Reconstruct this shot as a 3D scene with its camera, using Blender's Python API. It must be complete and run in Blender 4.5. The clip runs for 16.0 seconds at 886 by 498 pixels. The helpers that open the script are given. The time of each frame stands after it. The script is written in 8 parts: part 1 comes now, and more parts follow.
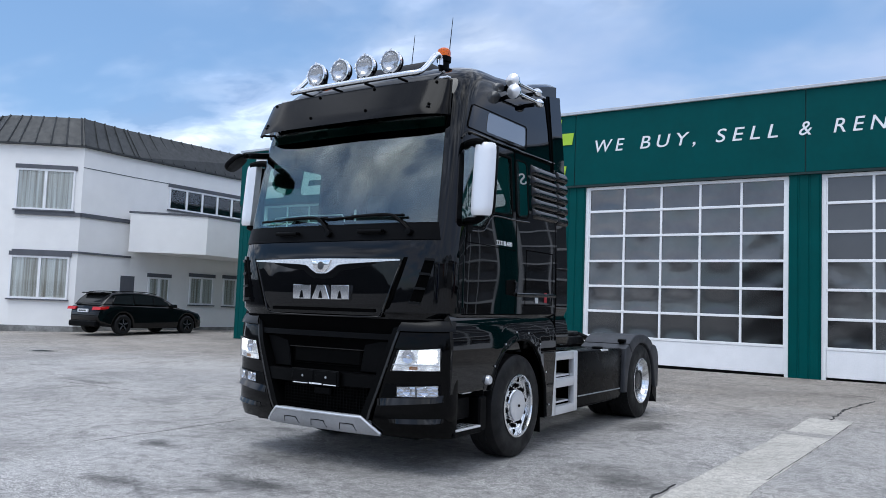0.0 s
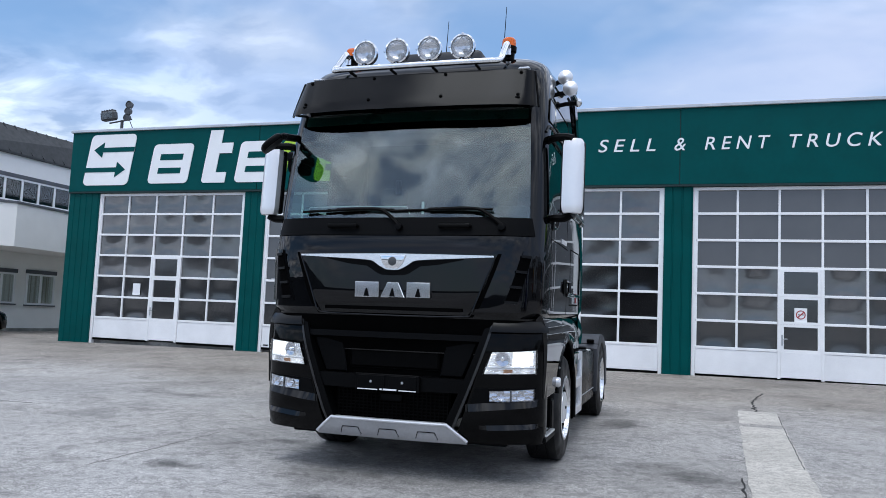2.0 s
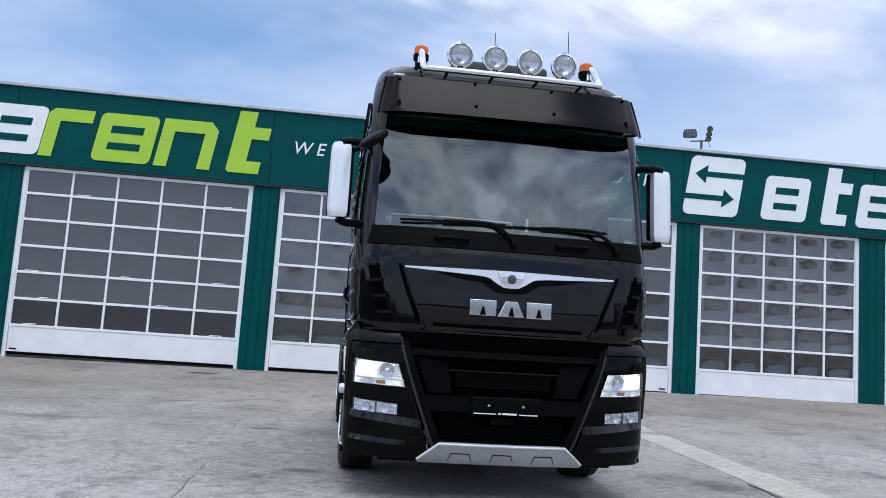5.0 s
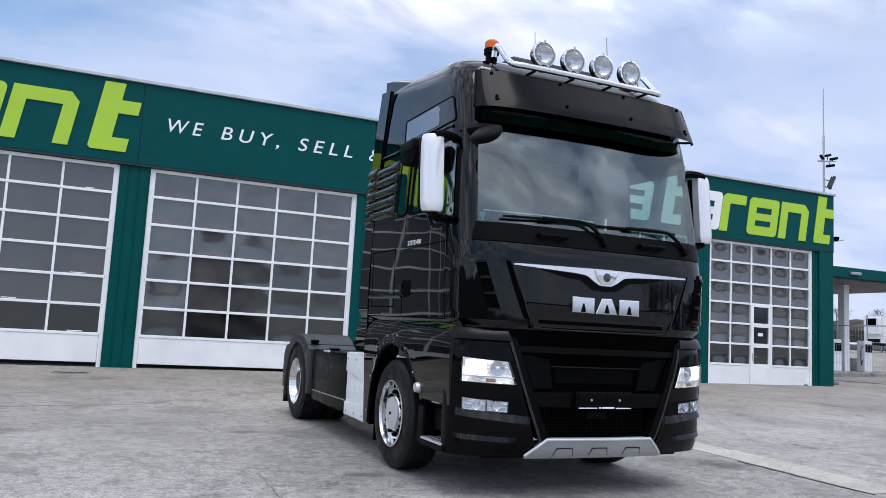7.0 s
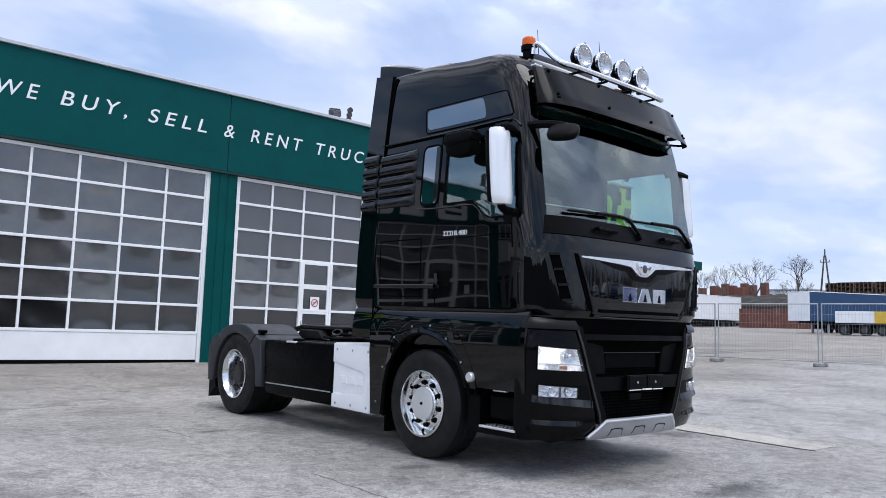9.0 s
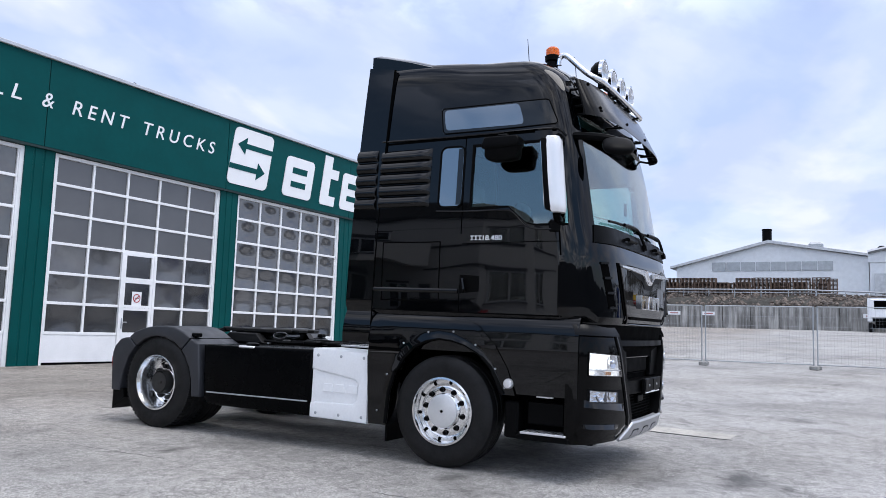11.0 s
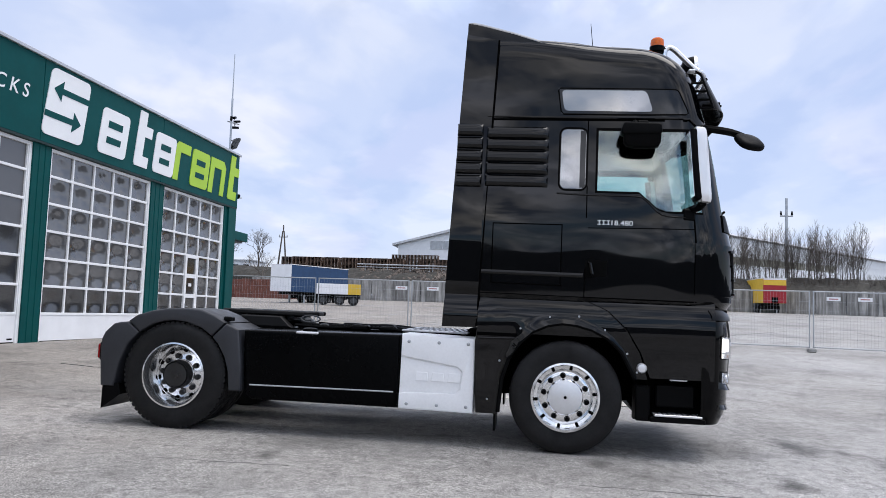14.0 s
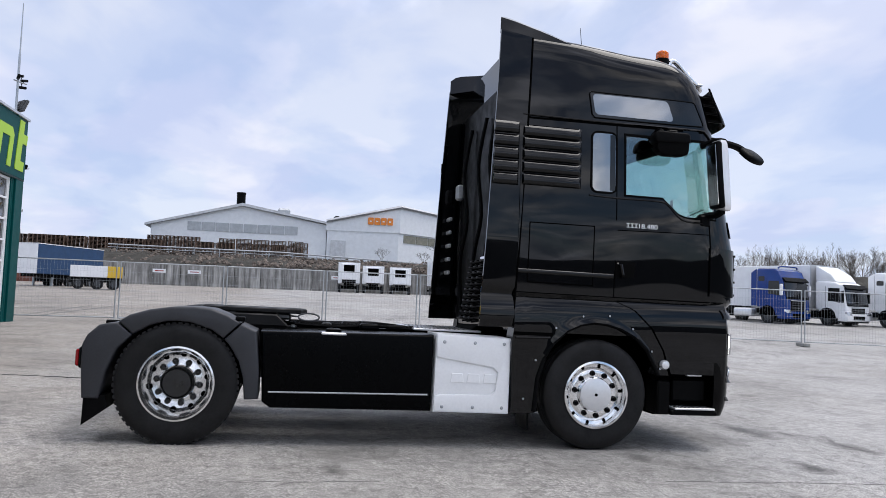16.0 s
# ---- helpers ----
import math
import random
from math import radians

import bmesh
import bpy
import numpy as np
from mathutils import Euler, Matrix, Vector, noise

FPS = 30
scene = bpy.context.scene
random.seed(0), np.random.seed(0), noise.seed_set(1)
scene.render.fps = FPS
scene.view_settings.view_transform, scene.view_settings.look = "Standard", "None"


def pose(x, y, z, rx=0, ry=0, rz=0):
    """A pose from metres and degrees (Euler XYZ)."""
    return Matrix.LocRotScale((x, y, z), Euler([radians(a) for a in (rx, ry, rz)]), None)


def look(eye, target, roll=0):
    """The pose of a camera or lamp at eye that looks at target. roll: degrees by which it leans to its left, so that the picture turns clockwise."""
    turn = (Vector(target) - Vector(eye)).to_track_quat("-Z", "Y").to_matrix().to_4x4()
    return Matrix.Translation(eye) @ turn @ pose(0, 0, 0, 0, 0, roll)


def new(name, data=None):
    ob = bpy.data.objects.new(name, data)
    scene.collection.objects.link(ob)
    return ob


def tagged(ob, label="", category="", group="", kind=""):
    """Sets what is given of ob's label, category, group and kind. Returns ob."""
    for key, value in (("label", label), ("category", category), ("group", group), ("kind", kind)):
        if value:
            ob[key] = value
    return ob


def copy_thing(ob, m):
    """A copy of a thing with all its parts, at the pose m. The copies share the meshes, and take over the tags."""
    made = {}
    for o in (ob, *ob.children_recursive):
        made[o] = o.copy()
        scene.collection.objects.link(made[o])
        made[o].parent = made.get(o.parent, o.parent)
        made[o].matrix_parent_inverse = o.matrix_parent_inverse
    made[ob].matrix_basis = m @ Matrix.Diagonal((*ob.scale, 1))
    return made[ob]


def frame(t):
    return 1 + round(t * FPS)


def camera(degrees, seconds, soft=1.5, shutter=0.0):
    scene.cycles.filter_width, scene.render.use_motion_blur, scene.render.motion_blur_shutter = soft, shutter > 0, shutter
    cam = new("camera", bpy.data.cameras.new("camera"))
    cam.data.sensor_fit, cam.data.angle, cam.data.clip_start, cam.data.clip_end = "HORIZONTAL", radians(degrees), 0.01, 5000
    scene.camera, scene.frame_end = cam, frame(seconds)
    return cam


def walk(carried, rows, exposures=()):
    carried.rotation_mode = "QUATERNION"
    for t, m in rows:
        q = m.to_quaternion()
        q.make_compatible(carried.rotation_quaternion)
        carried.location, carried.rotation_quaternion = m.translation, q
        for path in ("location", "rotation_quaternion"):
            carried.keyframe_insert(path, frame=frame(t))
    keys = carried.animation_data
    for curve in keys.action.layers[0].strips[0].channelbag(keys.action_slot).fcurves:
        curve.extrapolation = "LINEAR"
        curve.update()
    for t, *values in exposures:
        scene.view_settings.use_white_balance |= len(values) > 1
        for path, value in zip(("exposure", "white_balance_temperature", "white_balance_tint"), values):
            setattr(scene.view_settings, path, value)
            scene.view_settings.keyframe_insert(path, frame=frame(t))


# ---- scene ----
cam = camera(58.7, 16.0, soft=0.45)
METRES, EYE, TILT, LEAN, TURN = 20.92, 1.36, 0.0, 0.0, 33.0
ROWS = [
    (0.0, 0.0, 0.0, 0.0, -0.16, 4.56, -1.95),
    (0.5, -0.0311, 0.0063, -0.0011, -3.45, 4.51, -1.81),
    (1.0, -0.063, 0.0167, -0.0031, -7.49, 4.57, -1.77),
    (1.5, -0.0927, 0.0256, -0.0034, -11.7, 4.82, -1.87),
    (2.0, -0.122, 0.0359, -0.0045, -16.17, 5.15, -2.06),
    (2.5, -0.1482, 0.0484, -0.0045, -20.41, 5.54, -2.32),
    (3.0, -0.1775, 0.0604, -0.0048, -24.87, 5.87, -2.65),
    (3.5, -0.2062, 0.0778, -0.0055, -29.46, 6.13, -3.03),
    (4.0, -0.2332, 0.093, -0.0055, -33.59, 6.27, -3.27),
    (4.5, -0.2543, 0.1123, -0.0051, -37.35, 6.33, -3.38),
    (7.0, -0.3556, 0.2334, -0.0081, -57.61, 6.36, -2.66),
    (7.5, -0.3727, 0.2588, -0.0084, -61.76, 6.07, -2.16),
    (8.0, -0.3872, 0.2852, -0.008, -66.06, 5.82, -1.74),
    (8.5, -0.3991, 0.3151, -0.0081, -70.64, 5.62, -1.53),
    (11.0, -0.4105, 0.4736, -0.0064, -94.67, 5.62, -1.66),
    (11.5, -0.4047, 0.5049, -0.0061, -99.1, 5.53, -1.38),
    (12.0, -0.3936, 0.5313, -0.0072, -102.55, 5.41, -1.2),
    (12.5, -0.384, 0.5598, -0.0074, -105.82, 5.19, -1.16),
    (13.0, -0.372, 0.5902, -0.008, -109.24, 4.88, -1.36),
    (13.5, -0.3592, 0.6174, -0.008, -112.66, 4.6, -1.67),
    (14.0, -0.3457, 0.6432, -0.007, -116.18, 4.35, -1.82),
    (14.5, -0.3283, 0.6688, -0.0062, -120.31, 4.17, -1.91),
    (15.0, -0.3107, 0.6945, -0.0055, -124.85, 4.04, -1.84),
    (15.5, -0.2872, 0.7164, -0.0054, -129.79, 3.91, -1.9),
    (16.0, -0.2649, 0.7388, -0.0046, -134.44, 3.81, -2.05),
]
TONE = [(0.0, 0.09, 5950, 8), (4.5, 0.08, 5950, 8), (7.0, 0.15, 6200, 10), (8.5, 0.20, 6150, 10), (11.0, 0.30, 6200, 11), (12.5, 0.28, 6280, 11), (16.0, 0.14, 6480, 11)]
walk(cam, [(t, pose(0, 0, EYE, TILT, LEAN, TURN) @ pose(METRES * x, METRES * y, METRES * z, 90 + pitch, roll, yaw)) for t, x, y, z, yaw, pitch, roll in ROWS], TONE)

# ---- light and sky ----
SUN_EL, SUN_AZ = 68.0, 182.0          # degrees; azimuth clockwise from +y
world = bpy.data.worlds.new("sky")
scene.world = world
world.use_nodes = True
wn, wl = world.node_tree.nodes, world.node_tree.links
wn.clear()
w_out = wn.new("ShaderNodeOutputWorld")
w_bg = wn.new("ShaderNodeBackground")
w_bg.inputs["Strength"].default_value = 0.13
w_sky = wn.new("ShaderNodeTexSky")
w_sky.sky_type = "NISHITA"
w_sky.sun_disc = False
w_sky.sun_elevation, w_sky.sun_rotation = radians(SUN_EL), radians(SUN_AZ)
w_sky.air_density, w_sky.dust_density, w_sky.ozone_density = 1.0, 0.6, 2.0
w_tc = wn.new("ShaderNodeTexCoord")
w_sep = wn.new("ShaderNodeSeparateXYZ")
wl.new(w_tc.outputs["Generated"], w_sep.inputs[0])


def w_math(op, a, b=None, clamp=False):
    n = wn.new("ShaderNodeMath")
    n.operation, n.use_clamp = op, clamp
    for k, v in enumerate((a, b)):
        if v is None:
            continue
        if isinstance(v, (int, float)):
            n.inputs[k].default_value = v
        else:
            wl.new(v, n.inputs[k])
    return n.outputs[0]


w_h = w_math("MAXIMUM", w_sep.outputs["Z"], 0.0)
w_den = w_math("ADD", w_h, 0.22)
w_comb = wn.new("ShaderNodeCombineXYZ")
wl.new(w_math("DIVIDE", w_sep.outputs["X"], w_den), w_comb.inputs[0])
wl.new(w_math("DIVIDE", w_sep.outputs["Y"], w_den), w_comb.inputs[1])


def w_noise(scale, detail, rough, shift):
    m = wn.new("ShaderNodeMapping")
    m.inputs["Location"].default_value = shift
    m.inputs["Rotation"].default_value = (0, 0, radians(-35))
    m.inputs["Scale"].default_value = (scale, scale * 1.35, 1)
    wl.new(w_comb.outputs[0], m.inputs[0])
    n = wn.new("ShaderNodeTexNoise")
    n.inputs["Scale"].default_value, n.inputs["Detail"].default_value, n.inputs["Roughness"].default_value = 1.0, detail, rough
    n.inputs["Distortion"].default_value = 0.25
    wl.new(m.outputs[0], n.inputs["Vector"])
    return n.outputs["Fac"]


def w_ramp(fac, stops):
    r = wn.new("ShaderNodeValToRGB")
    r.color_ramp.interpolation = "EASE"
    while len(r.color_ramp.elements) < len(stops):
        r.color_ramp.elements.new(0.5)
    for e, (p, c) in zip(r.color_ramp.elements, stops):
        e.position, e.color = p, (*c, 1)
    wl.new(fac, r.inputs[0])
    return r.outputs[0]


def w_mix(fac, a, b):
    n = wn.new("ShaderNodeMix")
    n.data_type = "RGBA"
    wl.new(fac, n.inputs[0])
    wl.new(a, n.inputs[6]), wl.new(b, n.inputs[7])
    return n.outputs[2]


w_cover = w_ramp(w_noise(1.0, 5, 0.52, (3.1, 1.7, 0)), [(0.37, (0, 0, 0)), (0.60, (1, 1, 1))])
w_shade = w_ramp(w_noise(1.9, 5, 0.5, (7.3, 4.1, 0)), [(0.36, (4.2, 4.7, 6.4)), (0.50, (5.05, 5.4, 6.75)), (0.64, (6.2, 6.3, 7.05))])
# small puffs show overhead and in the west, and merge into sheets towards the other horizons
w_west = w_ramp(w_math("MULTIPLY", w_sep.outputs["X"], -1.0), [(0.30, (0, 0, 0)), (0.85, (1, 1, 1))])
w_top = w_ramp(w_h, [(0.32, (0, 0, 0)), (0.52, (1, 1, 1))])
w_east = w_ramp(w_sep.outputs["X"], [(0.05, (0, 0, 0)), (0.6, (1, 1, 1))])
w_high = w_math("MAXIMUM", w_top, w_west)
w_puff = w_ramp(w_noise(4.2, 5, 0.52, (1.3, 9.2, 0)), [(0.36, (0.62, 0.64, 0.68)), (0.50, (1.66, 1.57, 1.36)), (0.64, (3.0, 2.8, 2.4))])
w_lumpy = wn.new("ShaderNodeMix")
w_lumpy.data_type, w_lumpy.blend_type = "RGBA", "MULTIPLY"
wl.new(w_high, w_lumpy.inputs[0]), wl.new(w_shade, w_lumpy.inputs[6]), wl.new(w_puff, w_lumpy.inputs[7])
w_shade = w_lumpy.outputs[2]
w_thick = w_math("MAXIMUM", w_math("MAXIMUM", w_math("MULTIPLY", w_cover, 0.9), w_math("MULTIPLY", w_top, 0.72)), w_math("MULTIPLY", w_east, 0.68))
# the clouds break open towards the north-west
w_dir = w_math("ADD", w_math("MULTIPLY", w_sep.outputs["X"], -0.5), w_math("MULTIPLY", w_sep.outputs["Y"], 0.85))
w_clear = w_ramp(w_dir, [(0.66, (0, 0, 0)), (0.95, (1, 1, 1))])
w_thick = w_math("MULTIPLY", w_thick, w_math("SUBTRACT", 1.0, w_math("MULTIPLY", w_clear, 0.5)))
# thin haze pales the blue between the clouds
w_haze = wn.new("ShaderNodeMix")
w_haze.data_type = "RGBA"
w_haze.inputs[0].default_value = 0.4
wl.new(w_sky.outputs[0], w_haze.inputs[6])
w_haze.inputs[7].default_value = (2.5, 4.15, 6.7, 1)
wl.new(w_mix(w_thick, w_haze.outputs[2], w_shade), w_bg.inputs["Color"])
wl.new(w_bg.outputs[0], w_out.inputs["Surface"])

sun_data = bpy.data.lights.new("sun", "SUN")
sun_data.energy, sun_data.angle, sun_data.color = 1.55, radians(36), (1.0, 0.96, 0.9)
sun = new("sun", sun_data)
az, el = radians(SUN_AZ), radians(SUN_EL)
sun.matrix_world = look((60 * math.sin(az) * math.cos(el), 60 * math.cos(az) * math.cos(el), 60 * math.sin(el)), (0, 0, 0))

# ---- materials ----


class Nodes:
    """A Principled material and small helpers to wire it."""

    def __init__(self, name, color, rough=0.5, metal=0.0, **more):
        self.mat = bpy.data.materials.new(name)
        self.mat.use_nodes = True
        self.n, self.l = self.mat.node_tree.nodes, self.mat.node_tree.links
        self.b = self.n["Principled BSDF"]
        self.b.inputs["Base Color"].default_value = (*color, 1)
        self.b.inputs["Roughness"].default_value = rough
        self.b.inputs["Metallic"].default_value = metal
        for k, v in more.items():
            self.b.inputs[k.replace("_", " ")].default_value = v
        self.color = color

    def coords(self, scale=(1, 1, 1)):
        t, m = self.n.new("ShaderNodeTexCoord"), self.n.new("ShaderNodeMapping")
        m.inputs["Scale"].default_value = scale
        self.l.new(t.outputs["Object"], m.inputs[0])
        return m.outputs[0]

    def noise(self, scale, detail=4, rough=0.55, stretch=(1, 1, 1), distort=0.0):
        t = self.n.new("ShaderNodeTexNoise")
        t.inputs["Scale"].default_value, t.inputs["Detail"].default_value, t.inputs["Roughness"].default_value = scale, detail, rough
        t.inputs["Distortion"].default_value = distort
        self.l.new(self.coords(stretch), t.inputs["Vector"])
        return t.outputs["Fac"]

    def ramp(self, fac, stops):
        r = self.n.new("ShaderNodeValToRGB")
        while len(r.color_ramp.elements) < len(stops):
            r.color_ramp.elements.new(0.5)
        for e, (p, c) in zip(r.color_ramp.elements, stops):
            e.position, e.color = p, (*(c if isinstance(c, tuple) else (c, c, c)), 1)
        self.l.new(fac, r.inputs[0])
        return r.outputs[0]

    def mix(self, fac, a, b, mode="MIX"):
        m = self.n.new("ShaderNodeMix")
        m.data_type, m.blend_type = "RGBA", mode
        for k, v in ((0, fac), (6, a), (7, b)):
            if isinstance(v, (int, float)):
                m.inputs[k].default_value = v
            elif isinstance(v, tuple):
                m.inputs[k].default_value = (*v, 1)
            else:
                self.l.new(v, m.inputs[k])
        return m.outputs[2]

    def use(self, socket, name):
        self.l.new(socket, self.b.inputs[name])
        return self

    def bump(self, height, strength=0.3, distance=0.01):
        b = self.n.new("ShaderNodeBump")
        b.inputs["Strength"].default_value, b.inputs["Distance"].default_value = strength, distance
        self.l.new(height, b.inputs["Height"])
        self.l.new(b.outputs[0], self.b.inputs["Normal"])
        return self


def simple(name, color, rough=0.5, metal=0.0, vary=0.15, grain=40.0, bump=0.0, **more):
    """A surface with slight large and fine variation of colour and gloss."""
    m = Nodes(name, color, rough, metal, **more)
    big = m.ramp(m.noise(1.7, 5), [(0.3, 1 - vary), (0.7, 1 + vary)])
    fine = m.ramp(m.noise(grain, 3), [(0.3, 1 - vary * 0.5), (0.7, 1 + vary * 0.5)])
    m.use(m.mix(1.0, m.mix(1.0, color, big, "MULTIPLY"), fine, "MULTIPLY"), "Base Color")
    r = m.ramp(m.noise(6.0, 5), [(0.3, max(0.02, rough * (1 - vary))), (0.75, min(1, rough * (1 + vary)))])
    m.use(r, "Roughness")
    if bump:
        m.bump(m.noise(grain * 2, 3), bump, 0.004)
    return m.mat


def glass(name, tint, rough=0.0, clear=0.8, facing=0.06):
    """Thin window glass: clear part shows what is behind, gloss by Fresnel."""
    mat = bpy.data.materials.new(name)
    mat.use_nodes = True
    n, l = mat.node_tree.nodes, mat.node_tree.links
    n.clear()
    out, mix = n.new("ShaderNodeOutputMaterial"), n.new("ShaderNodeMixShader")
    tr, gl, lw = n.new("ShaderNodeBsdfTransparent"), n.new("ShaderNodeBsdfGlossy"), n.new("ShaderNodeLayerWeight")
    lw.inputs["Blend"].default_value = 0.5
    pw, fr = n.new("ShaderNodeMath"), n.new("ShaderNodeMath")
    pw.operation, pw.inputs[1].default_value = "POWER", 4.5
    fr.operation, fr.inputs[1].default_value, fr.inputs[2].default_value = "MULTIPLY_ADD", 1 - facing, facing
    l.new(lw.outputs["Facing"], pw.inputs[0]), l.new(pw.outputs[0], fr.inputs[0])
    tr.inputs["Color"].default_value = (tint[0] * clear, tint[1] * clear, tint[2] * clear, 1)
    gl.inputs["Roughness"].default_value = rough
    l.new(fr.outputs[0], mix.inputs[0]), l.new(tr.outputs[0], mix.inputs[1]), l.new(gl.outputs[0], mix.inputs[2])
    l.new(mix.outputs[0], out.inputs[0])
    return mat


def glow(name, color, strength):
    m = Nodes(name, color, 0.3)
    m.b.inputs["Emission Color"].default_value = (*color, 1)
    m.b.inputs["Emission Strength"].default_value = strength
    return m.mat


def make_asphalt():
    """Worn grey asphalt with grit, broad discoloured areas, oil spots and a browner stretch before the hall."""
    m = Nodes("asphalt", (0.2, 0.2, 0.2), 0.85)
    grit = m.noise(95, 5, 0.8)
    col = m.ramp(grit, [(0.37, (0.080, 0.076, 0.072)), (0.5, (0.298, 0.289, 0.276)), (0.63, (0.68, 0.66, 0.63))])
    chips = m.ramp(m.noise(42, 4, 0.8), [(0.34, 0.5), (0.48, 1.0), (0.66, 1.32)])
    blot = m.ramp(m.noise(0.30, 4, 0.5, distort=0.5), [(0.3, 0.70), (0.5, 1.0), (0.72, 1.14)])
    mid = m.ramp(m.noise(1.3, 5, 0.6, distort=0.8), [(0.30, 0.66), (0.46, 1.0), (0.8, 1.10)])
    lump = m.ramp(m.noise(9, 5, 0.7), [(0.34, 0.64), (0.5, 1.0), (0.68, 1.18)])
    brown = m.ramp(m.noise(0.16, 4, 0.55), [(0.38, (0.93, 0.915, 0.895)), (0.6, (1.04, 1.04, 1.05))])
    stain = m.ramp(m.noise(0.75, 5, 0.62, distort=1.4), [(0.27, 0.42), (0.35, 1.0)])
    for f in (chips, lump, blot, mid, brown, stain):
        col = m.mix(1.0, col, f, "MULTIPLY")

    def number(op, a, b):
        n = m.n.new("ShaderNodeMath")
        n.operation = op
        for k, v in enumerate((a, b)):
            if isinstance(v, (int, float)):
                n.inputs[k].default_value = v
            else:
                m.l.new(v, n.inputs[k])
        return n.outputs[0]

    # old surface before the hall, with an uneven edge
    sep = m.n.new("ShaderNodeSeparateXYZ")
    m.l.new(m.coords(), sep.inputs[0])
    edge = number("ADD", sep.outputs[1], number("MULTIPLY", m.noise(0.45, 5, 0.6), 7.0))
    old = m.ramp(number("MULTIPLY", number("SUBTRACT", edge, 12.0), 0.1), [(0.1, (1, 1, 1)), (0.62, (0.84, 0.79, 0.735))])
    col = m.mix(1.0, col, old, "MULTIPLY")
    # oil and damp spots
    rag = number("MULTIPLY", m.noise(3.2, 6, 0.7, distort=1.0), 1.7)
    for x, y, rx, ry, deep in ((-4.8, 4.7, 0.75, 0.28, 0.3), (-5.75, 4.1, 0.55, 0.2, 0.42), (-6.7, 5.3, 0.45, 0.16, 0.45), (-7.1, 9.5, 0.30, 0.14, 0.4), (-6.55, 6.8, 0.3, 0.16, 0.45), (-6.9, 5.35, 0.22, 0.3, 0.5), (-3.3, 10.0, 0.35, 0.7, 0.45), (-2.4, 6.7, 0.5, 0.35, 0.5), (-5.2, 5.5, 1.1, 0.5, 0.6), (-9.9, 9.8, 0.9, 0.3, 0.62), (-12.5, 8.2, 1.0, 0.16, 0.5), (1.2, 4.6, 0.6, 0.35, 0.55), (2.8, 8.4, 0.8, 0.5, 0.6)):
        t, mp, ln = m.n.new("ShaderNodeTexCoord"), m.n.new("ShaderNodeMapping"), m.n.new("ShaderNodeVectorMath")
        mp.vector_type = "TEXTURE"
        mp.inputs["Location"].default_value = (x, y, 0)
        mp.inputs["Scale"].default_value = (rx, ry, 50)
        ln.operation = "LENGTH"
        m.l.new(t.outputs["Object"], mp.inputs[0])
        m.l.new(mp.outputs[0], ln.inputs[0])
        spot = m.ramp(number("MULTIPLY", number("ADD", ln.outputs["Value"], rag), 0.5), [(0.55, deep), (0.86, 1.0)])
        col = m.mix(1.0, col, spot, "MULTIPLY")
    m.use(col, "Base Color")
    m.use(m.ramp(m.noise(1.1, 5), [(0.3, 0.6), (0.7, 0.9)]), "Roughness")
    m.bump(m.noise(120, 5, 0.7), 0.5, 0.006)
    return m.mat


asphalt = make_asphalt()


def make_patch():
    """Pale coarse filler with grit of its own."""
    m = Nodes("pale_patch", (0.45, 0.43, 0.39), 0.9)
    col = m.ramp(m.noise(70, 5, 0.8), [(0.34, (0.20, 0.188, 0.168)), (0.5, (0.47, 0.445, 0.40)), (0.66, (0.74, 0.705, 0.64))])
    for f in (m.ramp(m.noise(14, 5, 0.7), [(0.34, 0.74), (0.55, 1.05)]), m.ramp(m.noise(1.5, 5, 0.6), [(0.3, 0.82), (0.6, 1.05)])):
        col = m.mix(1.0, col, f, "MULTIPLY")
    m.use(col, "Base Color")
    m.bump(m.noise(90, 5, 0.7), 0.6, 0.006)
    return m.mat


patch_mat = make_patch()
crack_mat = simple("crack", (0.02, 0.02, 0.02), 0.9)
green_panel = simple("green_cladding", (0.001, 0.066, 0.066), 0.5, vary=0.08, grain=8, Specular_IOR_Level=0.1)
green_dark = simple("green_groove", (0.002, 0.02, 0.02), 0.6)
green_metal = simple("green_corrugated", (0.001, 0.066, 0.064), 0.45, vary=0.1, Specular_IOR_Level=0.1)
white_frame = simple("white_lacquer", (0.88, 0.885, 0.89), 0.35, vary=0.05)
white_panel = simple("white_door_panel", (0.86, 0.865, 0.875), 0.4, vary=0.06)
trim_grey = simple("aluminium_coping", (0.55, 0.56, 0.58), 0.35, 0.6)
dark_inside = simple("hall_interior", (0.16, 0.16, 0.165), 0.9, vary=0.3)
sign_white = simple("sign_white", (0.85, 0.86, 0.87), 0.5, vary=0.03)
sign_lime = simple("sign_lime", (0.40, 0.62, 0.035), 0.5, vary=0.04)
sign_dark = simple("sign_green", (0.001, 0.066, 0.066), 0.5, vary=0.05, Specular_IOR_Level=0.1)
render_wall = simple("white_render", (0.90, 0.89, 0.865), 0.9, vary=0.025, grain=90, bump=0.25)
roof_metal = simple("dark_standing_seam", (0.028, 0.031, 0.033), 0.6, 0.0, vary=0.2)
grey_band = simple("slate_grey_band", (0.10, 0.105, 0.12), 0.6)


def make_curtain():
    """Cream fabric; stripes are partly woven brown, partly the shade of folds painted in."""
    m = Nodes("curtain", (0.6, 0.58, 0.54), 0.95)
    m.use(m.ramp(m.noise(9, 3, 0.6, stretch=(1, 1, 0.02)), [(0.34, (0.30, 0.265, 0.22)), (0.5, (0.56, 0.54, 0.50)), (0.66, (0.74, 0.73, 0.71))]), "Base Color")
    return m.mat


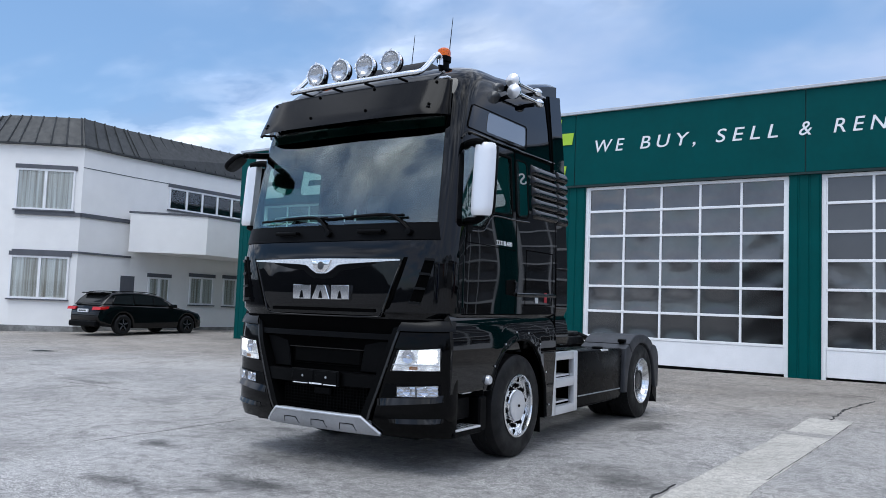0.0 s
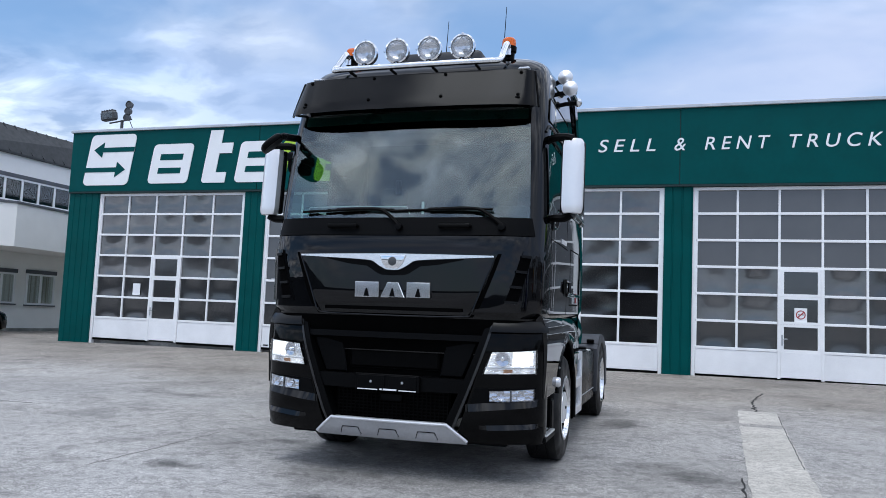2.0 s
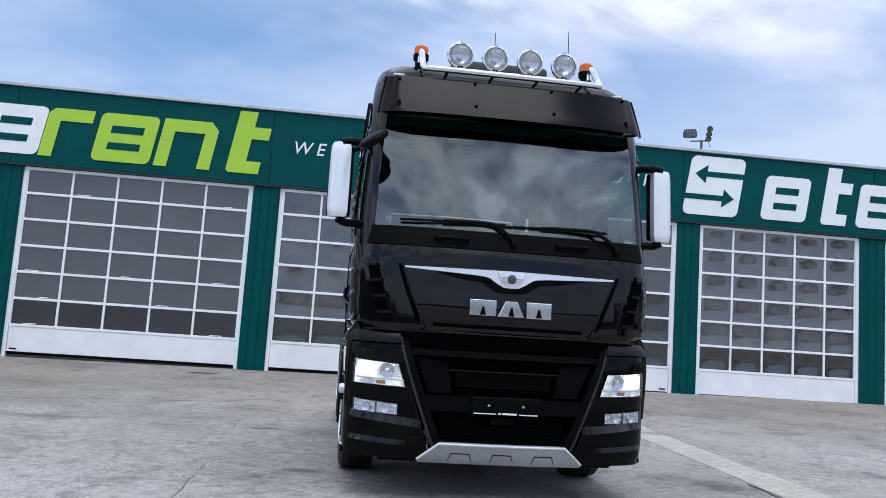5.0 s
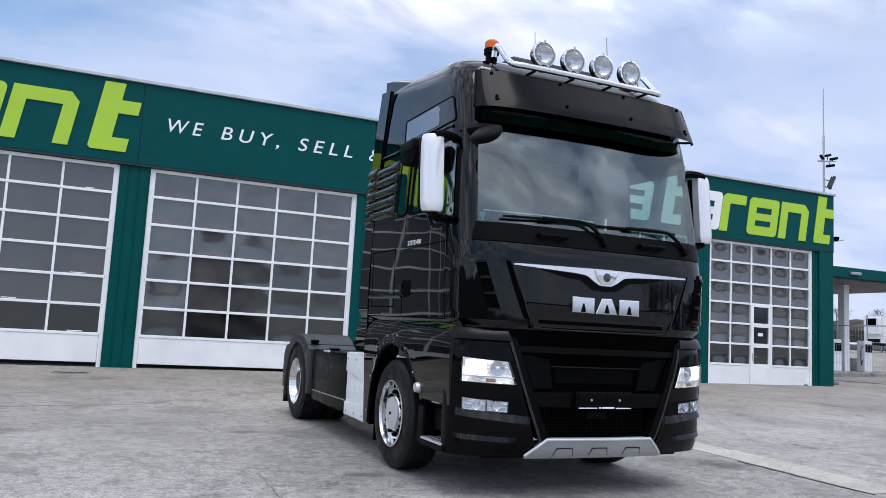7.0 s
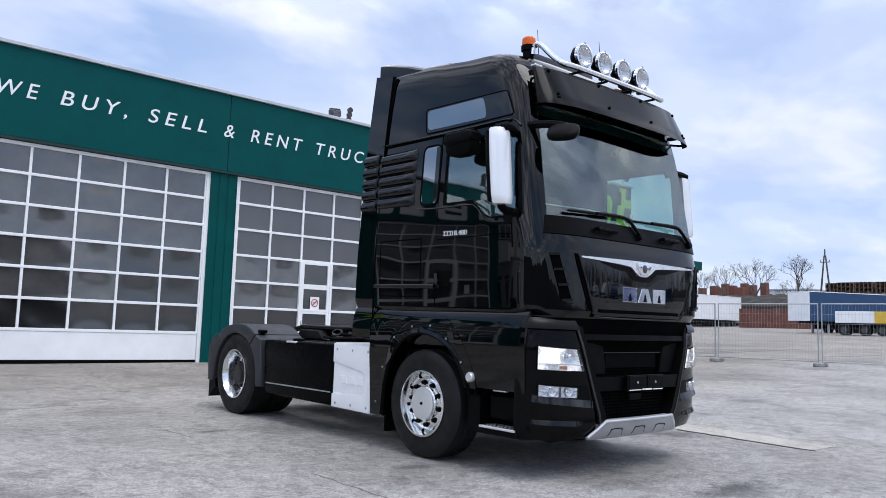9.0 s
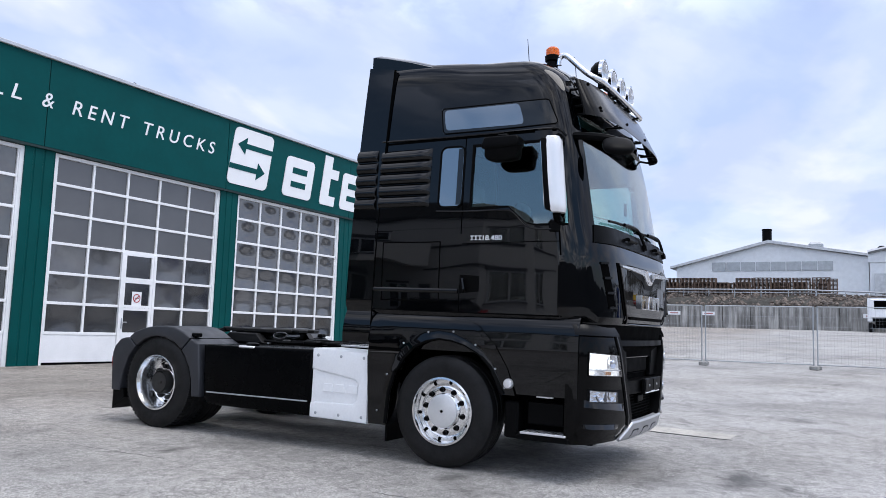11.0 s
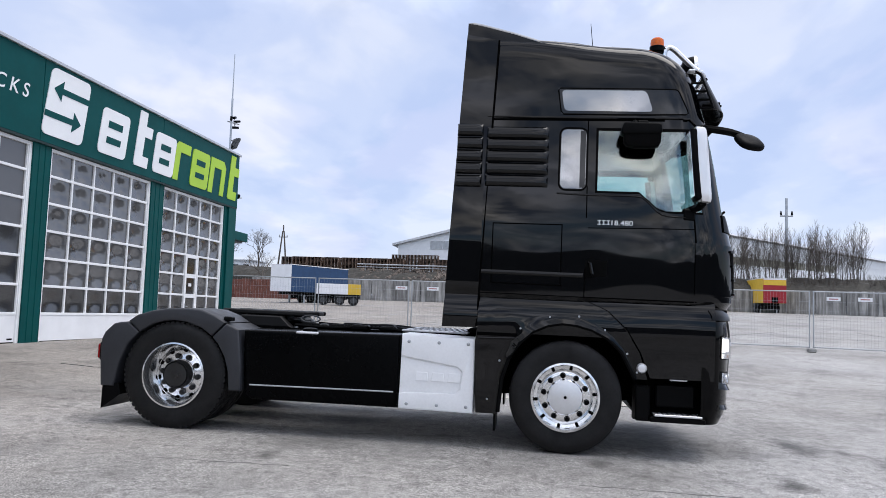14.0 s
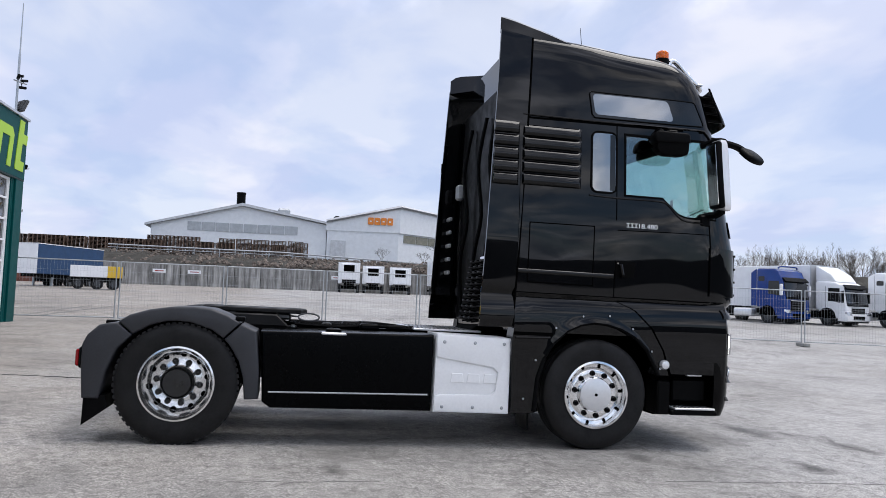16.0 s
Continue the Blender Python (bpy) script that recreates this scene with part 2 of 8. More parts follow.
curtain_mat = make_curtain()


def make_streaked_concrete():
    """Old shuttered concrete with pale and dark runs of water."""
    m = Nodes("streaked_concrete", (0.24, 0.24, 0.23), 0.9)
    run = m.ramp(m.noise(2.2, 5, 0.65, stretch=(1, 1, 0.09)), [(0.32, (0.10, 0.097, 0.09)), (0.5, (0.25, 0.245, 0.235)), (0.68, (0.50, 0.49, 0.47))])
    low = m.ramp(m.noise(0.6, 5), [(0.3, 0.7), (0.7, 1.2)])
    m.use(m.mix(1.0, run, low, "MULTIPLY"), "Base Color")
    m.bump(m.noise(18, 4), 0.3, 0.01)
    return m.mat


wall_concrete = make_streaked_concrete()
concrete = simple("stained_concrete", (0.24, 0.24, 0.23), 0.9, vary=0.45, grain=14, bump=0.3)
hall_white = simple("hall_sheet_white", (0.84, 0.86, 0.88), 0.6, vary=0.05)
wood_brown = simple("stacked_timber", (0.15, 0.098, 0.07), 0.9, vary=0.45, grain=9)
earth = simple("earth_bank", (0.036, 0.033, 0.027), 0.95, vary=0.4, grain=12, bump=0.5)
steel_grey = simple("galvanised_steel", (0.42, 0.44, 0.46), 0.4, 0.7)
bark = simple("bare_bark", (0.10, 0.085, 0.072), 0.95, vary=0.3)


def make_black_paint():
    """Deep gloss on slightly wavy sheet metal."""
    m = Nodes("black_lacquer", (0.0010, 0.0012, 0.0017), 0.02, Specular_IOR_Level=0.36)
    dust = m.ramp(m.noise(3.0, 6, 0.6, distort=0.5), [(0.35, 0.012), (0.75, 0.045)])
    m.use(dust, "Roughness")
    m.bump(m.noise(1.1, 1, 0.4, stretch=(1, 0.7, 1.3)), 0.4, 0.02)
    return m.mat


black_paint = make_black_paint()
black_satin = simple("black_satin_plastic", (0.0018, 0.0018, 0.0021), 0.3, vary=0.1, Specular_IOR_Level=0.22)
# dimmed copy of the lacquer: the low bumper's shade is put into the material
bumper_dim_black = simple("black_bumper_dimmed", (0.0008, 0.0009, 0.0011), 0.08, vary=0.2, Specular_IOR_Level=0.13)
fairing_black = simple("black_fairing_paint", (0.0012, 0.0014, 0.0018), 0.28, vary=0.2, Specular_IOR_Level=0.05)
worn_black = simple("worn_dusty_black", (0.012, 0.012, 0.0125), 0.42, vary=0.7, grain=22, bump=0.25)
guard_grey = simple("blue_grey_plastic", (0.022, 0.024, 0.030), 0.5, vary=0.2, grain=70, bump=0.1)
seal_black = simple("black_rubber_seal", (0.002, 0.002, 0.002), 0.7, Specular_IOR_Level=0.05)
black_matte = simple("black_plastic", (0.0020, 0.0021, 0.0024), 0.45, vary=0.25, grain=60, bump=0.1, Specular_IOR_Level=0.06)
# near-black: the shade inside gaps, holes and wells is put into this colour
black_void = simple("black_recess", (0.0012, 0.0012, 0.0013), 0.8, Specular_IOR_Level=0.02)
grey_plastic = simple("grey_plastic", (0.05, 0.053, 0.058), 0.5, vary=0.2, grain=70, bump=0.1)
rubber = simple("tyre_rubber", (0.0075, 0.0075, 0.008), 0.6, vary=0.4, grain=50, bump=0.15, Specular_IOR_Level=0.25)
chrome = simple("polished_chrome", (0.82, 0.83, 0.85), 0.08, 1.0, vary=0.05)
alu = simple("aluminium_wheel", (0.79, 0.80, 0.81), 0.15, 0.97, vary=0.08)
silver = simple("silver_paint", (0.74, 0.75, 0.77), 0.3, 0.6, vary=0.05)
white_paint = simple("white_lacquer_cover", (0.88, 0.89, 0.905), 0.3, vary=0.05)
orange_lens = simple("amber_lens", (0.85, 0.16, 0.01), 0.15, vary=0.05, Transmission_Weight=0.2)
red_lens = simple("red_lens", (0.55, 0.01, 0.01), 0.15, vary=0.05)
deep_red_lens = simple("deep_red_lens", (0.30, 0.003, 0.006), 0.12, vary=0.1)
clear_lens = glass("clear_lens", (0.97, 0.98, 1.0), 0.02, 0.95)
pane_glass = glass("window_glass", (0.97, 0.99, 0.99), 0.0, 0.98, 0.04)
cab_glass = glass("cab_glass", (0.84, 0.99, 0.95), 0.0, 0.95, 0.16)
screen_glass = glass("screen_glass", (0.80, 0.93, 0.90), 0.0, 0.9, 0.13)
quarter_glass = glass("quarter_glass", (0.5, 0.6, 0.58), 0.0, 0.5, 0.40)
interior = simple("cab_interior", (0.05, 0.05, 0.052), 0.8, vary=0.2)
seat_cloth = simple("seat_cloth", (0.09, 0.09, 0.095), 0.95, vary=0.2)
blue_sheet = simple("blue_tarpaulin", (0.012, 0.05, 0.13), 0.6, vary=0.12)
blue_paint = simple("blue_lacquer", (0.004, 0.032, 0.19), 0.18, vary=0.1)
trailer_white = simple("trailer_white", (0.84, 0.85, 0.87), 0.5, vary=0.06)
yellow_paint = simple("yellow_sheet", (0.70, 0.45, 0.04), 0.5, vary=0.08)
red_paint = simple("red_sheet", (0.32, 0.012, 0.02), 0.5, vary=0.08)
orange_sign = simple("orange_sign", (0.85, 0.26, 0.03), 0.5, vary=0.05)
rust = simple("rusty_container", (0.15, 0.055, 0.038), 0.85, vary=0.3)
red_roof = simple("red_tiles", (0.17, 0.07, 0.05), 0.85, vary=0.2)
head_lamp = glow("lit_headlamp", (1.0, 0.97, 0.92), 2.2)


def facets(m, scale):
    """The pressed facets of a lamp's reflector."""
    v = m.n.new("ShaderNodeTexVoronoi")
    v.inputs["Scale"].default_value = scale
    m.l.new(m.coords((1, 1, 1.6)), v.inputs["Vector"])
    m.bump(v.outputs["Distance"], 0.5, 0.02)


def make_lamp_silver():
    m = Nodes("lamp_silver", (0.86, 0.87, 0.88), 0.08, 1.0)
    facets(m, 22.0)
    return m.mat


lamp_silver = make_lamp_silver()


def make_lit_reflector():
    """Faceted reflector that throws back the light of its own bulb."""
    m = Nodes("lit_reflector", (0.85, 0.85, 0.83), 0.12, 0.9)
    m.b.inputs["Emission Color"].default_value = (1.0, 0.97, 0.90, 1)
    m.use(m.ramp(m.noise(9.0, 2, 0.5), [(0.34, 0.04), (0.5, 0.28), (0.62, 0.7)]), "Emission Strength")
    facets(m, 55.0)
    return m.mat


lit_reflector = make_lit_reflector()
car_paint = simple("anthracite_lacquer", (0.0035, 0.0035, 0.004), 0.06, vary=0.1, Specular_IOR_Level=0.4)
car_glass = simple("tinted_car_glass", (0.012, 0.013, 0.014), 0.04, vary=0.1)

# ---- building helpers ----


def thing(name, m=None, label="", category="", group="", kind=""):
    ob = new(name)
    ob.empty_display_size = 0.2
    if m is not None:
        ob.matrix_world = m
    return tagged(ob, label, category, group, kind)


def part(name, bm, mat, parent=None, label="", smooth=True, angle=35):
    mesh = bpy.data.meshes.new(name)
    bm.normal_update()
    if smooth:
        for f in bm.faces:
            f.smooth = True
        lim = radians(angle)
        for e in bm.edges:
            if len(e.link_faces) != 2 or e.calc_face_angle(0) > lim:
                e.smooth = False
    bm.to_mesh(mesh)
    bm.free()
    mesh.materials.append(mat)
    ob = new(name, mesh)
    if parent is not None:
        ob.parent = parent
    if label:
        ob["label"] = label
    return ob


def share(name, mesh, parent, m, label=""):
    """Another object on the same mesh."""
    ob = new(name, mesh)
    ob.parent = parent
    ob.matrix_local = m
    if label:
        ob["label"] = label
    return ob


def box(bm, x0, x1, y0, y1, z0, z1, bevel=0.0, m=None, seg=1):
    r = bmesh.ops.create_cube(bm, size=1.0)
    vs = r["verts"]
    for v in vs:
        v.co = Vector(((x0 + x1) / 2 + v.co.x * (x1 - x0), (y0 + y1) / 2 + v.co.y * (y1 - y0), (z0 + z1) / 2 + v.co.z * (z1 - z0)))
    if bevel:
        es = list({e for v in vs for e in v.link_edges})
        r = bmesh.ops.bevel(bm, geom=es, offset=bevel, segments=seg, affect="EDGES", profile=0.5)
        vs = list({v for f in r["faces"] for v in f.verts} | {v for v in vs if v.is_valid})
    if m is not None:
        bmesh.ops.transform(bm, matrix=m, verts=vs)
    return bm


def boxed(*a, **k):
    return box(bmesh.new(), *a, **k)


def prism(bm, pts, axis, a, b, bevel=0.0, seg=1):
    """A polygon (in the two other axes, in order) drawn out along an axis from a to b."""
    def put(p, h):
        return {"x": (h, p[0], p[1]), "y": (p[0], h, p[1]), "z": (p[0], p[1], h)}[axis]
    lo = [bm.verts.new(put(p, a)) for p in pts]
    hi = [bm.verts.new(put(p, b)) for p in pts]
    n = len(pts)
    fs = [bm.faces.new(lo), bm.faces.new(hi[::-1])]
    for i in range(n):
        fs.append(bm.faces.new((lo[i], hi[i], hi[(i + 1) % n], lo[(i + 1) % n])))
    bmesh.ops.recalc_face_normals(bm, faces=fs)
    if bevel:
        es = list({e for f in fs[:2] for e in f.edges})
        bmesh.ops.bevel(bm, geom=es, offset=bevel, segments=seg, affect="EDGES", profile=0.5)
    return bm


def prismed(*a, **k):
    return prism(bmesh.new(), *a, **k)


def lathe(bm, profile, center, axis, seg=32, close=False, cap0=True):
    """Turns (radius, height) pairs round an axis through center."""
    ax = Vector(axis).normalized()
    side = ax.orthogonal().normalized()
    other = ax.cross(side)
    rings = []
    for r, h in profile:
        rings.append([bm.verts.new(Vector(center) + ax * h + (side * math.cos(2 * math.pi * k / seg) + other * math.sin(2 * math.pi * k / seg)) * max(r, 1e-4)) for k in range(seg)])
    fs = []
    pairs = list(zip(rings, rings[1:])) + ([(rings[-1], rings[0])] if close else [])
    for p, q in pairs:
        for k in range(seg):
            fs.append(bm.faces.new((p[k], p[(k + 1) % seg], q[(k + 1) % seg], q[k])))
    if not close:
        if cap0:
            fs.append(bm.faces.new(rings[0][::-1]))
        fs.append(bm.faces.new(rings[-1]))
    bmesh.ops.recalc_face_normals(bm, faces=fs)
    return bm


def lathed(*a, **k):
    return lathe(bmesh.new(), *a, **k)


def rod(bm, p, q, r, seg=8, r2=None):
    p, q = Vector(p), Vector(q)
    return lathe(bm, [(r, 0), (r if r2 is None else r2, (q - p).length)], p, q - p, seg)


def tube(bm, pts, r, seg=10):
    """A bent tube through points."""
    pts = [Vector(p) for p in pts]
    rings = []
    for i, p in enumerate(pts):
        d = (pts[min(i + 1, len(pts) - 1)] - pts[max(i - 1, 0)]).normalized()
        ref = Vector((0, 0, 1)) if abs(d.z) < 0.9 else Vector((1, 0, 0))
        s = d.cross(ref).normalized()
        o = s.cross(d)
        rr = r[i] if isinstance(r, (list, tuple)) else r
        rings.append([bm.verts.new(p + (s * math.cos(2 * math.pi * k / seg) + o * math.sin(2 * math.pi * k / seg)) * rr) for k in range(seg)])
    fs = []
    for a, b in zip(rings, rings[1:]):
        for k in range(seg):
            fs.append(bm.faces.new((a[k], a[(k + 1) % seg], b[(k + 1) % seg], b[k])))
    fs += [bm.faces.new(rings[0][::-1]), bm.faces.new(rings[-1])]
    bmesh.ops.recalc_face_normals(bm, faces=fs)
    return bm


def smooth_line(pts, n=6):
    """Catmull-Rom points through pts."""
    P = [Vector(p) for p in pts]
    out = []
    for i in range(len(P) - 1):
        a, b, c, d = P[max(i - 1, 0)], P[i], P[i + 1], P[min(i + 2, len(P) - 1)]
        for k in range(n):
            t = k / n
            out.append(0.5 * ((2 * b) + (c - a) * t + (2 * a - 5 * b + 4 * c - d) * t * t + (3 * b - a - 3 * c + d) * t ** 3))
    return out + [P[-1]]


def rounded(x0, x1, z0, z1, r, n=5):
    """Corners of a rounded rectangle."""
    out = []
    for cx, cz, a0 in ((x1 - r, z1 - r, 0), (x0 + r, z1 - r, 90), (x0 + r, z0 + r, 180), (x1 - r, z0 + r, 270)):
        for k in range(n + 1):
            a = radians(a0 + 90 * k / n)
            out.append((cx + r * math.cos(a), cz + r * math.sin(a)))
    return out


def grid_slab(bm, surf, us, vs, off, thick):
    """A slab that follows a surface: surf(u, v) gives a point and its outward direction."""
    P = [[surf(u, v) for u in us] for v in vs]
    top = [[bm.verts.new(p + n * off) for p, n in row] for row in P]
    low = [[bm.verts.new(p + n * (off - thick)) for p, n in row] for row in P]
    nu, nv = len(us), len(vs)
    fs = []
    for j in range(nv - 1):
        for i in range(nu - 1):
            fs.append(bm.faces.new((top[j][i], top[j][i + 1], top[j + 1][i + 1], top[j + 1][i])))
            fs.append(bm.faces.new((low[j][i], low[j + 1][i], low[j + 1][i + 1], low[j][i + 1])))
    for i in range(nu - 1):
        fs.append(bm.faces.new((top[0][i], low[0][i], low[0][i + 1], top[0][i + 1])))
        fs.append(bm.faces.new((top[-1][i], top[-1][i + 1], low[-1][i + 1], low[-1][i])))
    for j in range(nv - 1):
        fs.append(bm.faces.new((top[j][0], top[j + 1][0], low[j + 1][0], low[j][0])))
        fs.append(bm.faces.new((top[j][-1], low[j][-1], low[j + 1][-1], top[j + 1][-1])))
    bmesh.ops.recalc_face_normals(bm, faces=fs)
    return bm


def lettering(name, text, size, m, mat, parent, depth=0.01, spacing=1.0, width=None, label="", slant=0.0, split=False):
    """Words in Blender's own font, as a mesh. Baseline from the origin of m along its x."""
    cu = bpy.data.curves.new(name, "FONT")
    cu.body, cu.size, cu.extrude, cu.space_character = text, size, depth, spacing
    cu.shear, cu.offset = slant, size * 0.004
    tmp = bpy.data.objects.new(name, cu)
    mesh = bpy.data.meshes.new_from_object(tmp)
    bpy.data.objects.remove(tmp)
    bpy.data.curves.remove(cu)
    xs = [v.co.x for v in mesh.vertices]
    if width:
        k = width / (max(xs) - min(xs))
        for v in mesh.vertices:
            v.co.x = (v.co.x - min(xs)) * k
    if split:
        whole = bmesh.new()
        whole.from_mesh(mesh)
        bmesh.ops.remove_doubles(whole, verts=list(whole.verts), dist=1e-5)
        left = set(whole.verts)
        while left:
            todo, isle = [left.pop()], set()
            while todo:
                v = todo.pop()
                isle.add(v)
                for e in v.link_edges:
                    w = e.other_vert(v)
                    if w in left:
                        left.discard(w)
                        todo.append(w)
            one = bmesh.new()
            at = {v: one.verts.new(v.co) for v in isle}
            for f in {f for v in isle for f in v.link_faces}:
                one.faces.new([at[v] for v in f.verts])
            part(name, one, mat, parent, smooth=False).matrix_local = m
        whole.free()
        bpy.data.meshes.remove(mesh)
        return None
    mesh.materials.append(mat)
    ob = new(name, mesh)
    ob.parent = parent
    ob.matrix_local = m
    if label:
        ob["label"] = label
    return ob


def smoothstep(a, b, x):
    t = min(1.0, max(0.0, (x - a) / (b - a)))
    return t * t * (3 - 2 * t)


def ground_z(x, y):
    """The yard falls slightly towards the camera's side and climbs to the far lot."""
    fall = ((-6.0, -0.25), (-2.0, -0.21), (0.0, -0.175), (7.09, -0.047), (10.8, -0.006), (18.5, 0.208), (20.0, 0.24))
    west = fall[0][1] if y <= fall[0][0] else fall[-1][1]
    for (y0, z0), (y1, z1) in zip(fall, fall[1:]):
        if y0 < y <= y1:
            west = z0 + (z1 - z0) * (y - y0) / (y1 - y0)
    east = 0.2 + 0.0265 * min(80.0, max(0.0, x - 15.0))
    s = smoothstep(4.0, 15.0, x)
    return west * (1 - s) + east * s

# ---- ground ----


def axis_steps(fine0, fine1, step, reach):
    out = [fine0 + step * k for k in range(int((fine1 - fine0) / step) + 1)]
    d, a, b = step * 2, fine0, fine1
    while b < reach:
        d *= 1.5
        a, b = a - d, b + d
        out = [a] + out + [b]
    return out


def make_ground():
    bm = bmesh.new()
    xs, ys = axis_steps(-42, 42, 1.5, 2500), axis_steps(-20, 34, 1.5, 2500)
    V = [[bm.verts.new((x, y, ground_z(x, y))) for x in xs] for y in ys]
    for j in range(len(ys) - 1):
        for i in range(len(xs) - 1):
            bm.faces.new((V[j][i], V[j][i + 1], V[j + 1][i + 1], V[j + 1][i]))
    return tagged(part("ground", bm, asphalt), "weathered grey asphalt yard with stains and cracks", "ground", kind="structure")


make_ground()


def strip_on_ground(name, line, widths, mat, lift, label, category, parent=None):
    """A thin strip that lies on the yard along a line of (x, y)."""
    bm = bmesh.new()
    P = [Vector((x, y, 0)) for x, y in line]
    rows = []
    for i, p in enumerate(P):
        d = (P[min(i + 1, len(P) - 1)] - P[max(i - 1, 0)]).normalized()
        s = Vector((-d.y, d.x, 0)) * widths[i] / 2
        row = []
        for q, h in ((p - s, -0.01), (p - s, lift), (p + s, lift), (p + s, -0.01)):
            row.append(bm.verts.new((q.x, q.y, ground_z(q.x, q.y) + h)))
        rows.append(row)
    fs = []
    for a, b in zip(rows, rows[1:]):
        for k in range(3):
            fs.append(bm.faces.new((a[k], a[k + 1], b[k + 1], b[k])))
    bmesh.ops.recalc_face_normals(bm, faces=fs)
    return tagged(part(name, bm, mat, parent, smooth=False), label, category, kind="structure")


rng = random.Random(5)


def ragged(a, b, n, wob):
    return [(a[0] + (b[0] - a[0]) * k / n + rng.uniform(-wob, wob), a[1] + (b[1] - a[1]) * k / n + rng.uniform(-wob, wob)) for k in range(n + 1)]


strip_on_ground("pavement_patch", ragged((-1.45, 12.35), (-1.78, 5.2), 34, 0.006), [0.55 + rng.uniform(-0.014, 0.014) for _ in range(35)], patch_mat, 0.005, "long pale patched trench strip in the asphalt", "patch")
for a, b, n, w, wob in (((-1.47, 12.3), (-1.43, 13.6), 12, 0.03, 0.035), ((-1.43, 13.6), (-1.12, 15.1), 14, 0.02, 0.04), ((-2.03, 6.9), (-2.08, 5.2), 14, 0.022, 0.02), ((-1.19, 12.0), (-1.42, 7.6), 40, 0.010, 0.008)):
    strip_on_ground("crack", ragged(a, b, n, wob), [w * rng.uniform(0.4, 1.2) for _ in range(n + 1)], crack_mat, 0.006, "dark open crack in the asphalt", "crack")
crack_soft = simple("shallow_crack", (0.15, 0.145, 0.138), 0.9)
for a, b, n, w, wob in (((-7.44, 5.0), (-7.40, 7.0), 28, 0.012, 0.018), ((-7.42, 9.2), (-7.46, 10.6), 20, 0.010, 0.02), ((-12.9, 7.9), (-10.8, 7.9), 26, 0.016, 0.02), ((-11.0, 11.6), (-7.6, 12.3), 30, 0.008, 0.03)):
    strip_on_ground("crack", ragged(a, b, n, wob), [w * rng.uniform(0.2, 1.2) for _ in range(n + 1)], crack_soft, 0.003, "fine hairline crack in the asphalt", "crack")


for a, b, n, w in (((17.5, 18.95), (26.0, 18.68), 20, 0.10), ((17.0, 18.44), (27.7, 17.59), 24, 0.14), ((20.5, 14.2), (33.0, 11.0), 24, 0.08), ((18.5, 2.0), (30.0, -5.5), 24, 0.10), ((21.0, -9.0), (31.0, -9.5), 20, 0.12)):
    strip_on_ground("tar_seam", ragged(a, b, n, 0.03), [w * rng.uniform(0.6, 1.2) for _ in range(n + 1)], crack_soft, 0.006, "dark tarred seam across the far lot", "seam")


def manhole(x, y):
    z = ground_z(x, y)
    t = thing("manhole_cover", pose(x, y, z), "round dark iron manhole cover set in the asphalt", "manhole")
    part("rim", lathed([(0.36, -0.02), (0.36, 0.006), (0.31, 0.006), (0.31, -0.02)], (0, 0, 0), (0, 0, 1), 28, True), concrete, t)
    part("lid", lathed([(0.30, -0.02), (0.30, 0.004)], (0, 0, 0), (0, 0, 1), 28), black_matte, t)


manhole(-19.6, 11.6)
manhole(-9.0, 17.1)

# ---- workshop building ----
FY = 18.50                       # face of the doors
BASE, DOOR_TOP, FASCIA_LOW, ROOF = 0.225, 4.56, 4.62, 6.49
BT = pose(-4, 18.5, 0, 0, 0, -1.43) @ pose(4, -18.5, 0, 0, 0.42, 0)    # the long front turns and falls a little towards the east
LEFT, RIGHT = -20.64, 13.08
DOORS = [(-19.52, -14.44), (-13.76, -8.45), (-7.81, -3.01), (-2.36, 2.28), (2.89, 7.32), (8.03, 12.23)]
WICKETS = {0: (2, 3), 3: (2, 3), 5: (2, 3)}   # door with a wicket: columns from, to

hall = thing("workshop_building", BT, "long single-storey workshop with dark green cladding and white sectional doors", "building")
part("side_wall", boxed(LEFT + 0.1, LEFT + 0.4, FY + 0.2, 40, BASE - 0.6, ROOF - 0.12), green_panel, hall)
part("side_wall", boxed(RIGHT - 0.4, RIGHT - 0.02, FY + 0.2, 40, BASE - 0.6, ROOF - 0.12), green_panel, hall)
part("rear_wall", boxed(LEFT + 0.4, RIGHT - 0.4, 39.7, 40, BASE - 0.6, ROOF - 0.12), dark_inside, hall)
part("roof", boxed(LEFT + 0.1, RIGHT + 0.1, FY + 0.165, 40, ROOF - 0.12, ROOF - 0.02), trim_grey, hall)
part("hall_floor", boxed(LEFT + 0.4, RIGHT - 0.4, FY + 0.12, 39.7, BASE - 0.3, BASE - 0.02), concrete, hall)
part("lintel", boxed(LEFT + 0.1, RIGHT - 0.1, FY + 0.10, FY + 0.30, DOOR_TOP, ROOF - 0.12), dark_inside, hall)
# cladding of the fascia in panels with dark joints
joints = [LEFT, -14.05, -8.1, -2.67, 2.36, 7.66, RIGHT]
for a, b in zip(joints, joints[1:]):
    part("fascia_panel", boxed(a + 0.008, b - 0.008, FY - 0.14, FY + 0.10, FASCIA_LOW, ROOF - 0.05, 0.006), green_panel, hall)
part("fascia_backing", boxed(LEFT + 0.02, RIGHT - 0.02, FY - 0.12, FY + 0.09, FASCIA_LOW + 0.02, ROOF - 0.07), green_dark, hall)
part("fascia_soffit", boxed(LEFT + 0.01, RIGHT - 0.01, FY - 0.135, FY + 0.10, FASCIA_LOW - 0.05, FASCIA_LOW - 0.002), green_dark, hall)
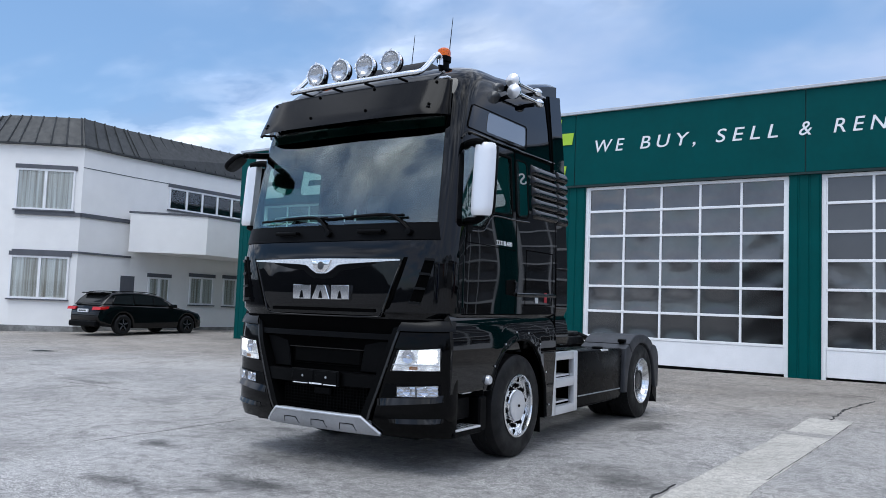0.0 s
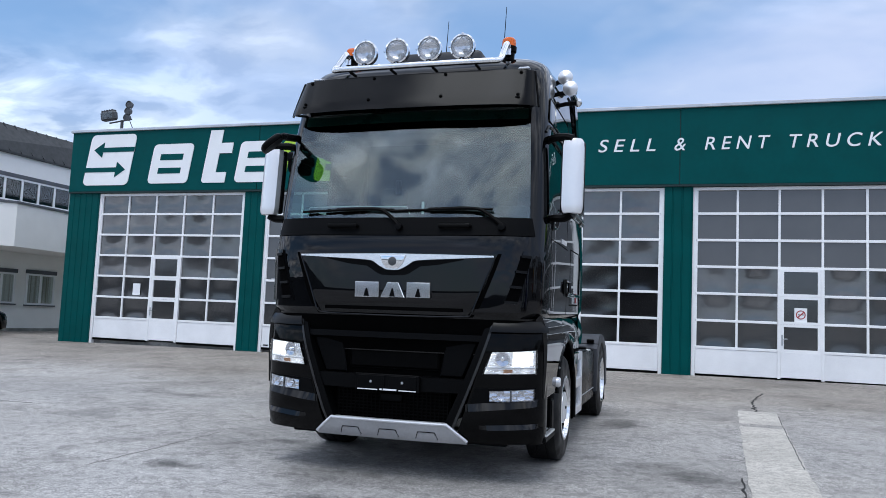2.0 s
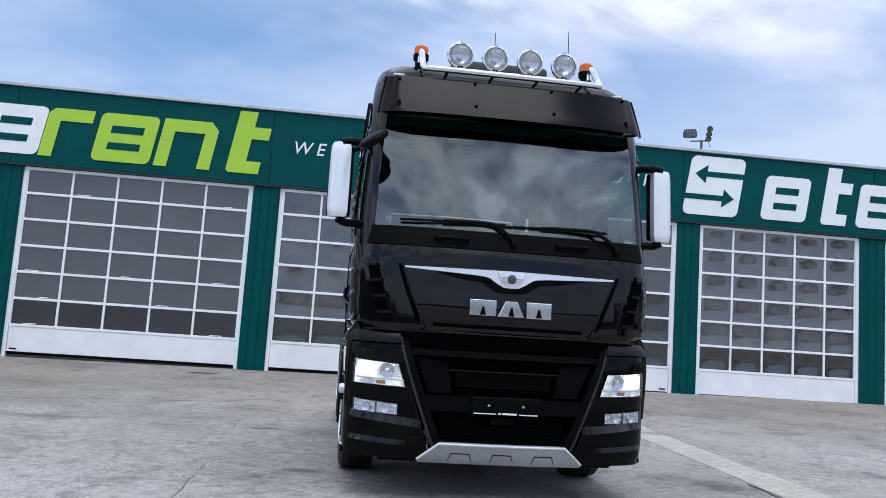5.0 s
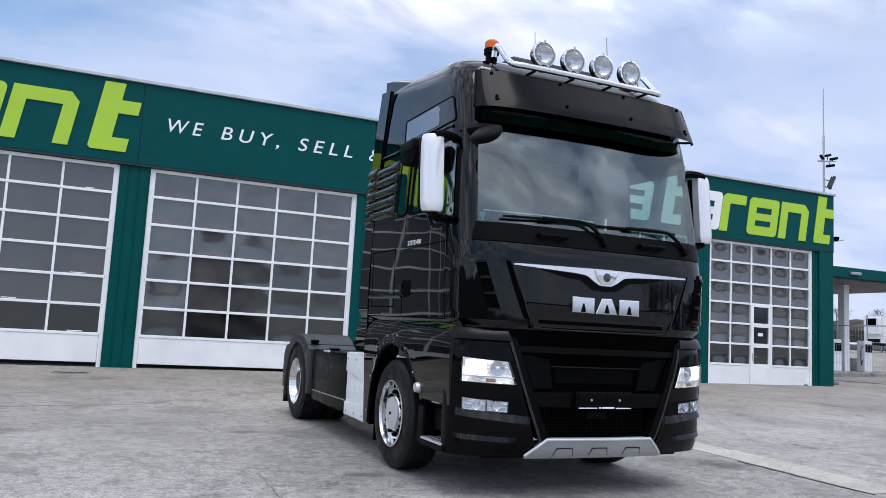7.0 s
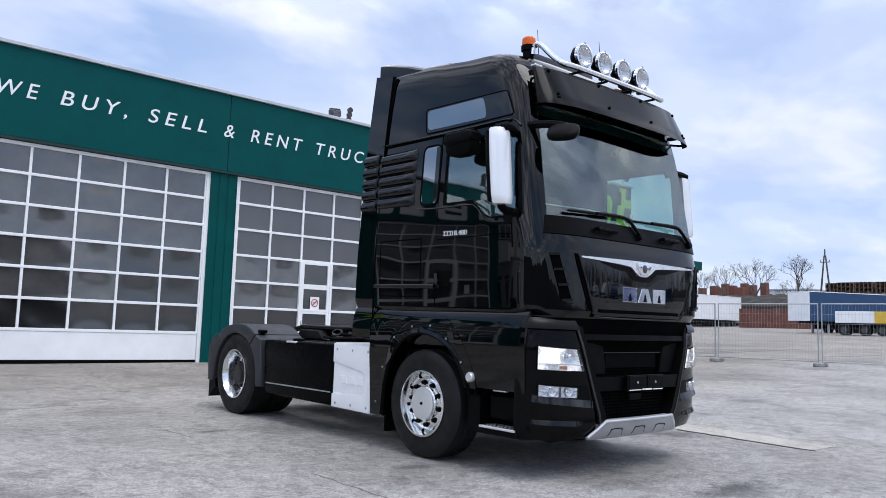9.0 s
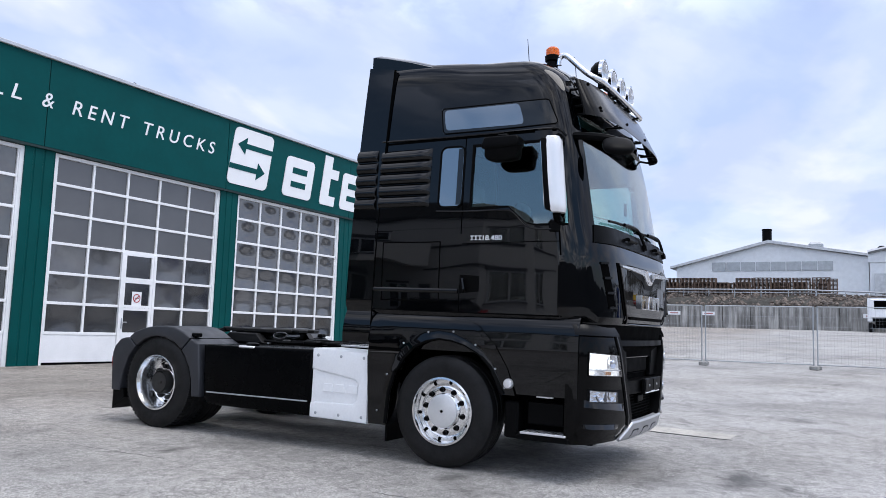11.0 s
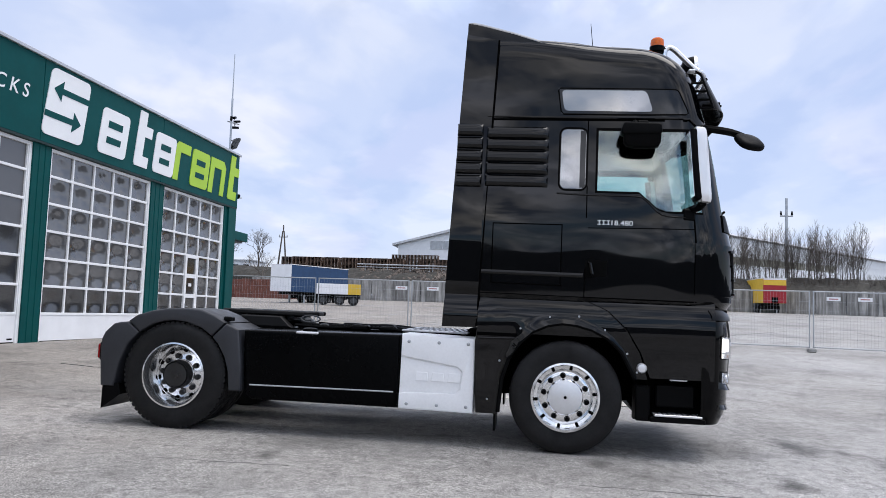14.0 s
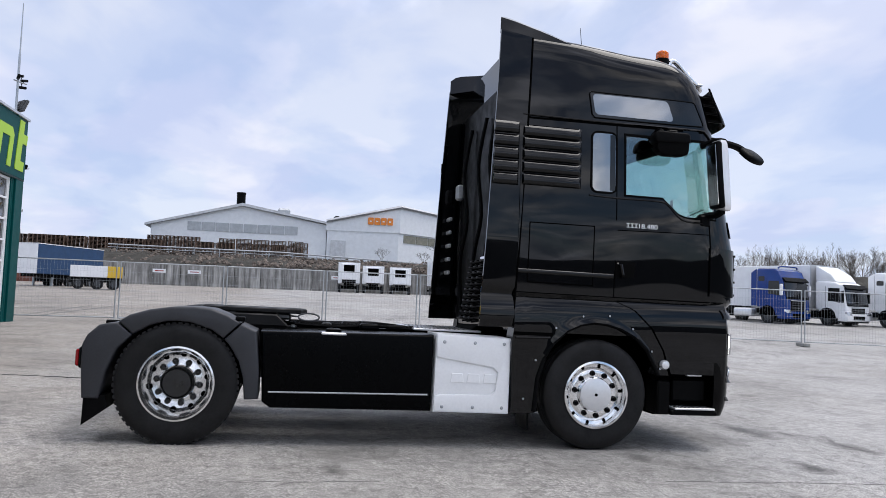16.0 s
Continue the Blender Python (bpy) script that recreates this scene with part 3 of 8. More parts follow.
part("coping", boxed(LEFT - 0.04, RIGHT + 0.04, FY - 0.20, FY + 0.16, ROOF - 0.05, ROOF + 0.03, 0.01), trim_grey, hall)


def corrugated(x0, x1, z0, z1, y):
    bm = bmesh.new()
    n = max(2, round((x1 - x0) / 0.24))
    w = (x1 - x0) / n
    prof = []
    for k in range(n):
        a = x0 + k * w
        prof += [(a, y), (a + w * 0.78, y), (a + w * 0.83, y + 0.014), (a + w * 0.95, y + 0.014)]
    prof += [(x1, y), (x1, y + 0.18), (x0, y + 0.18)]
    return prism(bm, prof, "z", z0, z1)


edges = [LEFT] + [e for d in DOORS for e in d] + [RIGHT]
part("corner_pier", boxed(DOORS[-1][1] + 0.22, RIGHT - 0.01, FY - 0.13, FY + 0.11, BASE - 0.5, FASCIA_LOW - 0.052, 0.012), green_metal, hall, "smooth green corner pier")
edges[-1] = DOORS[-1][1] + 0.22
for a, b in zip(edges[::2], edges[1::2]):
    part("pier", corrugated(a, b, BASE - 0.5, FASCIA_LOW - 0.05, FY - 0.07), green_metal, hall, "ribbed green sheet-metal pier", smooth=False)


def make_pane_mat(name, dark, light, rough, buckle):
    """Acrylic sheet: dull, or near-black where clear panes show the unlit hall."""
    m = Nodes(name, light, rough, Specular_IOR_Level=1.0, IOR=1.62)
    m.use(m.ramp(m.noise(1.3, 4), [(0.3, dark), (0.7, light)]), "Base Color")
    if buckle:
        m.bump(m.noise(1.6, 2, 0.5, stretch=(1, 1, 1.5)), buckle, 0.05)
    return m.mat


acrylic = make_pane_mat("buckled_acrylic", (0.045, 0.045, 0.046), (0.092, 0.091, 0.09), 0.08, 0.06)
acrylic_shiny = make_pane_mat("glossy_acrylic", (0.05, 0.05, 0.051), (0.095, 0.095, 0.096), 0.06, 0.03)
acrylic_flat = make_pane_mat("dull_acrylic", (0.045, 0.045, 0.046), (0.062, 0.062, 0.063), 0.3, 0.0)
# opaque near-black: the unlit hall behind clear panes is put into the colour
acrylic_dark = make_pane_mat("dark_hall_acrylic", (0.006, 0.006, 0.0065), (0.014, 0.014, 0.0145), 0.12, 0.04)


def pillow(bm, x0, x1, z0, z1, y, dome, power=0.85):
    """A pane that bulges a little, as warm acrylic does."""
    n = 12
    V = []
    for j in range(n + 1):
        row = []
        for i in range(n + 1):
            u, v = i / n, j / n
            d = dome * (math.sin(math.pi * u) * math.sin(math.pi * v ** 0.85)) ** power
            row.append(bm.verts.new((x0 + (x1 - x0) * u, y - d, z0 + (z1 - z0) * v)))
        V.append(row)
    for j in range(n):
        for i in range(n):
            bm.faces.new((V[j][i], V[j][i + 1], V[j + 1][i + 1], V[j + 1][i]))
    r = bmesh.ops.extrude_face_region(bm, geom=list(bm.faces))
    for v in r["geom"]:
        if isinstance(v, bmesh.types.BMVert):
            v.co.y += 0.012
    bmesh.ops.recalc_face_normals(bm, faces=list(bm.faces))
    return bm


def sectional_door(i, x0, x1):
    t = thing("sectional_door", BT, "white overhead sectional door with a grid of dull acrylic panes", "garage door", "workshop doors")
    rows = [BASE + (DOOR_TOP - BASE) * k / 7 for k in range(8)]
    fr = 0.05
    a, b = x0 + 0.09, x1 - 0.09
    cols = [a + (b - a) * k / 5 for k in range(6)]
    part("jamb", boxed(x0, x0 + 0.085, FY - 0.03, FY + 0.10, BASE - 0.3, DOOR_TOP), white_frame, t)
    part("jamb", boxed(x1 - 0.085, x1, FY - 0.03, FY + 0.10, BASE - 0.3, DOOR_TOP), white_frame, t)
    part("head", boxed(x0 + 0.085, x1 - 0.085, FY - 0.03, FY + 0.10, DOOR_TOP - 0.07, DOOR_TOP), white_frame, t)
    wk = WICKETS.get(i)
    seg = [(a, b)] if not wk else [(a, cols[wk[0]] - 0.035), (cols[wk[1]] + 0.035, b)]
    for p, q in seg:
        part("bottom_panel", boxed(p, q, FY + 0.0, FY + 0.05, BASE + 0.015, rows[1] - 0.03, 0.006), white_panel, t)
        part("bottom_seal", boxed(p, q, FY + 0.005, FY + 0.04, BASE - 0.05, BASE + 0.013), black_matte, t)
    for k in range(1, 7):
        h = 0.058 if k > 1 else 0.06
        segs = seg if (wk and k < 4) else [(a, b)]
        for p, q in segs:
            part("rail", boxed(p, q, FY - 0.012, FY + 0.05, rows[k] - h / 2, rows[k] + h / 2, 0.005), white_frame, t)
    for k in range(1, 7):
        z0, z1 = rows[k] + 0.027, rows[k + 1] - (0.027 if k < 6 else 0.07)
        for c in range(6):
            if wk and k < 4 and c in (wk[0], wk[1]):
                continue
            w = 0.025
            part("mullion", boxed(cols[c] - w, cols[c] + w, FY - 0.008, FY + 0.048, z0 - 0.002, z1 + 0.002), white_frame, t)
        for c in range(5):
            if wk and k < 4 and c == wk[0]:
                continue
            flat = i == 1 or (i == 3 and k > 3)
            dome = -rng.uniform(0.006, 0.013) if i not in (4, 5) else -rng.uniform(0.020, 0.034)
            clear = k == 1 or (i == 3 and k < 4 and c > 3) or (i == 0 and k < 3) or (i == 2 and k < 4 and c > 2)
            part("pane", pillow(bmesh.new(), cols[c] + 0.02, cols[c + 1] - 0.02, z0, z1, FY + 0.03, dome * (0.1 if flat else 1), 1.7 if i in (4, 5) else 1.0), acrylic_dark if clear else acrylic_flat if flat else acrylic_shiny if i in (4, 5) else acrylic, t)
            if i == 1 and rng.random() < 0.35:
                xl = rng.uniform(cols[c] + 0.1, cols[c + 1] - 0.45)
                part("pale_streak", boxed(xl, xl + rng.uniform(0.15, 0.32), FY + 0.021, FY + 0.028, z0 + 0.015, z0 + 0.03), white_panel, t)
    if i in (1, 3, 5):
        xp = a + 0.06 if i == 1 else b - 0.22
        part("maker_plate", boxed(xp, xp + 0.16, FY - 0.004, FY + 0.001, BASE + 0.06, BASE + 0.095), black_matte, t)
    if wk:
        p, q, top = cols[wk[0]], cols[wk[1]], rows[4] - 0.03
        for u in (p, q):
            part("wicket_jamb", boxed(u - 0.033, u + 0.033, FY - 0.03, FY + 0.055, BASE, top), white_frame, t)
        wd = part("wicket_door", boxed(p + 0.034, q - 0.034, FY - 0.02, FY + 0.04, BASE + 0.03, rows[1] - 0.02, 0.005), white_panel, t, "white wicket door with three panes")
        for k in (1, 2, 3):
            z0, z1 = rows[k] - 0.02, rows[k + 1] - 0.022
            for u0, u1, v0, v1 in ((p + 0.034, p + 0.10, z0, z1), (q - 0.10, q - 0.034, z0, z1), (p + 0.10, q - 0.10, z0, z0 + 0.06), (p + 0.10, q - 0.10, z1 - 0.06, z1)):
                part("stile", boxed(u0, u1, FY - 0.018, FY + 0.04, v0, v1), white_frame, wd)
            part("pane", pillow(bmesh.new(), p + 0.10, q - 0.10, z0 + 0.06, z1 - 0.06, FY + 0.02, 0.0), acrylic_dark, wd)
        hb = boxed(p + 0.05, p + 0.075, FY - 0.035, FY - 0.018, rows[1] + 0.12, rows[1] + 0.36, 0.004)
        box(hb, p + 0.055, p + 0.17, FY - 0.075, FY - 0.055, rows[1] + 0.26, rows[1] + 0.28, 0.004)
        box(hb, p + 0.055, p + 0.07, FY - 0.075, FY - 0.03, rows[1] + 0.26, rows[1] + 0.28)
        part("handle", hb, steel_grey, wd)
        if i == 5:
            s = thing("door_notice", BT @ pose((p + q) / 2 - 0.02, FY + 0.004, rows[2] + 0.32), "small white paper notice on the wicket door", "sign")
            part("sheet", boxed(-0.1, 0.1, -0.006, 0.0, -0.05, 0.05), sign_white, s)
        if i in (3, 0):
            zs = rows[2] + 0.18 if i == 3 else rows[2] + 0.25
            xs = (p + q) / 2 if i == 3 else p - 0.5
            s = thing("door_notice", BT @ pose(xs, FY + (0.004 if i == 3 else 0.012), zs), "small white notice with a red prohibition ring" if i == 3 else "small white paper notice behind a pane", "sign")
            part("sheet", boxed(-0.13, 0.13, -0.006, 0.0, -0.17, 0.17), sign_white, s)
            if i == 3:
                part("ring", lathed([(0.10, 0.0), (0.10, 0.004), (0.08, 0.004), (0.08, 0.0)], (0, -0.006, 0.02), (0, -1, 0), 24, True), red_paint, s)
                part("slash", boxed(-0.012, 0.012, -0.011, -0.006, -0.08, 0.08, m=pose(0, 0, 0.02, 0, 45, 0)), red_paint, s)
                part("bar", boxed(-0.06, 0.06, -0.008, -0.006, 0.015, 0.03), black_matte, s)
    return t


for i, (x0, x1) in enumerate(DOORS):
    sectional_door(i, x0, x1)

# lettering on the fascia
SY = FY - 0.141


def sign_block(name, pts, mat, parent, depth=0.02):
    return part(name, prismed(pts, "y", SY - depth, SY), mat, parent, smooth=False)


def slanted(pts, x, z, k=0.16):
    return [(x + px + k * pz, z + pz) for px, pz in pts]


def logo_group(x0, width):
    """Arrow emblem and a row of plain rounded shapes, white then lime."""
    t = thing("fascia_sign", BT, "white and lime-green company sign on the green fascia", "sign", "fascia signs")
    z, s = 4.80, width / 11.65
    w, h = 1.62 * s, 1.55
    sign_block("emblem", slanted(rounded(0, w, 0, h, 0.16), x0, z), sign_white, t)
    for flip in (1, -1):
        cz = 1.08 if flip == 1 else 0.47
        tip, tail = (0.18 * s, w + 0.01) if flip == 1 else (w - 0.18 * s, -0.01)
        a = [(tip, cz), (tip + flip * 0.34 * s, cz + 0.24), (tip + flip * 0.34 * s, cz + 0.07), (tail, cz + 0.07), (tail, cz - 0.07), (tip + flip * 0.34 * s, cz - 0.07), (tip + flip * 0.34 * s, cz - 0.24)]
        part("arrow", prismed(slanted(a, x0, z), "y", SY - 0.028, SY - 0.0215), sign_dark, t, smooth=False)
    H, b = 1.17, 0.30
    marks = [("block", 2.32, 1.36), ("bar", 3.92, 1.05), ("block", 5.22, 1.28), ("hook", 6.52, 1.0), ("block", 7.68, 1.32), ("arch", 9.10, 1.28), ("bar", 10.52, 1.05)]
    for k, (shape, px, pw) in enumerate(marks):
        mat = sign_white if k < 3 else sign_lime
        px, pw = px * s, pw * s
        if shape == "bar":
            pts = [(0.22 * pw, 0.06), (0.28 * pw, 0), (0.95 * pw, 0), (0.95 * pw, b), (0.62 * pw, b), (0.62 * pw, H - 0.32), (pw, H - 0.32), (pw, H - 0.02), (0.62 * pw, H - 0.02), (0.62 * pw, H + 0.36), (0.22 * pw, H + 0.36)]
        elif shape == "hook":
            pts = [(0, 0), (b, 0), (b, H - b), (pw, H - b), (pw, H), (0.12, H), (0, H - 0.12)]
        elif shape == "arch":
            pts = [(0, 0), (b, 0), (b, H - b), (pw - b, H - b), (pw - b, 0), (pw, 0), (pw, H - 0.2), (pw - 0.2, H), (0, H)]
        else:
            pts = rounded(0, pw, 0, H, 0.14)
        sign_block("sign_shape", slanted(pts, x0 + px, z + 0.03), mat, t)
        if shape == "block":
            for z0, z1 in ((0.69, 0.87), (0.29, 0.46)):
                q = slanted([(b, z0), (pw - b, z0), (pw - b, z1), (b, z1)], x0 + px, z + 0.03)
                part("slot", prismed(q, "y", SY - 0.026, SY - 0.0215), sign_dark, t, smooth=False)
    return t


logo_group(-20.12, 11.88)
logo_group(2.34, 10.62)
slogan = thing("fascia_slogan", BT, "white capital letters on the green fascia", "sign")
for word, xa, xb in (("WE", -7.55, -6.78), ("BUY,", -6.38, -5.04), ("SELL", -4.58, -3.23), ("&", -2.80, -2.54), ("RENT", -2.12, -0.70), ("TRUCKS", -0.30, 1.90)):
    lettering("letter", word, 0.44, pose(xa, SY, 5.43, 90, 0, 0), sign_white, slogan, 0.008, 1.5, xb - xa, slant=0.2, split=True)


def roof_floodlight(x, y, z, h, turn):
    t = thing("roof_floodlight", pose(x, y, z, 0, 0, turn), "grey floodlights clustered on a roof pole", "floodlight", "roof floodlights")
    part("pole", rod(bmesh.new(), (0, 0, 0), (0, 0, h), 0.05), grey_plastic, t)
    part("cross_arm", rod(bmesh.new(), (-0.5, 0, h - 0.08), (0.38, 0, h + 0.02), 0.028), grey_plastic, t)
    big = part("large_lamp", boxed(-0.58, -0.04, -0.16, 0.12, h + 0.02, h + 0.32, 0.05, m=pose(0, 0, 0, 6, -6, 0)), grey_plastic, t)
    part("lamp_glass", boxed(-0.53, -0.09, -0.18, -0.162, h + 0.06, h + 0.28, m=pose(0, 0, 0, 6, -6, 0)), clear_lens, big)
    for k in range(5):
        part("cooling_fin", boxed(-0.52 + 0.1 * k, -0.50 + 0.1 * k, -0.13, 0.10, h + 0.30, h + 0.37, m=pose(0, 0, 0, 6, -6, 0)), grey_plastic, big)
    for k in range(3):
        lamp = part("small_lamp", lathed([(0.03, 0.08), (0.10, 0.02), (0.125, -0.12), (0.11, -0.12), (0.10, -0.10)], (0.26 + 0.03 * k, -0.02, h + 0.06 + 0.22 * k), (0, 1, 0), 14), grey_plastic, t)
        part("bracket", rod(bmesh.new(), (0.2, 0.02, h - 0.02), (0.26 + 0.03 * k, 0.04, h + 0.06 + 0.22 * k), 0.016), grey_plastic, t)
    part("cable", rod(bmesh.new(), (0.3, 0.0, h - 0.02), (0.42, 0.02, h - 0.28), 0.012), black_matte, t)


roof_floodlight(8.6, 30.0, ROOF - 0.03, 3.7, 0)
roof_floodlight(-20.68, 21.0, ROOF + 0.14, 0.95, 0)


def mast(x, y, z):
    """Slim aerial pole on the roof's corner, with cameras and a floodlight."""
    t = thing("camera_mast", pose(x, y, z), "slim steel mast with cameras and a floodlight on the roof corner", "mast")
    part("pole", rod(bmesh.new(), (0, 0, 0), (0, 0, 2.1), 0.036, 10), steel_grey, t)
    part("aerial", rod(bmesh.new(), (0, 0, 2.08), (0, 0, 3.72), 0.024, 8, 0.014), steel_grey, t)
    part("foot_plate", boxed(-0.12, 0.12, -0.12, 0.12, 0, 0.03), steel_grey, t)
    part("cross_arm", rod(bmesh.new(), (-0.22, 0.05, 1.22), (0.42, -0.12, 1.26), 0.022), steel_grey, t)
    for h, dx, tip, tw in ((1.36, 0.40, -14, -20), (1.34, -0.16, 10, 25), (1.10, 0.24, -8, -35), (1.44, 0.14, -16, 10)):
        cb = part("security_camera", boxed(-0.14, 0.14, -0.045, 0.045, -0.042, 0.042, 0.018, m=pose(dx, -0.06, h, 0, tip, tw)), black_matte, t, "small dark camera on the cross arm")
        part("camera_foot", rod(bmesh.new(), (dx * 0.8, -0.03, 1.24), (dx, -0.06, h), 0.014, 6), grey_plastic, cb)
    at = pose(0.26, -0.10, 0.52, 22, 0, 42)
    lamp = part("floodlight", boxed(-0.21, 0.21, -0.05, 0.05, -0.2, 0.2, 0.02, m=at), grey_plastic, t, "square floodlight tilted down")
    part("lamp_glass", boxed(-0.185, 0.185, -0.065, -0.052, -0.175, 0.175, m=at), trailer_white, lamp)
    for k in range(5):
        part("cooling_fin", boxed(-0.16 + 0.075 * k, -0.14 + 0.075 * k, 0.05, 0.10, -0.16, 0.16, m=at), grey_plastic, lamp)
    part("lamp_bracket", rod(bmesh.new(), (0, 0, 0.62), (0.28, -0.04, 0.58), 0.02, 6), steel_grey, t)
    part("cable", tube(bmesh.new(), smooth_line([(0.28, -0.05, 0.5), (0.12, -0.02, 0.34), (0.03, 0, 0.42)], 4), 0.01, 6), black_matte, t)


MX, MY = 13.13, 18.32
mast(MX, MY, ROOF - 0.13)
sc = thing("security_camera", BT @ pose(RIGHT, FY - 0.02, 4.96), "small dome camera on a bracket at the green corner", "camera")
part("arm", tube(bmesh.new(), [(-0.02, 0, -0.02), (0.16, -0.02, 0.03), (0.5, -0.06, 0.1)], 0.022, 8), steel_grey, sc)
part("dome", lathed([(0.02, 0.06), (0.09, 0.05), (0.10, 0), (0.07, -0.08), (0.01, -0.11)], (0.2, -0.03, 0.12), (0, 0, 1), 14), black_matte, sc)
part("back_plate", boxed(-0.012, 0.004, -0.07, 0.07, -0.08, 0.08), steel_grey, sc)

# ---- white house to the west ----
H1, H2, H3, H4 = Vector((-28.83, 15.56, 0)), Vector((-27.10, 17.01, 0)), Vector((-27.23, 19.33, 0)), Vector((-27.04, 29.4, 0))
house = thing("white_house", pose(0, 0, 0), "two-storey white rendered house with a dark metal mansard roof", "house")
plan = [(-36.5, 14.5), (-29.6, 15.05), (H1.x, H1.y), (H2.x, H2.y), (H3.x, H3.y), (H4.x, H4.y), (-40, 29.4), (-40, 14.5)]
part("wall", prismed(plan, "z", -0.3, 7.0), render_wall, house, smooth=False)


def grown(pts, d):
    c = Vector((sum(p[0] for p in pts) / len(pts), sum(p[1] for p in pts) / len(pts)))
    return [tuple(Vector(p) + (Vector(p) - c).normalized() * d) for p in pts]


def roof_mesh():
    bm = bmesh.new()
    lo = [bm.verts.new((*p, 7.0)) for p in grown(plan, 0.18)]
    mid = [bm.verts.new((*p, 7.06)) for p in grown(plan, 0.18)]
    hi = [bm.verts.new((*p, 8.25)) for p in grown(plan, -0.75)]
    n = len(plan)
    fs = [bm.faces.new(lo), bm.faces.new(hi)]
    for a, b in ((lo, mid), (mid, hi)):
        for i in range(n):
            fs.append(bm.faces.new((a[i], a[(i + 1) % n], b[(i + 1) % n], b[i])))
    bmesh.ops.recalc_face_normals(bm, faces=fs)
    return bm


roof = part("roof", roof_mesh(), roof_metal, house, "dark standing-seam mansard roof", smooth=False)
for i in range(0, 5):
    a, b = grown(plan, 0.19)[i], grown(plan, 0.19)[i + 1]
    c, d = grown(plan, -0.74)[i], grown(plan, -0.74)[i + 1]
    L = (Vector(b) - Vector(a)).length
    for k in range(int(L / 0.55) + 1):
        f = min(1.0, k * 0.55 / L)
        p, q = Vector(a).lerp(Vector(b), f), Vector(c).lerp(Vector(d), f)
        part("seam", rod(bmesh.new(), (p.x, p.y, 7.07), (q.x, q.y, 8.26), 0.034, 4), roof_metal, roof)


def on_face(A, B):
    """A matrix whose x runs from A to B along a wall, y into it, z up."""
    t = (B - A).normalized()
    return Matrix(((t.x, -t.y, 0, A.x), (t.y, t.x, 0, A.y), (0, 0, 1, 0), (0, 0, 0, 1)))


def house_window(A, B, s0, s1, z0, z1, panes=2, curtain=True, sill=True):
    w = thing("window")
    w.parent = house
    w.matrix_local = on_face(A, B)
    f = 0.07
    for a, b, c, d in ((s0, s1, z1 - f, z1), (s0, s1, z0, z0 + f), (s0, s0 + f, z0 + f, z1 - f), (s1 - f, s1, z0 + f, z1 - f)):
        part("frame", boxed(a, b, -0.05, 0.03, c, d), white_frame, w)
    step = (s1 - s0 - 2 * f) / panes
    for k in range(panes):
        a, b = s0 + f + k * step, s0 + f + (k + 1) * step
        if k:
            part("mullion", boxed(a - 0.045, a + 0.045, -0.045, 0.03, z0 + f, z1 - f), white_frame, w)
        part("pane", boxed(a, b, -0.012, -0.006, z0 + f, z1 - f), pane_glass, w)
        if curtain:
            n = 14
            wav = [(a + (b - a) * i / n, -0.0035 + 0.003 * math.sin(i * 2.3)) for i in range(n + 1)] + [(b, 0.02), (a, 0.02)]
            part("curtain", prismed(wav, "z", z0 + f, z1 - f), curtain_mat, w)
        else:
            # dark sheet stands in for the unlit room behind the pane
            part("dark_room_sheet", boxed(a, b, -0.004, 0.02, z0 + f, z1 - f), car_glass, w)
    part("lintel", boxed(s0 - 0.05, s1 + 0.05, -0.07, 0.02, z1, z1 + 0.15), grey_band, w)
    if sill:
        part("sill", boxed(s0 - 0.05, s1 + 0.05, -0.10, 0.02, z0 - 0.05, z0), grey_band, w)


house_window(H1, H2, -0.06, 2.0, 4.60, 6.12)
house_window(H1, H2, -0.06, 2.0, 1.33, 2.90)
P9, P0h = Vector((-36.5, 14.5, 0)), Vector((-29.6, 15.05, 0))
house_window(P9, P0h, 4.8, 6.6, 4.60, 6.12)
house_window(P9, P0h, 4.8, 6.6, 1.33, 2.90)
house_window(H3, H4, 0.86, 1.88, 1.33, 2.36)
house_window(H3, H4, 2.88, 4.15, 1.30, 2.48)
house_window(H3, H4, 4.68, 6.1, 1.28, 2.50)
house_window(H3, H4, 1.6, 6.6, 5.2, 6.12, 6, False)
hd = part("house_door", boxed(-0.5, 0.22, -0.03, 0.03, 0.2, 2.34), grey_band, house)
hd.matrix_local = on_face(H3, H4)
for A, B, s0, s1 in ((P9, P0h, 0, 6.9), (H1, H2, -0.02, 2.28), (H2, H3, 0.0, 2.3)):
    for z0, z1 in ((4.40, 4.55), (3.05, 3.12)):
        o = part("wall_band", boxed(s0, s1, -0.07, 0.02, z0, z1), grey_band, house)
        o.matrix_local = on_face(A, B)
o = part("wall_joint", boxed(0, 10, -0.012, 0.02, 6.24, 6.27), grey_band, house)
o.matrix_local = on_face(H3, H4)
o = part("wall_joint", boxed(0, 2.3, -0.012, 0.02, 6.24, 6.27), grey_band, house)
o.matrix_local = on_face(H2, H3)
bal = part("balcony", prismed([(-26.85, 18.95), (-24.75, 20.95), (-25.3, 29.0), (-27.0, 29.0), (-27.15, 19.4)], "z", 3.28, 4.78), render_wall, house, "white rendered balcony parapet", smooth=False)
part("balcony_cap", prismed([(-26.88, 18.90), (-24.70, 20.93), (-25.25, 29.0), (-27.0, 29.0), (-27.15, 19.4)], "z", 4.784, 4.86), grey_band, house, smooth=False)
part("plinth", prismed([(p[0], p[1]) for p in grown(plan, 0.06)], "z", -0.3, 0.36), concrete, house, smooth=False)


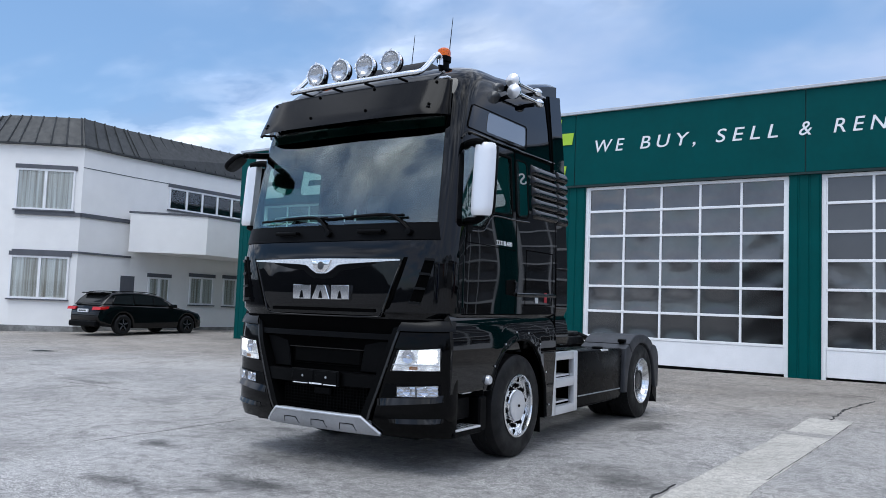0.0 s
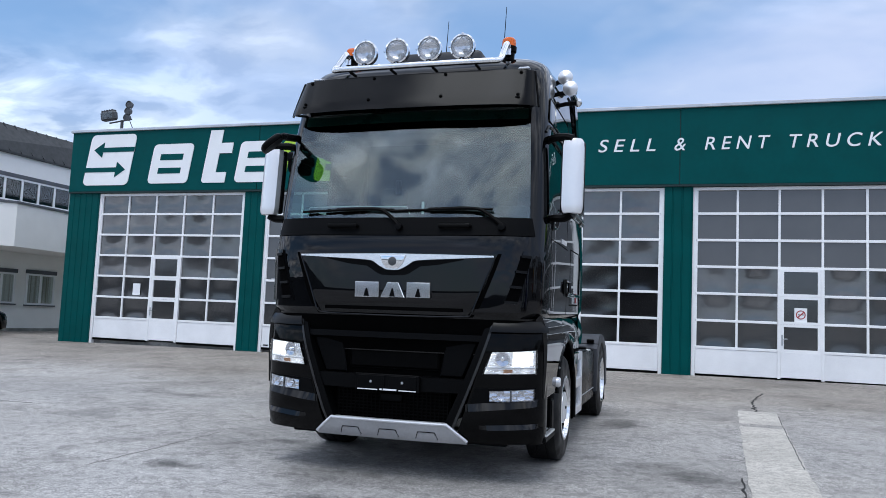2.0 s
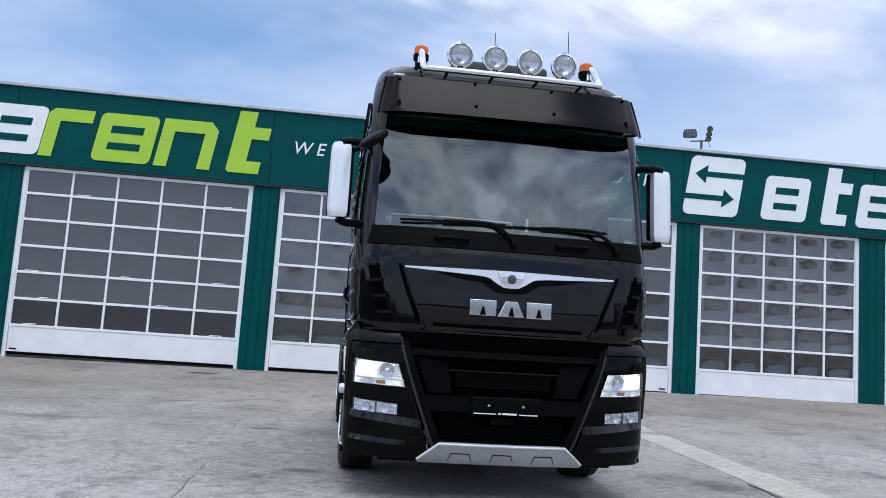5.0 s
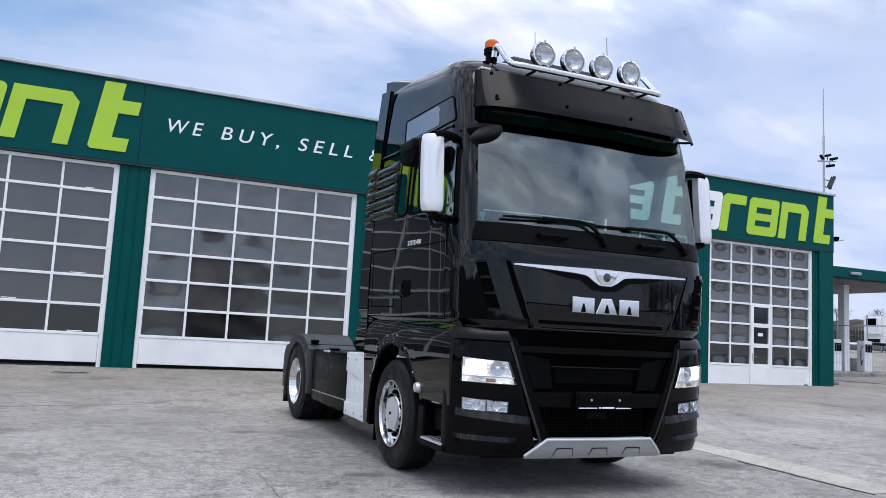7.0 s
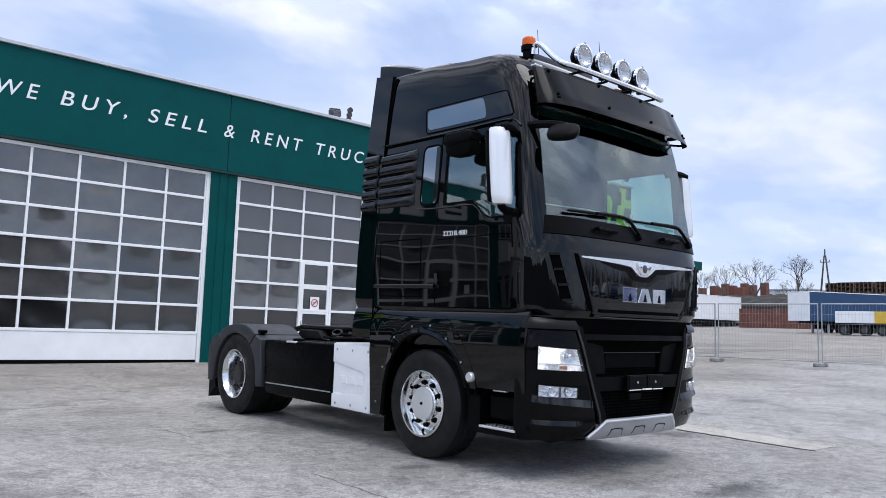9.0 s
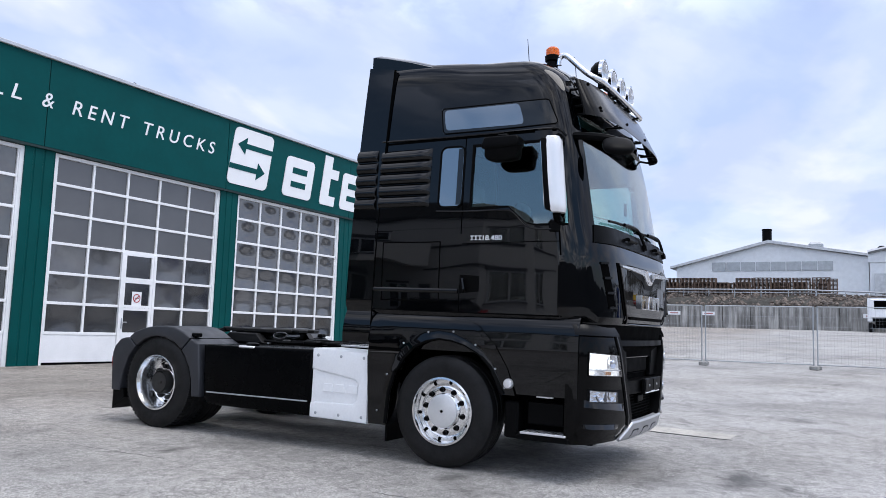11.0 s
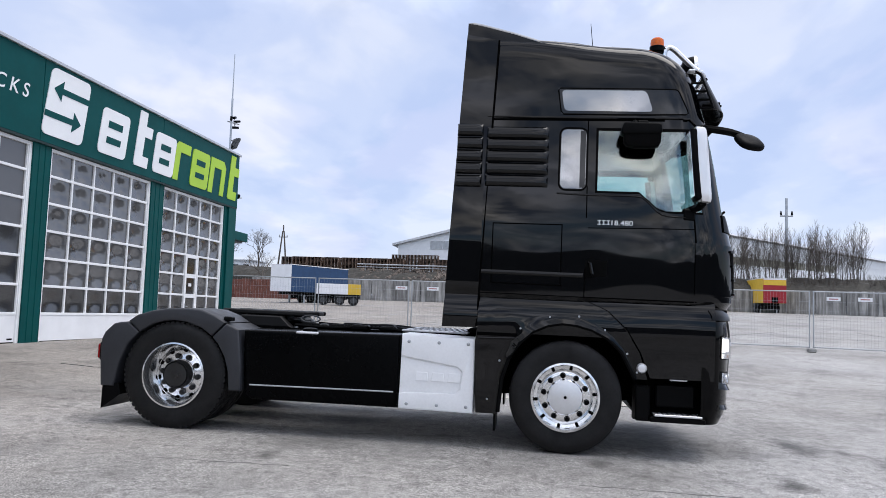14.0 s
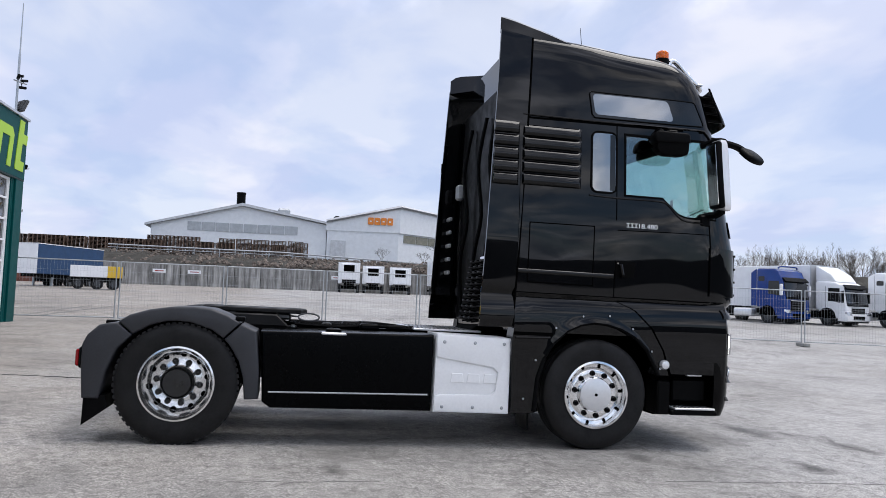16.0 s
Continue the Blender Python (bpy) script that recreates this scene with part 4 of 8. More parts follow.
def estate_car(x, y, turn):
    """A parked dark estate; its front points along local +y."""
    m = pose(x, y, ground_z(x, y), 0, 0, turn)
    c = thing("estate_car", m, "anthracite estate car parked beside the white house", "car")
    W = 0.92

    def arch(yc):
        return [(yc + 0.40 * math.cos(radians(q)), 0.34 + 0.40 * math.sin(radians(q))) for q in range(0, 181, 20)]

    def narrowed(bm, z0, k):
        for v in bm.verts:
            if v.co.z > z0:
                v.co.x *= 1 - k * (v.co.z - z0)
            e = max(0.0, abs(v.co.y) - 1.75)
            v.co.x *= 1 - 0.30 * e * e / 0.36
        return bm

    body = [(-2.28, 0.42), (-2.34, 0.60), (-2.30, 0.78), (-2.22, 0.96), (-2.05, 1.02), (0.60, 0.99), (1.0, 0.965), (1.55, 0.885), (2.0, 0.78), (2.22, 0.66), (2.28, 0.45), (2.20, 0.24), (1.85, 0.22)] + arch(1.42)[1:-1] + [(0.98, 0.22), (-0.98, 0.22)] + arch(-1.40)[1:-1] + [(-1.84, 0.26)]
    part("body", narrowed(prismed(body, "x", -W, W, 0.07, 3), 0.75, 0.12), car_paint, c)
    prof = [(-2.16, 1.00), (-1.98, 1.20), (-1.74, 1.40), (-1.3, 1.455), (-0.6, 1.465), (0.0, 1.42), (0.35, 1.34), (1.05, 0.96)]
    cabin = part("cabin", narrowed(prismed(prof, "x", -0.86, 0.86, 0.05, 3), 0.95, 0.42), car_paint, c, "dark cabin with tinted windows")
    part("rear_screen", prismed([(-2.13, 1.05), (-1.98, 1.23), (-1.80, 1.375), (-1.78, 1.34), (-2.08, 1.04)], "x", -0.62, 0.62, 0.008), car_glass, cabin)
    part("front_screen", prismed([(0.38, 1.335), (1.0, 1.0), (0.96, 0.985), (0.34, 1.32)], "x", -0.60, 0.60, 0.008), car_glass, cabin)
    part("spoiler", boxed(-0.60, 0.60, -2.0, -1.70, 1.385, 1.43, 0.018), car_paint, cabin)
    part("rear_diffuser", boxed(-0.72, 0.72, -2.36, -2.15, 0.26, 0.46, 0.04), black_matte, c)
    for s in (-1, 1):
        for yy in (-1.40, 1.42):
            wh = part("wheel", lathed([(0.2, 0.0), (0.30, -0.01), (0.34, 0.02), (0.34, 0.2), (0.3, 0.23), (0.2, 0.22)], (s * (W + 0.005), yy, 0.34), (-s, 0, 0), 28, True), rubber, c)
            part("rim", lathed([(0.225, 0.0), (0.21, 0.03), (0.06, 0.03), (0.05, 0.01), (0.001, 0.01)], (s * (W + 0.004), yy, 0.34), (-s, 0, 0), 24, False, False), black_paint, wh)
            for k in range(5):
                part("spoke", boxed(-0.012, 0.012, -0.02, 0.02, 0.03, 0.215, m=Matrix.Translation((s * (W - 0.008), yy, 0.34)) @ Matrix.Rotation(2 * math.pi * k / 5, 4, "X")), grey_plastic, wh)
        part("tail_lamp", prismed([(-2.33, 0.83), (-2.29, 0.93), (-1.95, 0.95), (-1.98, 0.87)], "x", *sorted((s * 0.45, s * 0.872)), 0.012), red_lens, c)
        part("roof_rail", tube(bmesh.new(), smooth_line([(s * 0.62, -1.7, 1.44), (s * 0.64, -1.2, 1.485), (s * 0.64, -0.3, 1.48), (s * 0.63, 0.15, 1.42)], 4), 0.016, 6), black_matte, cabin)
        part("door_mirror", boxed(*sorted((s * 0.84, s * 1.04)), 0.62, 0.80, 0.97, 1.09, 0.035, seg=2), car_paint, c)
        for y0, y1, za, zb in ((-1.78, -0.95, 1.33, 1.385), (-0.90, -0.12, 1.39, 1.375), (-0.06, 0.62, 1.36, 1.17)):
            bm = prismed([(y0 + (0.14 if y0 < -1.5 else 0), za - 0.02), (y0 + (-0.02 if y0 < -1.5 else 0), 1.05), (y1, 1.04), (y1 - (0.0 if y1 < 0.5 else 0.08), zb - 0.02)], "x", *sorted((s * 0.80, s * 0.868)))
            for v in bm.verts:
                v.co.x *= 1 - 0.42 * max(0.0, v.co.z - 0.95)
            part("side_glass", bm, car_glass, cabin)
    part("plate", boxed(-0.26, 0.26, -2.352, -2.30, 0.74, 0.85), sign_white, c)
    bmk = bmesh.new()
    for k in range(4):
        box(bmk, -0.2 + 0.1 * k, -0.13 + 0.1 * k, -2.356, -2.352, 0.77, 0.82)
    part("plate_bar", bmk, black_matte, c)


estate_car(-24.95, 18.25, 3)

# ---- canopy east of the workshop ----
can = thing("filling_canopy", pose(0, 0, 0), "flat dark green canopy roof on slim white columns", "canopy")
part("roof", boxed(13.3, 26.2, 22.5, 31.0, 4.36, 4.80, 0.02), green_panel, can)
part("soffit", boxed(13.5, 26.0, 22.7, 30.8, 4.28, 4.355), grey_band, can)
for x, y in ((21.5, 24.3), (21.5, 29.0)):
    part("column", boxed(x - 0.16, x + 0.16, y - 0.16, y + 0.16, 0.2, 4.28, 0.01), trailer_white, can)
part("lamp", boxed(19.6, 20.2, 22.38, 22.5, 4.5, 4.62, 0.02), steel_grey, can)
part("island", boxed(18.6, 25.2, 22.9, 24.6, 0.1, 0.52, 0.04), concrete, can)
for x in (20.5, 22.4):
    pu = thing("fuel_pump", pose(x, 24.0, 0.52), "white fuel pump on the kerbed island", "fuel pump", "fuel pumps")
    part("cabinet", boxed(-0.25, 0.25, -0.2, 0.2, 0, 1.35, 0.03), trailer_white, pu)
    part("display", boxed(-0.2, 0.2, -0.215, -0.2, 0.85, 1.2), black_matte, pu)
    part("hose", tube(bmesh.new(), smooth_line([(-0.25, -0.1, 1.1), (-0.42, -0.15, 0.9), (-0.4, -0.15, 0.3), (-0.27, -0.1, 0.5)], 5), 0.02, 6), black_matte, pu)
    part("nozzle_pole", rod(bmesh.new(), (0.2, 0, 1.35), (0.2, 0, 2.5), 0.025), steel_grey, pu)
bn = thing("litter_bin", pose(23.6, 23.4, 0.52), "grey mesh litter bin on the island", "bin")
part("basket", lathed([(0.22, 0), (0.25, 0.75), (0.23, 0.76), (0.2, 0.02)], (0, 0, 0), (0, 0, 1), 18, True), steel_grey, bn)
part("low_wall", boxed(20.9, 23.2, 24.8, 25.0, 0.52, 1.1, 0.02), concrete, can)

# ---- site fence ----


def fence_x(y):
    return 14.2 + 0.25 * y if y < 4 else 15.2 - 0.075 * (y - 4)


def make_fence():
    fence = thing("site_fence", pose(0, 0, 0), "galvanised mesh site fence standing in concrete feet", "fence")
    ys = [18.94] + [18.64 - 3.37 * k for k in range(1, 12)]
    up = Vector((0, 0, 1))
    for y0, y1 in zip(ys, ys[1:]):
        a, b = Vector((fence_x(y0), y0, ground_z(fence_x(y0), y0))), Vector((fence_x(y1), y1, ground_z(fence_x(y1), y1)))
        d = (b - a)
        L = d.length
        t = d / L
        p, q = a + t * 0.06, b - t * 0.06
        bm = bmesh.new()
        n = int(L / 0.10)
        for k in range(1, n):
            s = p.lerp(q, k / n)
            rod(bm, s + up * 0.16, s + up * 1.98, 0.0022, 3)
        for h in (0.45, 0.75, 1.05, 1.35, 1.65):
            rod(bm, p + up * h, q + up * h, 0.0025, 3)
        f = part("panel", bm, steel_grey, fence, smooth=False)
        for s in (p, q):
            part("post", rod(bmesh.new(), s + up * 0.04, s + up * 2.0, 0.021, 8), steel_grey, f)
        for h in (0.16, 1.98):
            part("rail", rod(bmesh.new(), p + up * h, q + up * h, 0.019, 8), steel_grey, f)
        o = part("foot", boxed(-0.13, 0.13, -0.34, 0.34, -0.01, 0.13, 0.03), concrete, f, "dark concrete foot")
        o.matrix_local = Matrix.Translation(a) @ Matrix.Rotation(math.atan2(d.y, d.x), 4, "Z")


make_fence()

# ---- retaining wall, bank and rail ----
WALL = [(84.5, 44.0), (85.6, 19.0), (85.6, -9.0), (78.0, -33.0), (70.0, -52.0)]
rw = thing("retaining_wall", pose(0, 0, 0), "streaked grey concrete retaining wall", "wall")
for (ax, ay), (bx_, by_) in zip(WALL, WALL[1:]):
    A, B = Vector((ax, ay, 0)), Vector((bx_, by_, 0))
    L, t = (B - A).length, (B - A).normalized()
    n = int(L / 3.0)
    for k in range(n):
        o = part("wall_slab", boxed(L / n * k + 0.03, L / n * (k + 1) - 0.03, -0.25, 0.0, 1.6, 4.62 + rng.uniform(-0.03, 0.03), 0.02), wall_concrete, rw)
        o.matrix_local = Matrix(((t.x, t.y, 0, ax), (t.y, -t.x, 0, ay), (0, 0, 1, 0), (0, 0, 0, 1)))
for k, y in enumerate((24.5, 20.5, 3.5, -25.6, -28.6)):
    x = 85.2 if y > -9 else 85.2 - (-9 - y) * 0.32
    s = thing("wall_sign", pose(x - 0.12, y, 3.7), "white rectangular sign board on the concrete wall", "sign", "wall signs")
    part("board", boxed(-0.02, 0.02, -0.75, 0.75, -0.22, 0.22), sign_white, s)
    part("caption_bar", boxed(-0.03, -0.0205, -0.5, 0.5, -0.05, 0.05), red_paint, s)


def bank_mesh():
    bm = bmesh.new()
    path = [(86.2, 140.0)] + [(x + 0.6, y) for x, y in WALL] + [(62, -75)]
    pts = []
    for (ax, ay), (bx_, by_) in zip(path, path[1:]):
        n = max(2, int(math.hypot(bx_ - ax, by_ - ay) / 1.0))
        pts += [(ax + (bx_ - ax) * k / n, ay + (by_ - ay) * k / n) for k in range(n)]
    rows = []
    for x, y in pts:
        row = []
        for j, (dx, z) in enumerate(((0, 3.0), (0, 4.6), (0.6, 5.05), (1.4, 5.5), (2.2, 5.85), (3.2, 6.1), (6, 6.2), (60, 6.3), (220, 6.4))):
            wob = 0.22 if 1 < j < 6 else 0.0
            row.append(bm.verts.new((x + dx, y, z + rng.uniform(-wob, wob))))
        rows.append(row)
    for a, b in zip(rows, rows[1:]):
        for k in range(len(a) - 1):
            bm.faces.new((a[k], a[k + 1], b[k + 1], b[k]))
    bmesh.ops.recalc_face_normals(bm, faces=list(bm.faces))
    return bm


rock_brown = simple("brown_riprap", (0.105, 0.082, 0.066), 0.95, vary=0.7, grain=3, bump=0.4)
tagged(part("earth_bank", bank_mesh(), earth, smooth=False), "dark stony bank above the retaining wall", "bank", kind="structure")
rocks = bmesh.new()
for k in range(1500):
    y = rng.uniform(-10, 40)
    f = rng.random()
    r = rng.uniform(0.14, 0.46)
    m = Matrix.Translation((86.4 + 2.6 * f, y, 4.75 + 1.3 * f)) @ Euler((rng.uniform(0, 3), rng.uniform(0, 3), rng.uniform(0, 3))).to_matrix().to_4x4() @ Matrix.Diagonal((r, r * 0.8, r * 0.6, 1))
    bmesh.ops.create_icosphere(rocks, subdivisions=1, radius=1.0, matrix=m)
tagged(part("bank_rocks", rocks, rock_brown, smooth=False), "rough brown boulders on the bank", "rocks", kind="stuff")
gr = thing("pipe_rail", pose(0, 0, 0), "long grey pipe rail on top of the bank", "railing")
part("rail", tube(bmesh.new(), [(88.0, 31, 6.75), (88.6, 10, 6.7), (88.6, -9, 6.0), (80.5, -35, 5.4)], 0.09, 8), steel_grey, gr)
part("rail", tube(bmesh.new(), [(88.0, 31, 6.40), (88.6, 10, 6.35), (88.6, -9, 5.7), (80.5, -35, 5.1)], 0.05, 8), steel_grey, gr)
for k in range(14):
    y = 30 - 3.0 * k
    part("post", rod(bmesh.new(), (88.3, y, 5.6), (88.3, y, 6.72 if y > 8 else 6.4), 0.05, 6), steel_grey, gr)

# ---- stacks of timber pallets ----


def pallet_stack(h):
    t = thing("pallet_stack", pose(0, 0, 0), "weathered brown stack of wooden pallets", "pallet stack", "pallet stacks")
    n = int(h / 0.16)
    for k in range(n):
        bm = bmesh.new()
        z = 0.16 * k
        prof = [(-1.02, z + 0.145), (1.02, z + 0.145), (1.02, z + 0.12)]
        for yy in (0.95, 0.5, 0.0, -0.5, -0.95):
            prof += [(yy + 0.06, z + 0.12), (yy + 0.06, z + 0.01), (yy - 0.06, z + 0.01), (yy - 0.06, z + 0.12)]
        prism(bm, prof + [(-1.02, z + 0.12)], "x", -0.61, 0.61)
        part("pallet", bm, wood_brown, t, smooth=False)
    return t


protos = [pallet_stack(1.6), pallet_stack(2.3)]
for k in range(15):
    y = 39.5 - 2.2 * k
    tall = 1 if 6 <= k <= 14 and k not in (9,) else 0
    m = pose(93.0 + rng.uniform(-0.3, 0.3), y, 6.2, 0, 0, rng.uniform(-3, 3))
    copy_thing(protos[tall], m)
    copy_thing(protos[0], pose(90.9 + rng.uniform(-0.2, 0.2), y + rng.uniform(-0.3, 0.3), 6.12, 0, 0, rng.uniform(-3, 3)))
protos[0].matrix_world = pose(93, 41.8, 6.2)
protos[1].matrix_world = pose(95.2, 8.0, 6.2)

# ---- white halls in the distance ----
h1 = thing("far_hall", pose(0, 0, 0), "white sheet-metal industrial hall with a low gable", "hall", "far halls")
part("wall", prismed([(30.7, 6.0), (30.7, 11.7), (17.0, 15.3), (3.6, 13.0), (3.6, 6.0)], "x", 116, 150), hall_white, h1, smooth=False)
part("roof", prismed([(31.6, 11.5), (31.6, 11.85), (17.0, 15.75), (3.0, 13.35), (3.0, 13.0), (17.0, 15.3)], "x", 115.4, 150.5), trim_grey, h1, smooth=False)
for k in range(8):
    part("strip_window", boxed(115.9, 116.02, 8.2 + 2.15 * k, 10.2 + 2.15 * k, 11.1, 12.45), steel_grey, h1)
part("chimney", lathed([(0.7, 0), (0.7, 2.4), (0.75, 2.4), (0.75, 2.7)], (118, 17.4, 15.0), (0, 0, 1), 16), black_matte, h1)
part("roof_vent", boxed(116.5, 118, 9.5, 11.5, 14.4, 15.4, 0.3), steel_grey, h1)
part("roof_fan", lathed([(0.6, 0), (0.6, 0.8), (0.3, 1.1)], (116.5, 1.9, 13.5), (0, 0, 1), 14), black_matte, h1)
h2 = thing("far_hall", pose(0, 0, 0), "white industrial hall with a grey window band and orange sign", "hall", "far halls")
part("wall", prismed([(115.2, 3.5), (114.2, -8.0), (176.0, -85.0), (196, -85.0), (196, 3.5)], "z", 6.0, 12.2), hall_white, h2, smooth=False)
bm = bmesh.new()
A, B, C, D2 = Vector((115.1, 3.7, 13.4)), Vector((114.0, -8.2, 16.2)), Vector((176.2, -85.2, 12.6)), Vector((196, 3.7, 13.5))
lowA, lowB, lowC, lowD = (Vector((v.x, v.y, 12.1)) for v in (A, B, C, D2))
vs = [bm.verts.new(v) for v in (A, B, C, D2, lowA, lowB, lowC, lowD)]
for f in ((0, 1, 5, 4), (1, 2, 6, 5), (2, 3, 7, 6), (3, 0, 4, 7), (0, 3, 2, 1), (4, 5, 6, 7)):
    bm.faces.new([vs[i] for i in f])
bmesh.ops.recalc_face_normals(bm, faces=list(bm.faces))
part("gable", bm, hall_white, h2, smooth=False)
part("verge", tube(bmesh.new(), [A + Vector((-0.3, 0, 0.15)), B + Vector((-0.3, 0, 0.15)), C + Vector((-0.3, -0.3, 0.15))], 0.28, 4), trim_grey, h2, smooth=False)
tt = (Vector((140.0, -40.0, 0)) - Vector((114.2, -8.0, 0)))
for k in range(28):
    p = Vector((114.2, -8.0, 0)) + tt * (0.03 + 0.075 * k)
    o = part("band_window", boxed(0, 2.9, -0.12, 0.05, 10.6, 11.9), simple("ochre_glass", (0.22, 0.21, 0.16), 0.35, vary=0.3), h2) if k == 0 else share("band_window", o.data, h2, Matrix())
    ang = math.atan2(tt.y, tt.x)
    o.matrix_local = Matrix.Translation(p) @ Matrix.Rotation(ang, 4, "Z")
part("gate", boxed(114.75, 114.95, 0.5, 2.9, 6.3, 10.5), trim_grey, h2)
sg = thing("far_sign", pose(114.24, -4.9, 13.3, 0, 0, -5.3), "bold orange sign shapes on the white hall", "sign")
for k in range(4):
    part("sign_shape", prismed(rounded(1.95 - 1.05 * k - 0.9, 1.95 - 1.05 * k, 0, 1.15, 0.12), "x", -0.15, 0.0), orange_sign, sg, smooth=False)
    part("slot", boxed(-0.16, -0.151, 1.95 - 1.05 * k - 0.6, 1.95 - 1.05 * k - 0.25, 0.45, 0.65), hall_white, sg)

# ---- trailers and lorries on the far lot ----


def wheel_set(parent, xs, y_half, r=0.48):
    for x in xs:
        for s in (-1, 1):
            w = part("wheel", lathed([(r * 0.55, 0.02), (r * 0.9, -0.01), (r, 0.03), (r, 0.28), (r * 0.9, 0.3), (r * 0.55, 0.28)], (x, s * y_half, r), (0, -s, 0), 20, True), rubber, parent)
            part("rim", lathed([(r * 0.56, 0.0), (r * 0.5, 0.05), (r * 0.2, 0.05), (0.001, 0.03)], (x, s * y_half, r), (0, -s, 0), 16, False, False), grey_plastic, w)


def trailer(x, y, turn, length, body, front, label, unit=False, low=1.05, high=3.95, extra=None):
    """A box trailer whose front end is at local x = 0 and which runs along +x."""
    t = thing("box_trailer", pose(x, y, ground_z(x, y), 0, 0, turn), label, "trailer", "parked trailers")
    part("box", boxed(0.0, length, -1.26, 1.26, low, high, 0.03), body, t)
    part("front_wall", boxed(-0.05, -0.001, -1.25, 1.25, low, high - 0.01, 0.01), front, t)
    part("roof_edge", boxed(-0.06, length + 0.02, -1.28, 1.28, high + 0.001, high + 0.06), trailer_white, t)
    part("chassis", boxed(0.4, length - 0.3, -0.6, 0.6, low - 0.25, low - 0.002), black_matte, t)
    part("side_guard", boxed(length * 0.3, length * 0.62, -1.2, 1.2, 0.45, low - 0.26), black_matte, t)
    part("tail_board", boxed(length - 0.05, length, -1.2, 1.2, 0.5, 0.75), black_matte, t)
    wheel_set(t, [length - 1.6 - 1.31 * k for k in range(3)], 1.22)
    for s in (-0.9, 0.9):
        part("landing_leg", boxed(2.2, 2.35, s - 0.07, s + 0.07, 0.02, low - 0.26), steel_grey, t)
    if unit:
        part("cooling_unit", boxed(-0.45, -0.06, -0.95, 0.95, high - 1.95, high - 0.1, 0.05), trailer_white, t)
        part("grille", boxed(-0.47, -0.451, -0.62, 0.62, high - 1.1, high - 0.25), black_void, t)
        part("coupling_panel", boxed(-0.09, -0.055, -0.8, 0.8, 1.1, 1.5), black_matte, t)
    if extra:
        extra(t)
    return t


for y in (51.8, 55.6, 59.4):
    trailer(71.0 - (y - 51.8) * 0.1, y, -2, 13.6, trailer_white, trailer_white, "white refrigerated box trailer parked on the lot", True)
for y, turn, top in ((2.58, -4.6, 3.45), (-0.25, -6.3, 3.15), (-3.45, -8.3, 3.1)):
    trailer(79.0, y, turn, 5.0, trailer_white, trailer_white, "white refrigerated trailer backed against the wall", True, 1.1, top)
for y, turn in ((-9.1, 2), (-12.45, 4)):
    trailer(79.0, y, turn, 5.6, trailer_white, trailer_white, "plain white box trailer backed against the wall", False, 1.2, 4.0)
def yellow_head(t):
    part("upper_band", boxed(-0.06, -0.051, -1.24, 1.24, 3.15, 3.75), yellow_paint, t)
    part("white_cap", boxed(-0.06, -0.051, -1.24, 1.24, 3.76, 3.88), trailer_white, t)
    part("coupling_panel", boxed(-0.09, -0.055, -0.35, 0.35, 1.2, 1.8, 0.01), black_matte, t)


trailer(79.0, -19.05, 1, 7.0, yellow_paint, red_paint, "yellow and red box trailer beside the wall", False, 1.15, 3.9, yellow_head)
trailer(57.0, 30.9, -24, 8.4, blue_sheet, trailer_white, "blue curtain-sided trailer with a white front wall", False, 1.05, 3.5)
dl = thing("drawbar_trailer", pose(54.0, 26.6, ground_z(54, 26), 0, 0, -76), "low white and yellow drawbar trailer", "trailer", "parked trailers")
part("box", boxed(0, 2.7, -1.2, 1.2, 0.95, 1.85, 0.02), trailer_white, dl)
part("yellow_end", boxed(2.702, 3.8, -1.2, 1.2, 0.95, 1.85, 0.02), yellow_paint, dl)
part("chassis", boxed(0, 3.8, -0.5, 0.5, 0.6, 0.948), black_matte, dl)
wheel_set(dl, (0.6, 2.0, 3.2), 1.15, 0.45)


